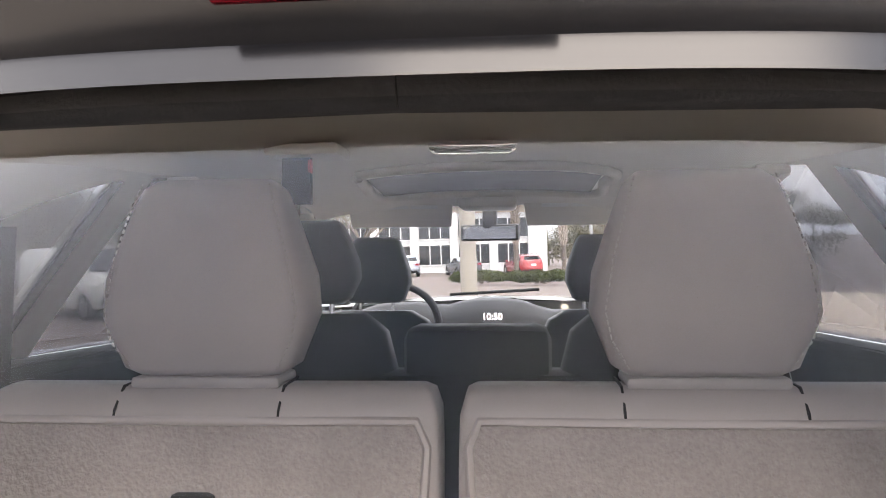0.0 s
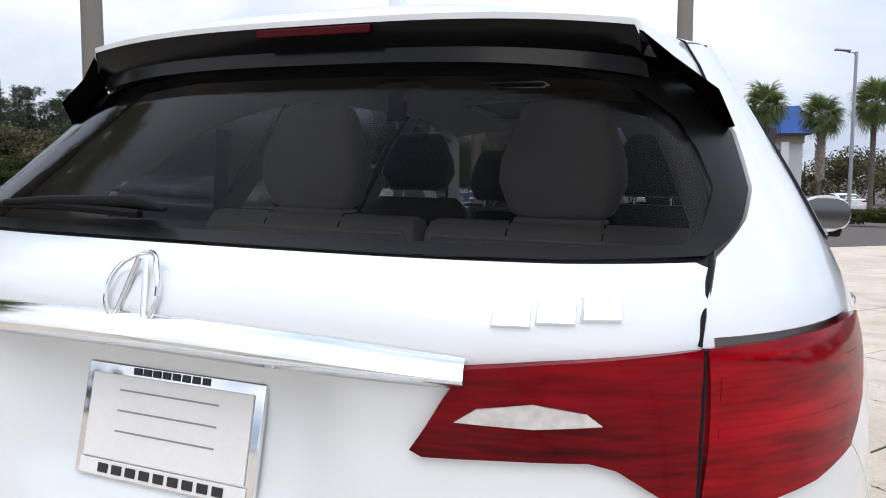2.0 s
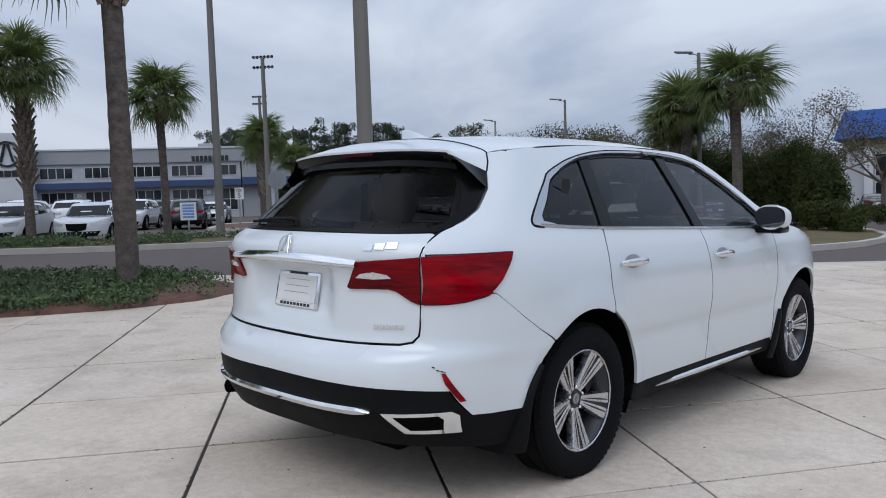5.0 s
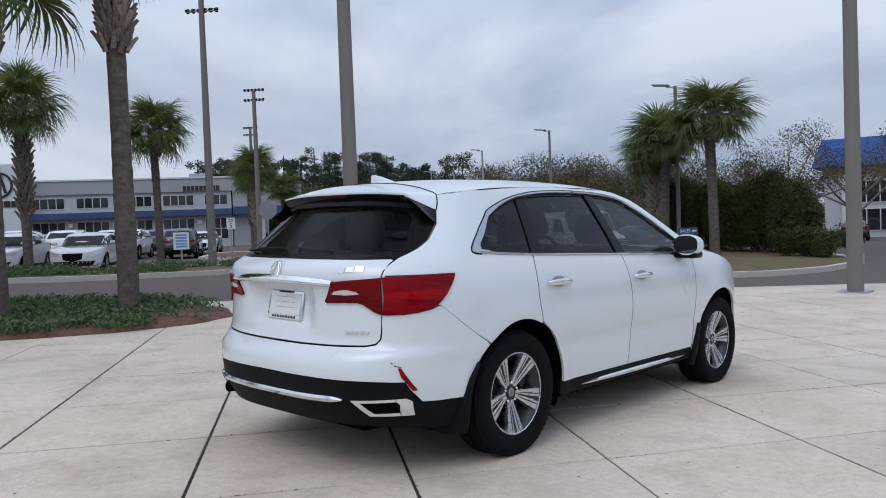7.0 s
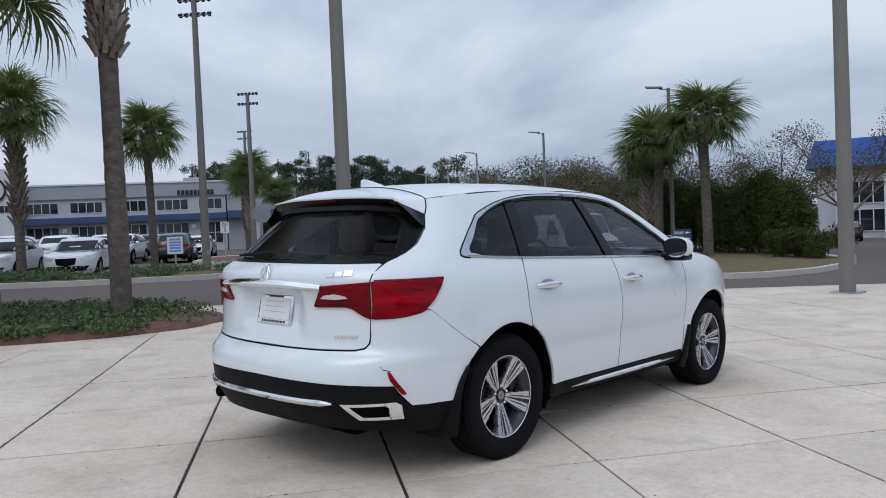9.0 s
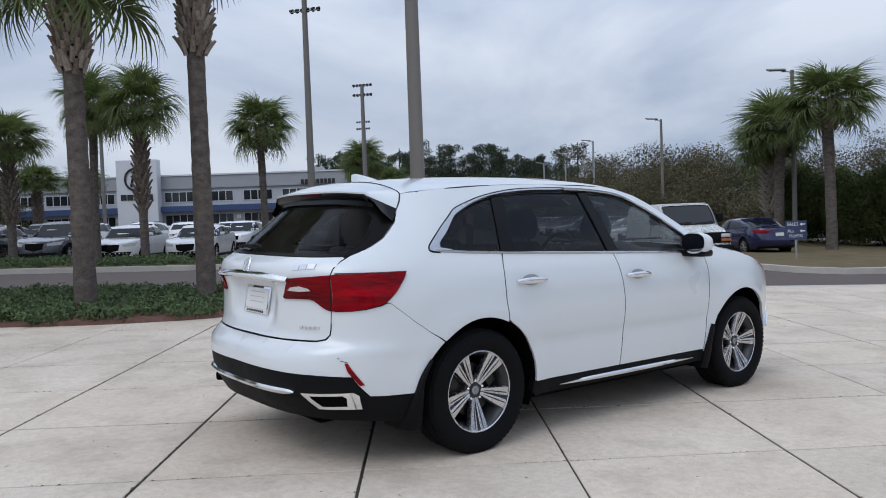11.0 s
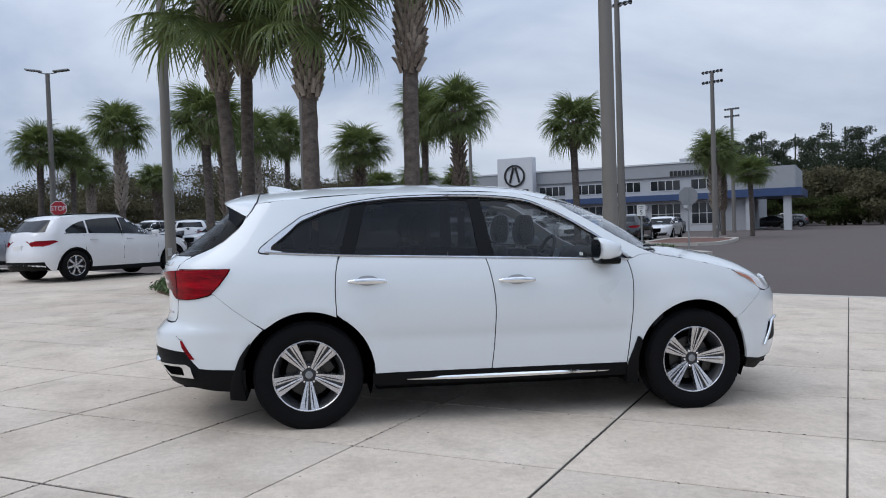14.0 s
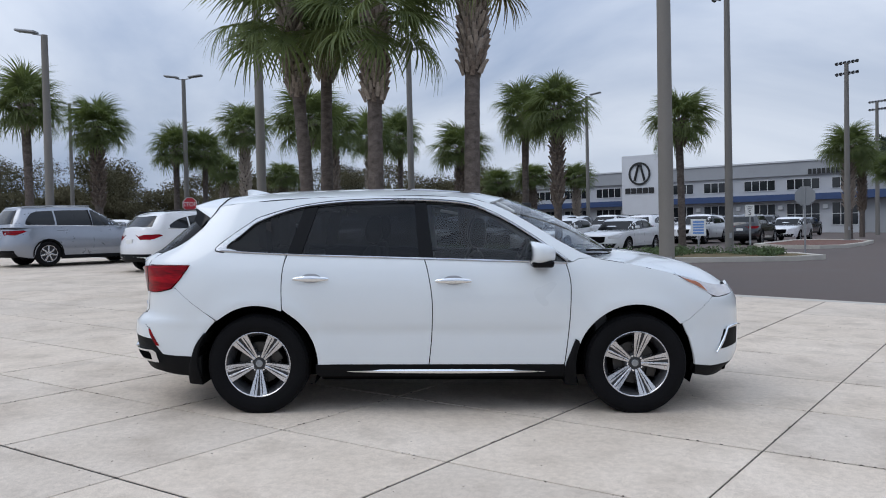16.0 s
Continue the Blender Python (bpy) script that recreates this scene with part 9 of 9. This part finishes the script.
bm.faces.new(front_)
back_ = [bm.verts.new((v.co.x, v.co.y - 0.012, v.co.z - 0.011)) for v in front_]
for k in range(len(edge_)):
    bm.faces.new((front_[k], back_[k], back_[(k + 1) % len(edge_)], front_[(k + 1) % len(edge_)]))
bmesh.ops.recalc_face_normals(bm, faces=bm.faces)
part("windscreen", bm, M_CARGLASS, van, "dark windscreen")
bm = bmesh.new()
tube(bm, [(x_, *slope(f_)) for x_, f_ in edge_ + edge_[:1]], 0.016, 6)
part("screen_seal", bm, M_RUBBER, van)
for x_ in (-0.15, 0.55):
    bm = bmesh.new()
    tube(bm, [(x_, slope(0.05)[0] + 0.02, slope(0.05)[1] + 0.02), (x_ - 0.55, slope(0.12)[0] + 0.02, slope(0.12)[1] + 0.02)], 0.012, 5)
    part("wiper", bm, M_CLAD, van)
for s in (1, -1):
    flank = lambda z_: 1.0 * (0.99 - 0.09 * (z_ - 0.90) / 0.97) + 0.008
    for o in ([(0.52, 1.26), (1.50, 1.26), (1.42, 1.36), (1.07, 1.69), (0.97, 1.72), (0.52, 1.72)],):
        bm = bmesh.new()
        va, vb = [bm.verts.new((s * flank(z_), y_, z_)) for y_, z_ in o], [bm.verts.new((s * (flank(z_) - 0.02), y_, z_)) for y_, z_ in o]
        bm.faces.new(va)
        for k in range(len(o)):
            bm.faces.new((va[k], vb[k], vb[(k + 1) % len(o)], va[(k + 1) % len(o)]))
        bmesh.ops.recalc_face_normals(bm, faces=bm.faces)
        part("side_window", bm, M_CARGLASS, van, "dark cab window")
    bm = bmesh.new()
    for yd in (0.46, 1.56):
        tube(bm, [(s * flank(max(0.9, z_)), yd, z_) for z_ in (0.48, 0.9, 1.3, 1.75 if yd < 1 else 1.3)], 0.007, 5)
    part("door_seams", bm, M_RUBBER, van)
    part("door_mirror", boxm(*((1.0, 1.22) if s > 0 else (-1.22, -1.0)), 1.15, 1.28, 1.30, 1.58, 0.03), M_CLAD, van, "black door mirror", smooth=40)
    part("headlamp", boxm(*((0.58, 0.86) if s > 0 else (-0.86, -0.58)), 2.62, 2.73, 0.83, 0.95, 0.02), M_CLEARLENS, van, "clear headlamp", smooth=40)
    part("turn_lamp", boxm(*((0.58, 0.88) if s > 0 else (-0.88, -0.58)), 2.60, 2.735, 0.70, 0.80, 0.02), M_AMBER, van, "amber turn lamp", smooth=40)
    for wy in (1.72, -1.70):
        w = new("wheel")
        w.parent = van
        w.matrix_local = pose(s * 0.90, wy, 0.37, 0, 0, 0 if s > 0 else 180) @ Matrix.Scale(1.09, 4)
        for nm, me in LOT_WHEEL:
            ob = new(nm, me)
            ob.parent = w
part("grille", boxm(-0.56, 0.56, 2.66, 2.735, 0.70, 0.98, 0.01), M_CLAD, van, "black grille", smooth=40)
part("bumper", boxm(-0.97, 0.97, 2.55, 2.83, 0.36, 0.60, 0.05), M_CLAD, van, "black front bumper", smooth=40)

# dirt and moss in the open joints, crumbs and leaf bits on the slabs
def flakes(name, spots, label):
    bm = bmesh.new()
    rr = random.Random(17)
    for p, q, s in spots:
        a = rr.uniform(0, 6.283)
        e, o = s * rr.uniform(0.5, 1.0), s * rr.uniform(0.25, 0.6)
        pts_ = [(e, 0), (0.2 * e, o), (-e, 0.3 * o), (-0.4 * e, -o)]
        low = [bm.verts.new(on(p + x * math.cos(a) - y * math.sin(a), q + x * math.sin(a) + y * math.cos(a), 0.0006)) for x, y in pts_]
        top = bm.verts.new(on(p, q, 0.0012 + 0.18 * s))
        for k in range(4):
            bm.faces.new((low[k], low[(k + 1) % 4], top))
    return tagged(part(name, bm, M_SOILDARK), label, "debris", kind="stuff")


rr = random.Random(23)
spots = []
for p in [v for v in P_LINES if -9 < v < 9]:
    for _ in range(420 if p in WIDE else 170):
        q = rr.uniform(-8, 7)
        if math.sin(q * 2.1 + p) + math.sin(q * 5.3 + 2 * p) + rr.uniform(-1, 1) > -0.2:
            spots.append((p + rr.gauss(0, 0.007 if p in WIDE else 0.004), q, rr.uniform(0.006, 0.017)))
for q in [v for v in Q_LINES if -7 < v < 7]:
    for _ in range(240):
        p = rr.uniform(-8, 8)
        if math.sin(p * 2.7 + q) + math.sin(p * 6.1 + q) + rr.uniform(-1, 1) > 0.1:
            spots.append((p, q + SKEW * p + rr.gauss(0, 0.006), rr.uniform(0.006, 0.017)))
flakes("joint_dirt", spots, "dark dirt and moss caught in the paving joints")
flakes("crumbs", [(rr.uniform(-8, 8), rr.uniform(-7, 7), rr.uniform(0.004, 0.013)) for _ in range(900)], "scattered dark crumbs and leaf bits on the paving")
lay_slabs()
